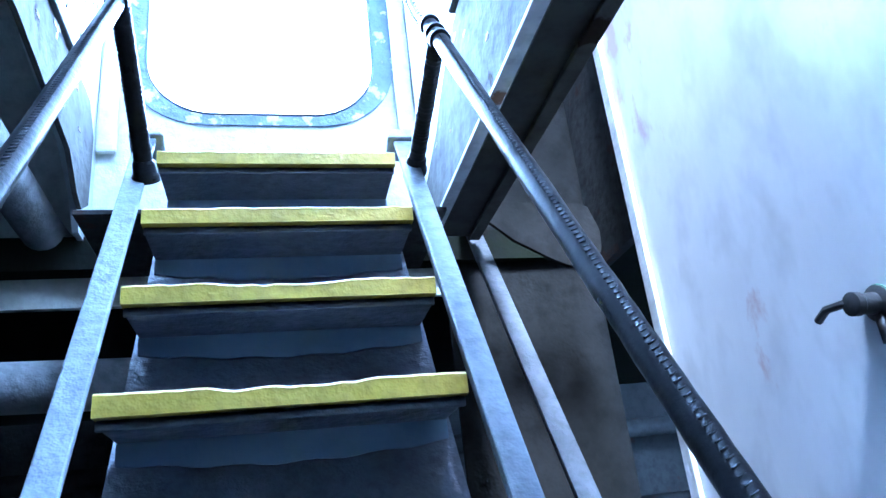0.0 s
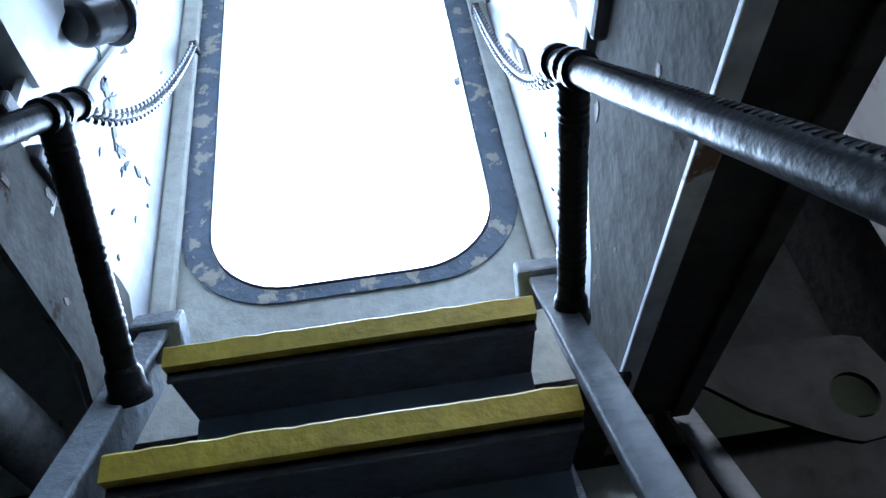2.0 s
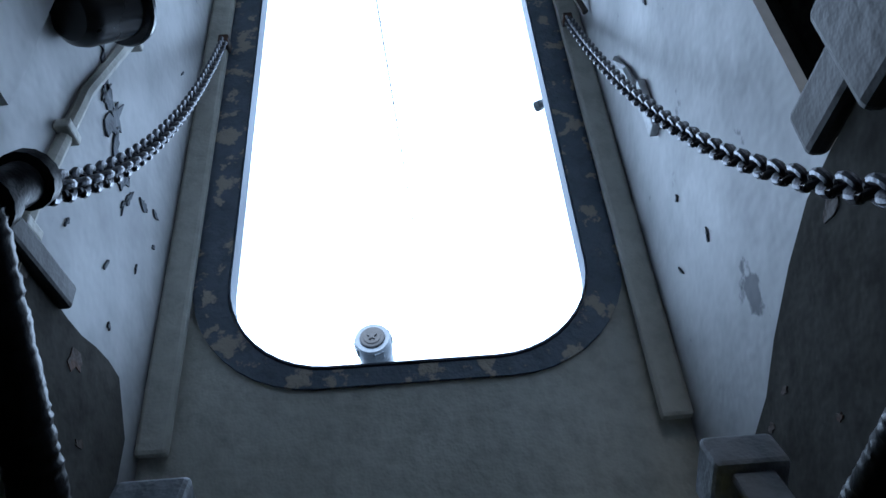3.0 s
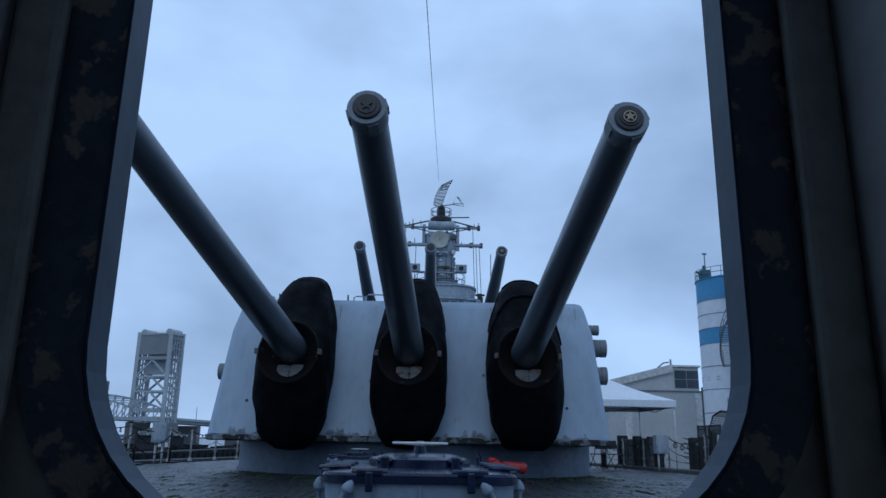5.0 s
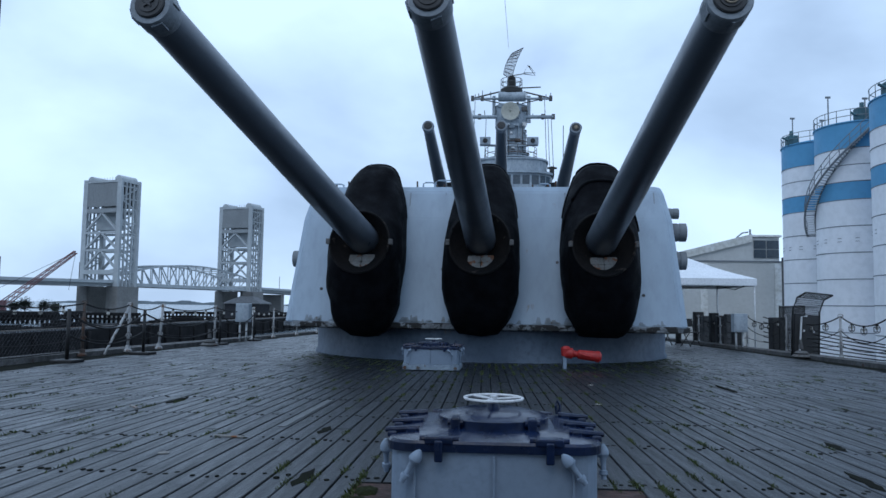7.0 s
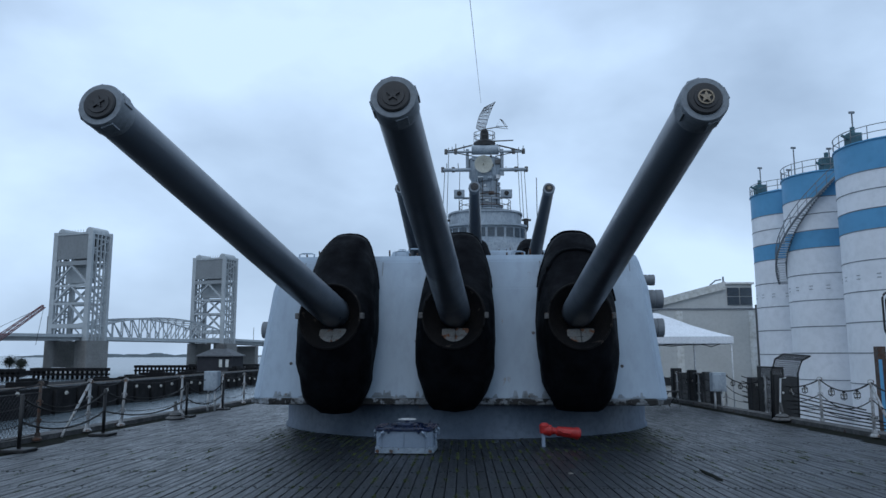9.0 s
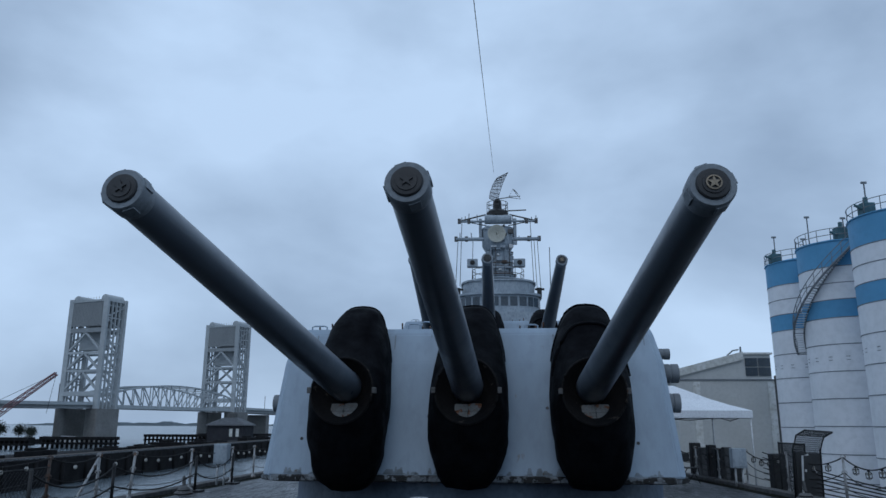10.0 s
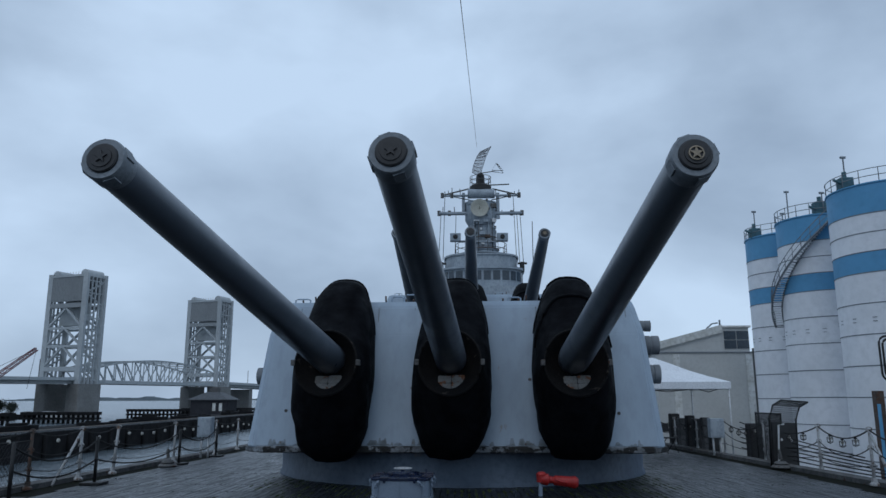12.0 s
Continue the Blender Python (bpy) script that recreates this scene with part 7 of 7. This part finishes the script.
cols = int(7.6 / PITCH)
bungs = []
for c in range(-cols, cols + 1):
    x = c * PITCH
    off = (c * 0.37 % 1.0) * 3.6
    y = 0.30 - off
    while y < 46:
        y1 = y + 3.6
        for a, b in stretches(x, max(y, 0.12), y1):
            if b - a < 0.05 or abs(x) > half(a) - 0.75 or abs(x) > half(b) - 0.75:
                continue
            lift = rnd.uniform(-0.0025, 0.0025)
            near = abs(x) < 2.9 and a < 11.0 and count < 300
            if near:
                count += 1
                ob = new("plank", plank_mesh(b - a))
                ob.parent = deck
                ob.matrix_basis = Matrix.Translation((x, a, dz(a) + lift)) @ Matrix.Rotation(TILT, 4, "X")
            else:
                w, e, i = (PITCH - GAP) / 2, 0.004, len(vs)
                for yy in (a + 0.002, b - 0.002):
                    z = dz(yy) + lift
                    vs += [(x - w, yy, z - THICK), (x + w, yy, z - THICK), (x + w, yy, z - e), (x + w - e, yy, z), (x - w + e, yy, z), (x - w, yy, z - e)]
                for k in range(6):
                    fs.append((i + k, i + (k + 1) % 6, i + 6 + (k + 1) % 6, i + 6 + k))
                fs.append((i + 5, i + 4, i + 3, i + 2, i + 1, i))
                fs.append((i + 6, i + 7, i + 8, i + 9, i + 10, i + 11))
            if abs(x) < 7 and a < 16:
                yy = math.ceil(a / 1.15) * 1.15
                while yy < b - 0.03:
                    for dx in ((-0.022, 0.022) if (c + int(yy * 3)) % 3 else (0.01,)):
                        bungs.append((x + dx, yy + rnd.uniform(-0.06, 0.06)))
                    yy += 1.15
        y = y1
me = bpy.data.meshes.new("planking")
me.from_pydata(vs, [], fs)
me.materials.append(TEAK)
ob = new("planking", me)
ob.parent = deck
tagged(ob, kind="stuff")

# dark plugs over the deck bolts
vs, fs = [], []
for x, y in bungs:
    if BED[0] - 0.02 < x < BED[1] + 0.02 and BED[2] - 0.02 < y < BED[3] + 0.02:
        continue
    i, r, z = len(vs), rnd.uniform(0.009, 0.017), dz(y) + 0.0035
    vs += [(x + r * math.cos(k * math.pi / 4), y + 1.2 * r * math.sin(k * math.pi / 4), z) for k in range(8)] + [(x + r * math.cos(k * math.pi / 4), y + 1.2 * r * math.sin(k * math.pi / 4), z - 0.008) for k in range(8)]
    fs.append(tuple(range(i, i + 8)))
    for k in range(8):
        fs.append((i + k, i + 8 + k, i + 8 + (k + 1) % 8, i + (k + 1) % 8))
me = bpy.data.meshes.new("deck_plugs")
me.from_pydata(vs, [], fs)
me.materials.append(CAULK)
tagged(new("deck_plugs", me), "dark round plugs set in the deck planks", "deck plugs", kind="stuff")

# tufts of moss and grass growing from the seams
vs, fs = [], []
tufts = []
for k in range(560):
    y = 1.2 + 11 * rnd.random() ** 1.3
    x = rnd.uniform(-5.5, 5.5)
    tufts.append((x, y, rnd.uniform(0.4, 1.0)))
for k in range(420):
    a = rnd.uniform(math.pi * 1.05, math.pi * 1.95)
    tufts.append((0.04 + 3.75 * math.cos(a) + rnd.uniform(-0.2, 0.2), 16.6 + 3.75 * math.sin(a) - 2.6 * rnd.random() ** 1.6, rnd.uniform(0.4, 0.9)))
for k in range(60):
    side = rnd.choice((0, 0, 1, 1, 2))
    tufts.append(((-0.70, 0.80, rnd.uniform(-0.7, 0.8))[side], rnd.uniform(1.7, 3.4) if side < 2 else 3.47, rnd.uniform(0.7, 1.1)))
for x, y, s in tufts:
    if BED[0] - 0.05 < x < BED[1] + 0.1 and BED[2] - 0.05 < y < BED[3] + 0.05:
        continue
    x = round(x / PITCH) * PITCH + PITCH / 2
    for b in range(int(46 * s)):
        dy, dx = rnd.gauss(0, 0.09 * s), rnd.gauss(0, 0.012)
        hgt, w = rnd.uniform(0.003, 0.013) * (1 + s), rnd.uniform(0.002, 0.005)
        lx, ly = rnd.uniform(-0.02, 0.02), rnd.uniform(-0.02, 0.02)
        i, z = len(vs), dz(y + dy) - 0.004
        vs += [(x + dx - w, y + dy, z), (x + dx + w, y + dy, z), (x + dx + w * 0.6 + lx * 0.5, y + dy + ly * 0.5, z + hgt * 0.7), (x + dx + lx, y + dy + ly, z + hgt)]
        fs.append((i, i + 1, i + 2, i + 3))
me = bpy.data.meshes.new("seam_moss")
me.from_pydata(vs, [], fs)
me.materials.append(MOSS)
tagged(new("seam_moss", me), "small tufts of moss and grass in the deck seams", "moss", kind="stuff")

# gouged planks and stray bits on the deck
for x, y, w, l in ((1.95, 3.55, 0.05, 0.30), (2.35, 4.7, 0.05, 0.22), (3.6, 5.2, 0.05, 0.35), (4.6, 7.4, 0.05, 0.5), (-1.2, 4.9, 0.05, 0.2), (-3.0, 6.4, 0.05, 0.3), (2.9, 8.6, 0.05, 0.6), (-0.95, 3.3, 0.05, 0.25)):
    x = round(x / PITCH) * PITCH
    bm = B()
    prism(bm, [(x - w * 0.8, y + 0.02), (x - w * 0.5, y - 0.03), (x - w * 0.1, y - 0.08), (x + w * 0.3, y - 0.01), (x + w * 0.75, y + 0.05), (x + w * 0.6, y + l * 0.35), (x + w * 0.95, y + l * 0.6), (x + w * 0.5, y + l), (x + w * 0.2, y + l * 1.35), (x - w * 0.1, y + l * 1.05), (x - w * 0.6, y + l * 0.85), (x - w * 0.4, y + l * 0.4)], dz(y) - 0.01, dz(y) + 0.004)
    solid("plank_gouge", bm, CAULK, "dark rotted gouge in a deck plank", "gouge", group="plank gouges")
for x, y, l, turn in ((2.7, 4.55, 0.34, 70), (-1.75, 4.6, 0.22, 60), (-3.1, 6.0, 0.2, 20)):
    bm = B()
    box(bm, (-l / 2, -0.012, 0), (l / 2, 0.012, 0.012), 0.003, Matrix.Translation((x, y, dz(y) + 0.001)) @ pose(0, 0, 0, 0, 0, turn - 70))
    solid("pale_stick", bm, PATCH, "pale splinter of wood lying on the deck", "stick", group="wood splinters")
for x, y in ((-1.93, 3.98), (-0.8, 2.4), (1.32, 9.1), (1.1, 7.0)):
    bm = B()
    lathe(bm, [(0.034, 0), (0.034, 0.005), (0.024, 0.007), (0.022, 0.005)], Matrix.Translation((x, y, dz(y) + 0.001)), 16)
    solid("deck_disc", bm, PATCH, "small pale metal disc set in the deck", "deck fitting", group="deck discs")

DARKMOSS = material("dark_moss", (0.030, 0.036, 0.014), 0.95, dark=(0.012, 0.014, 0.007), scale=14, fine=60, bump=1.0, spec=0.1)
# moss cushions at the corners of the steel bed
for x, y, r in ((-0.60, 2.95, 0.10), (-0.58, 3.2, 0.07), (0.70, 2.95, 0.11), (0.72, 2.7, 0.07), (-0.62, 2.3, 0.06)):
    bm = B()
    rings = []
    for f, z in ((1.0, -0.018), (0.85, 0.0), (0.6, 0.009), (0.25, 0.012), (0.03, 0.012)):
        rings.append([(x + r * f * rnd.uniform(0.7, 1.1) * math.cos(2 * math.pi * i / 20), y + 1.5 * r * f * rnd.uniform(0.7, 1.1) * math.sin(2 * math.pi * i / 20), dz(y) + z + rnd.uniform(-0.002, 0.002)) for i in range(20)])
    loft(bm, rings)
    solid("moss_cushion", bm, DARKMOSS, "dark green moss cushion at the bed edge", "moss", group="moss cushions")
bm = B()
box(bm, (-0.03, 0, 0), (0.03, 1.76, 0.004), 0.001, Matrix.Translation((-1.47 - 0.06, 5.11, dz(5.11) + 0.0005)) @ Matrix.Rotation(TILT, 4, "X"))
PALE = material("pale_new_teak", (0.10, 0.105, 0.105), 0.4, dark=(0.06, 0.065, 0.07), scale=3, fine=26, stretch=(6, 0.6, 6), bump=0.3)
solid("plank_strip", bm, PALE, "paler replaced strip in a deck plank", "plank", kind="structure")
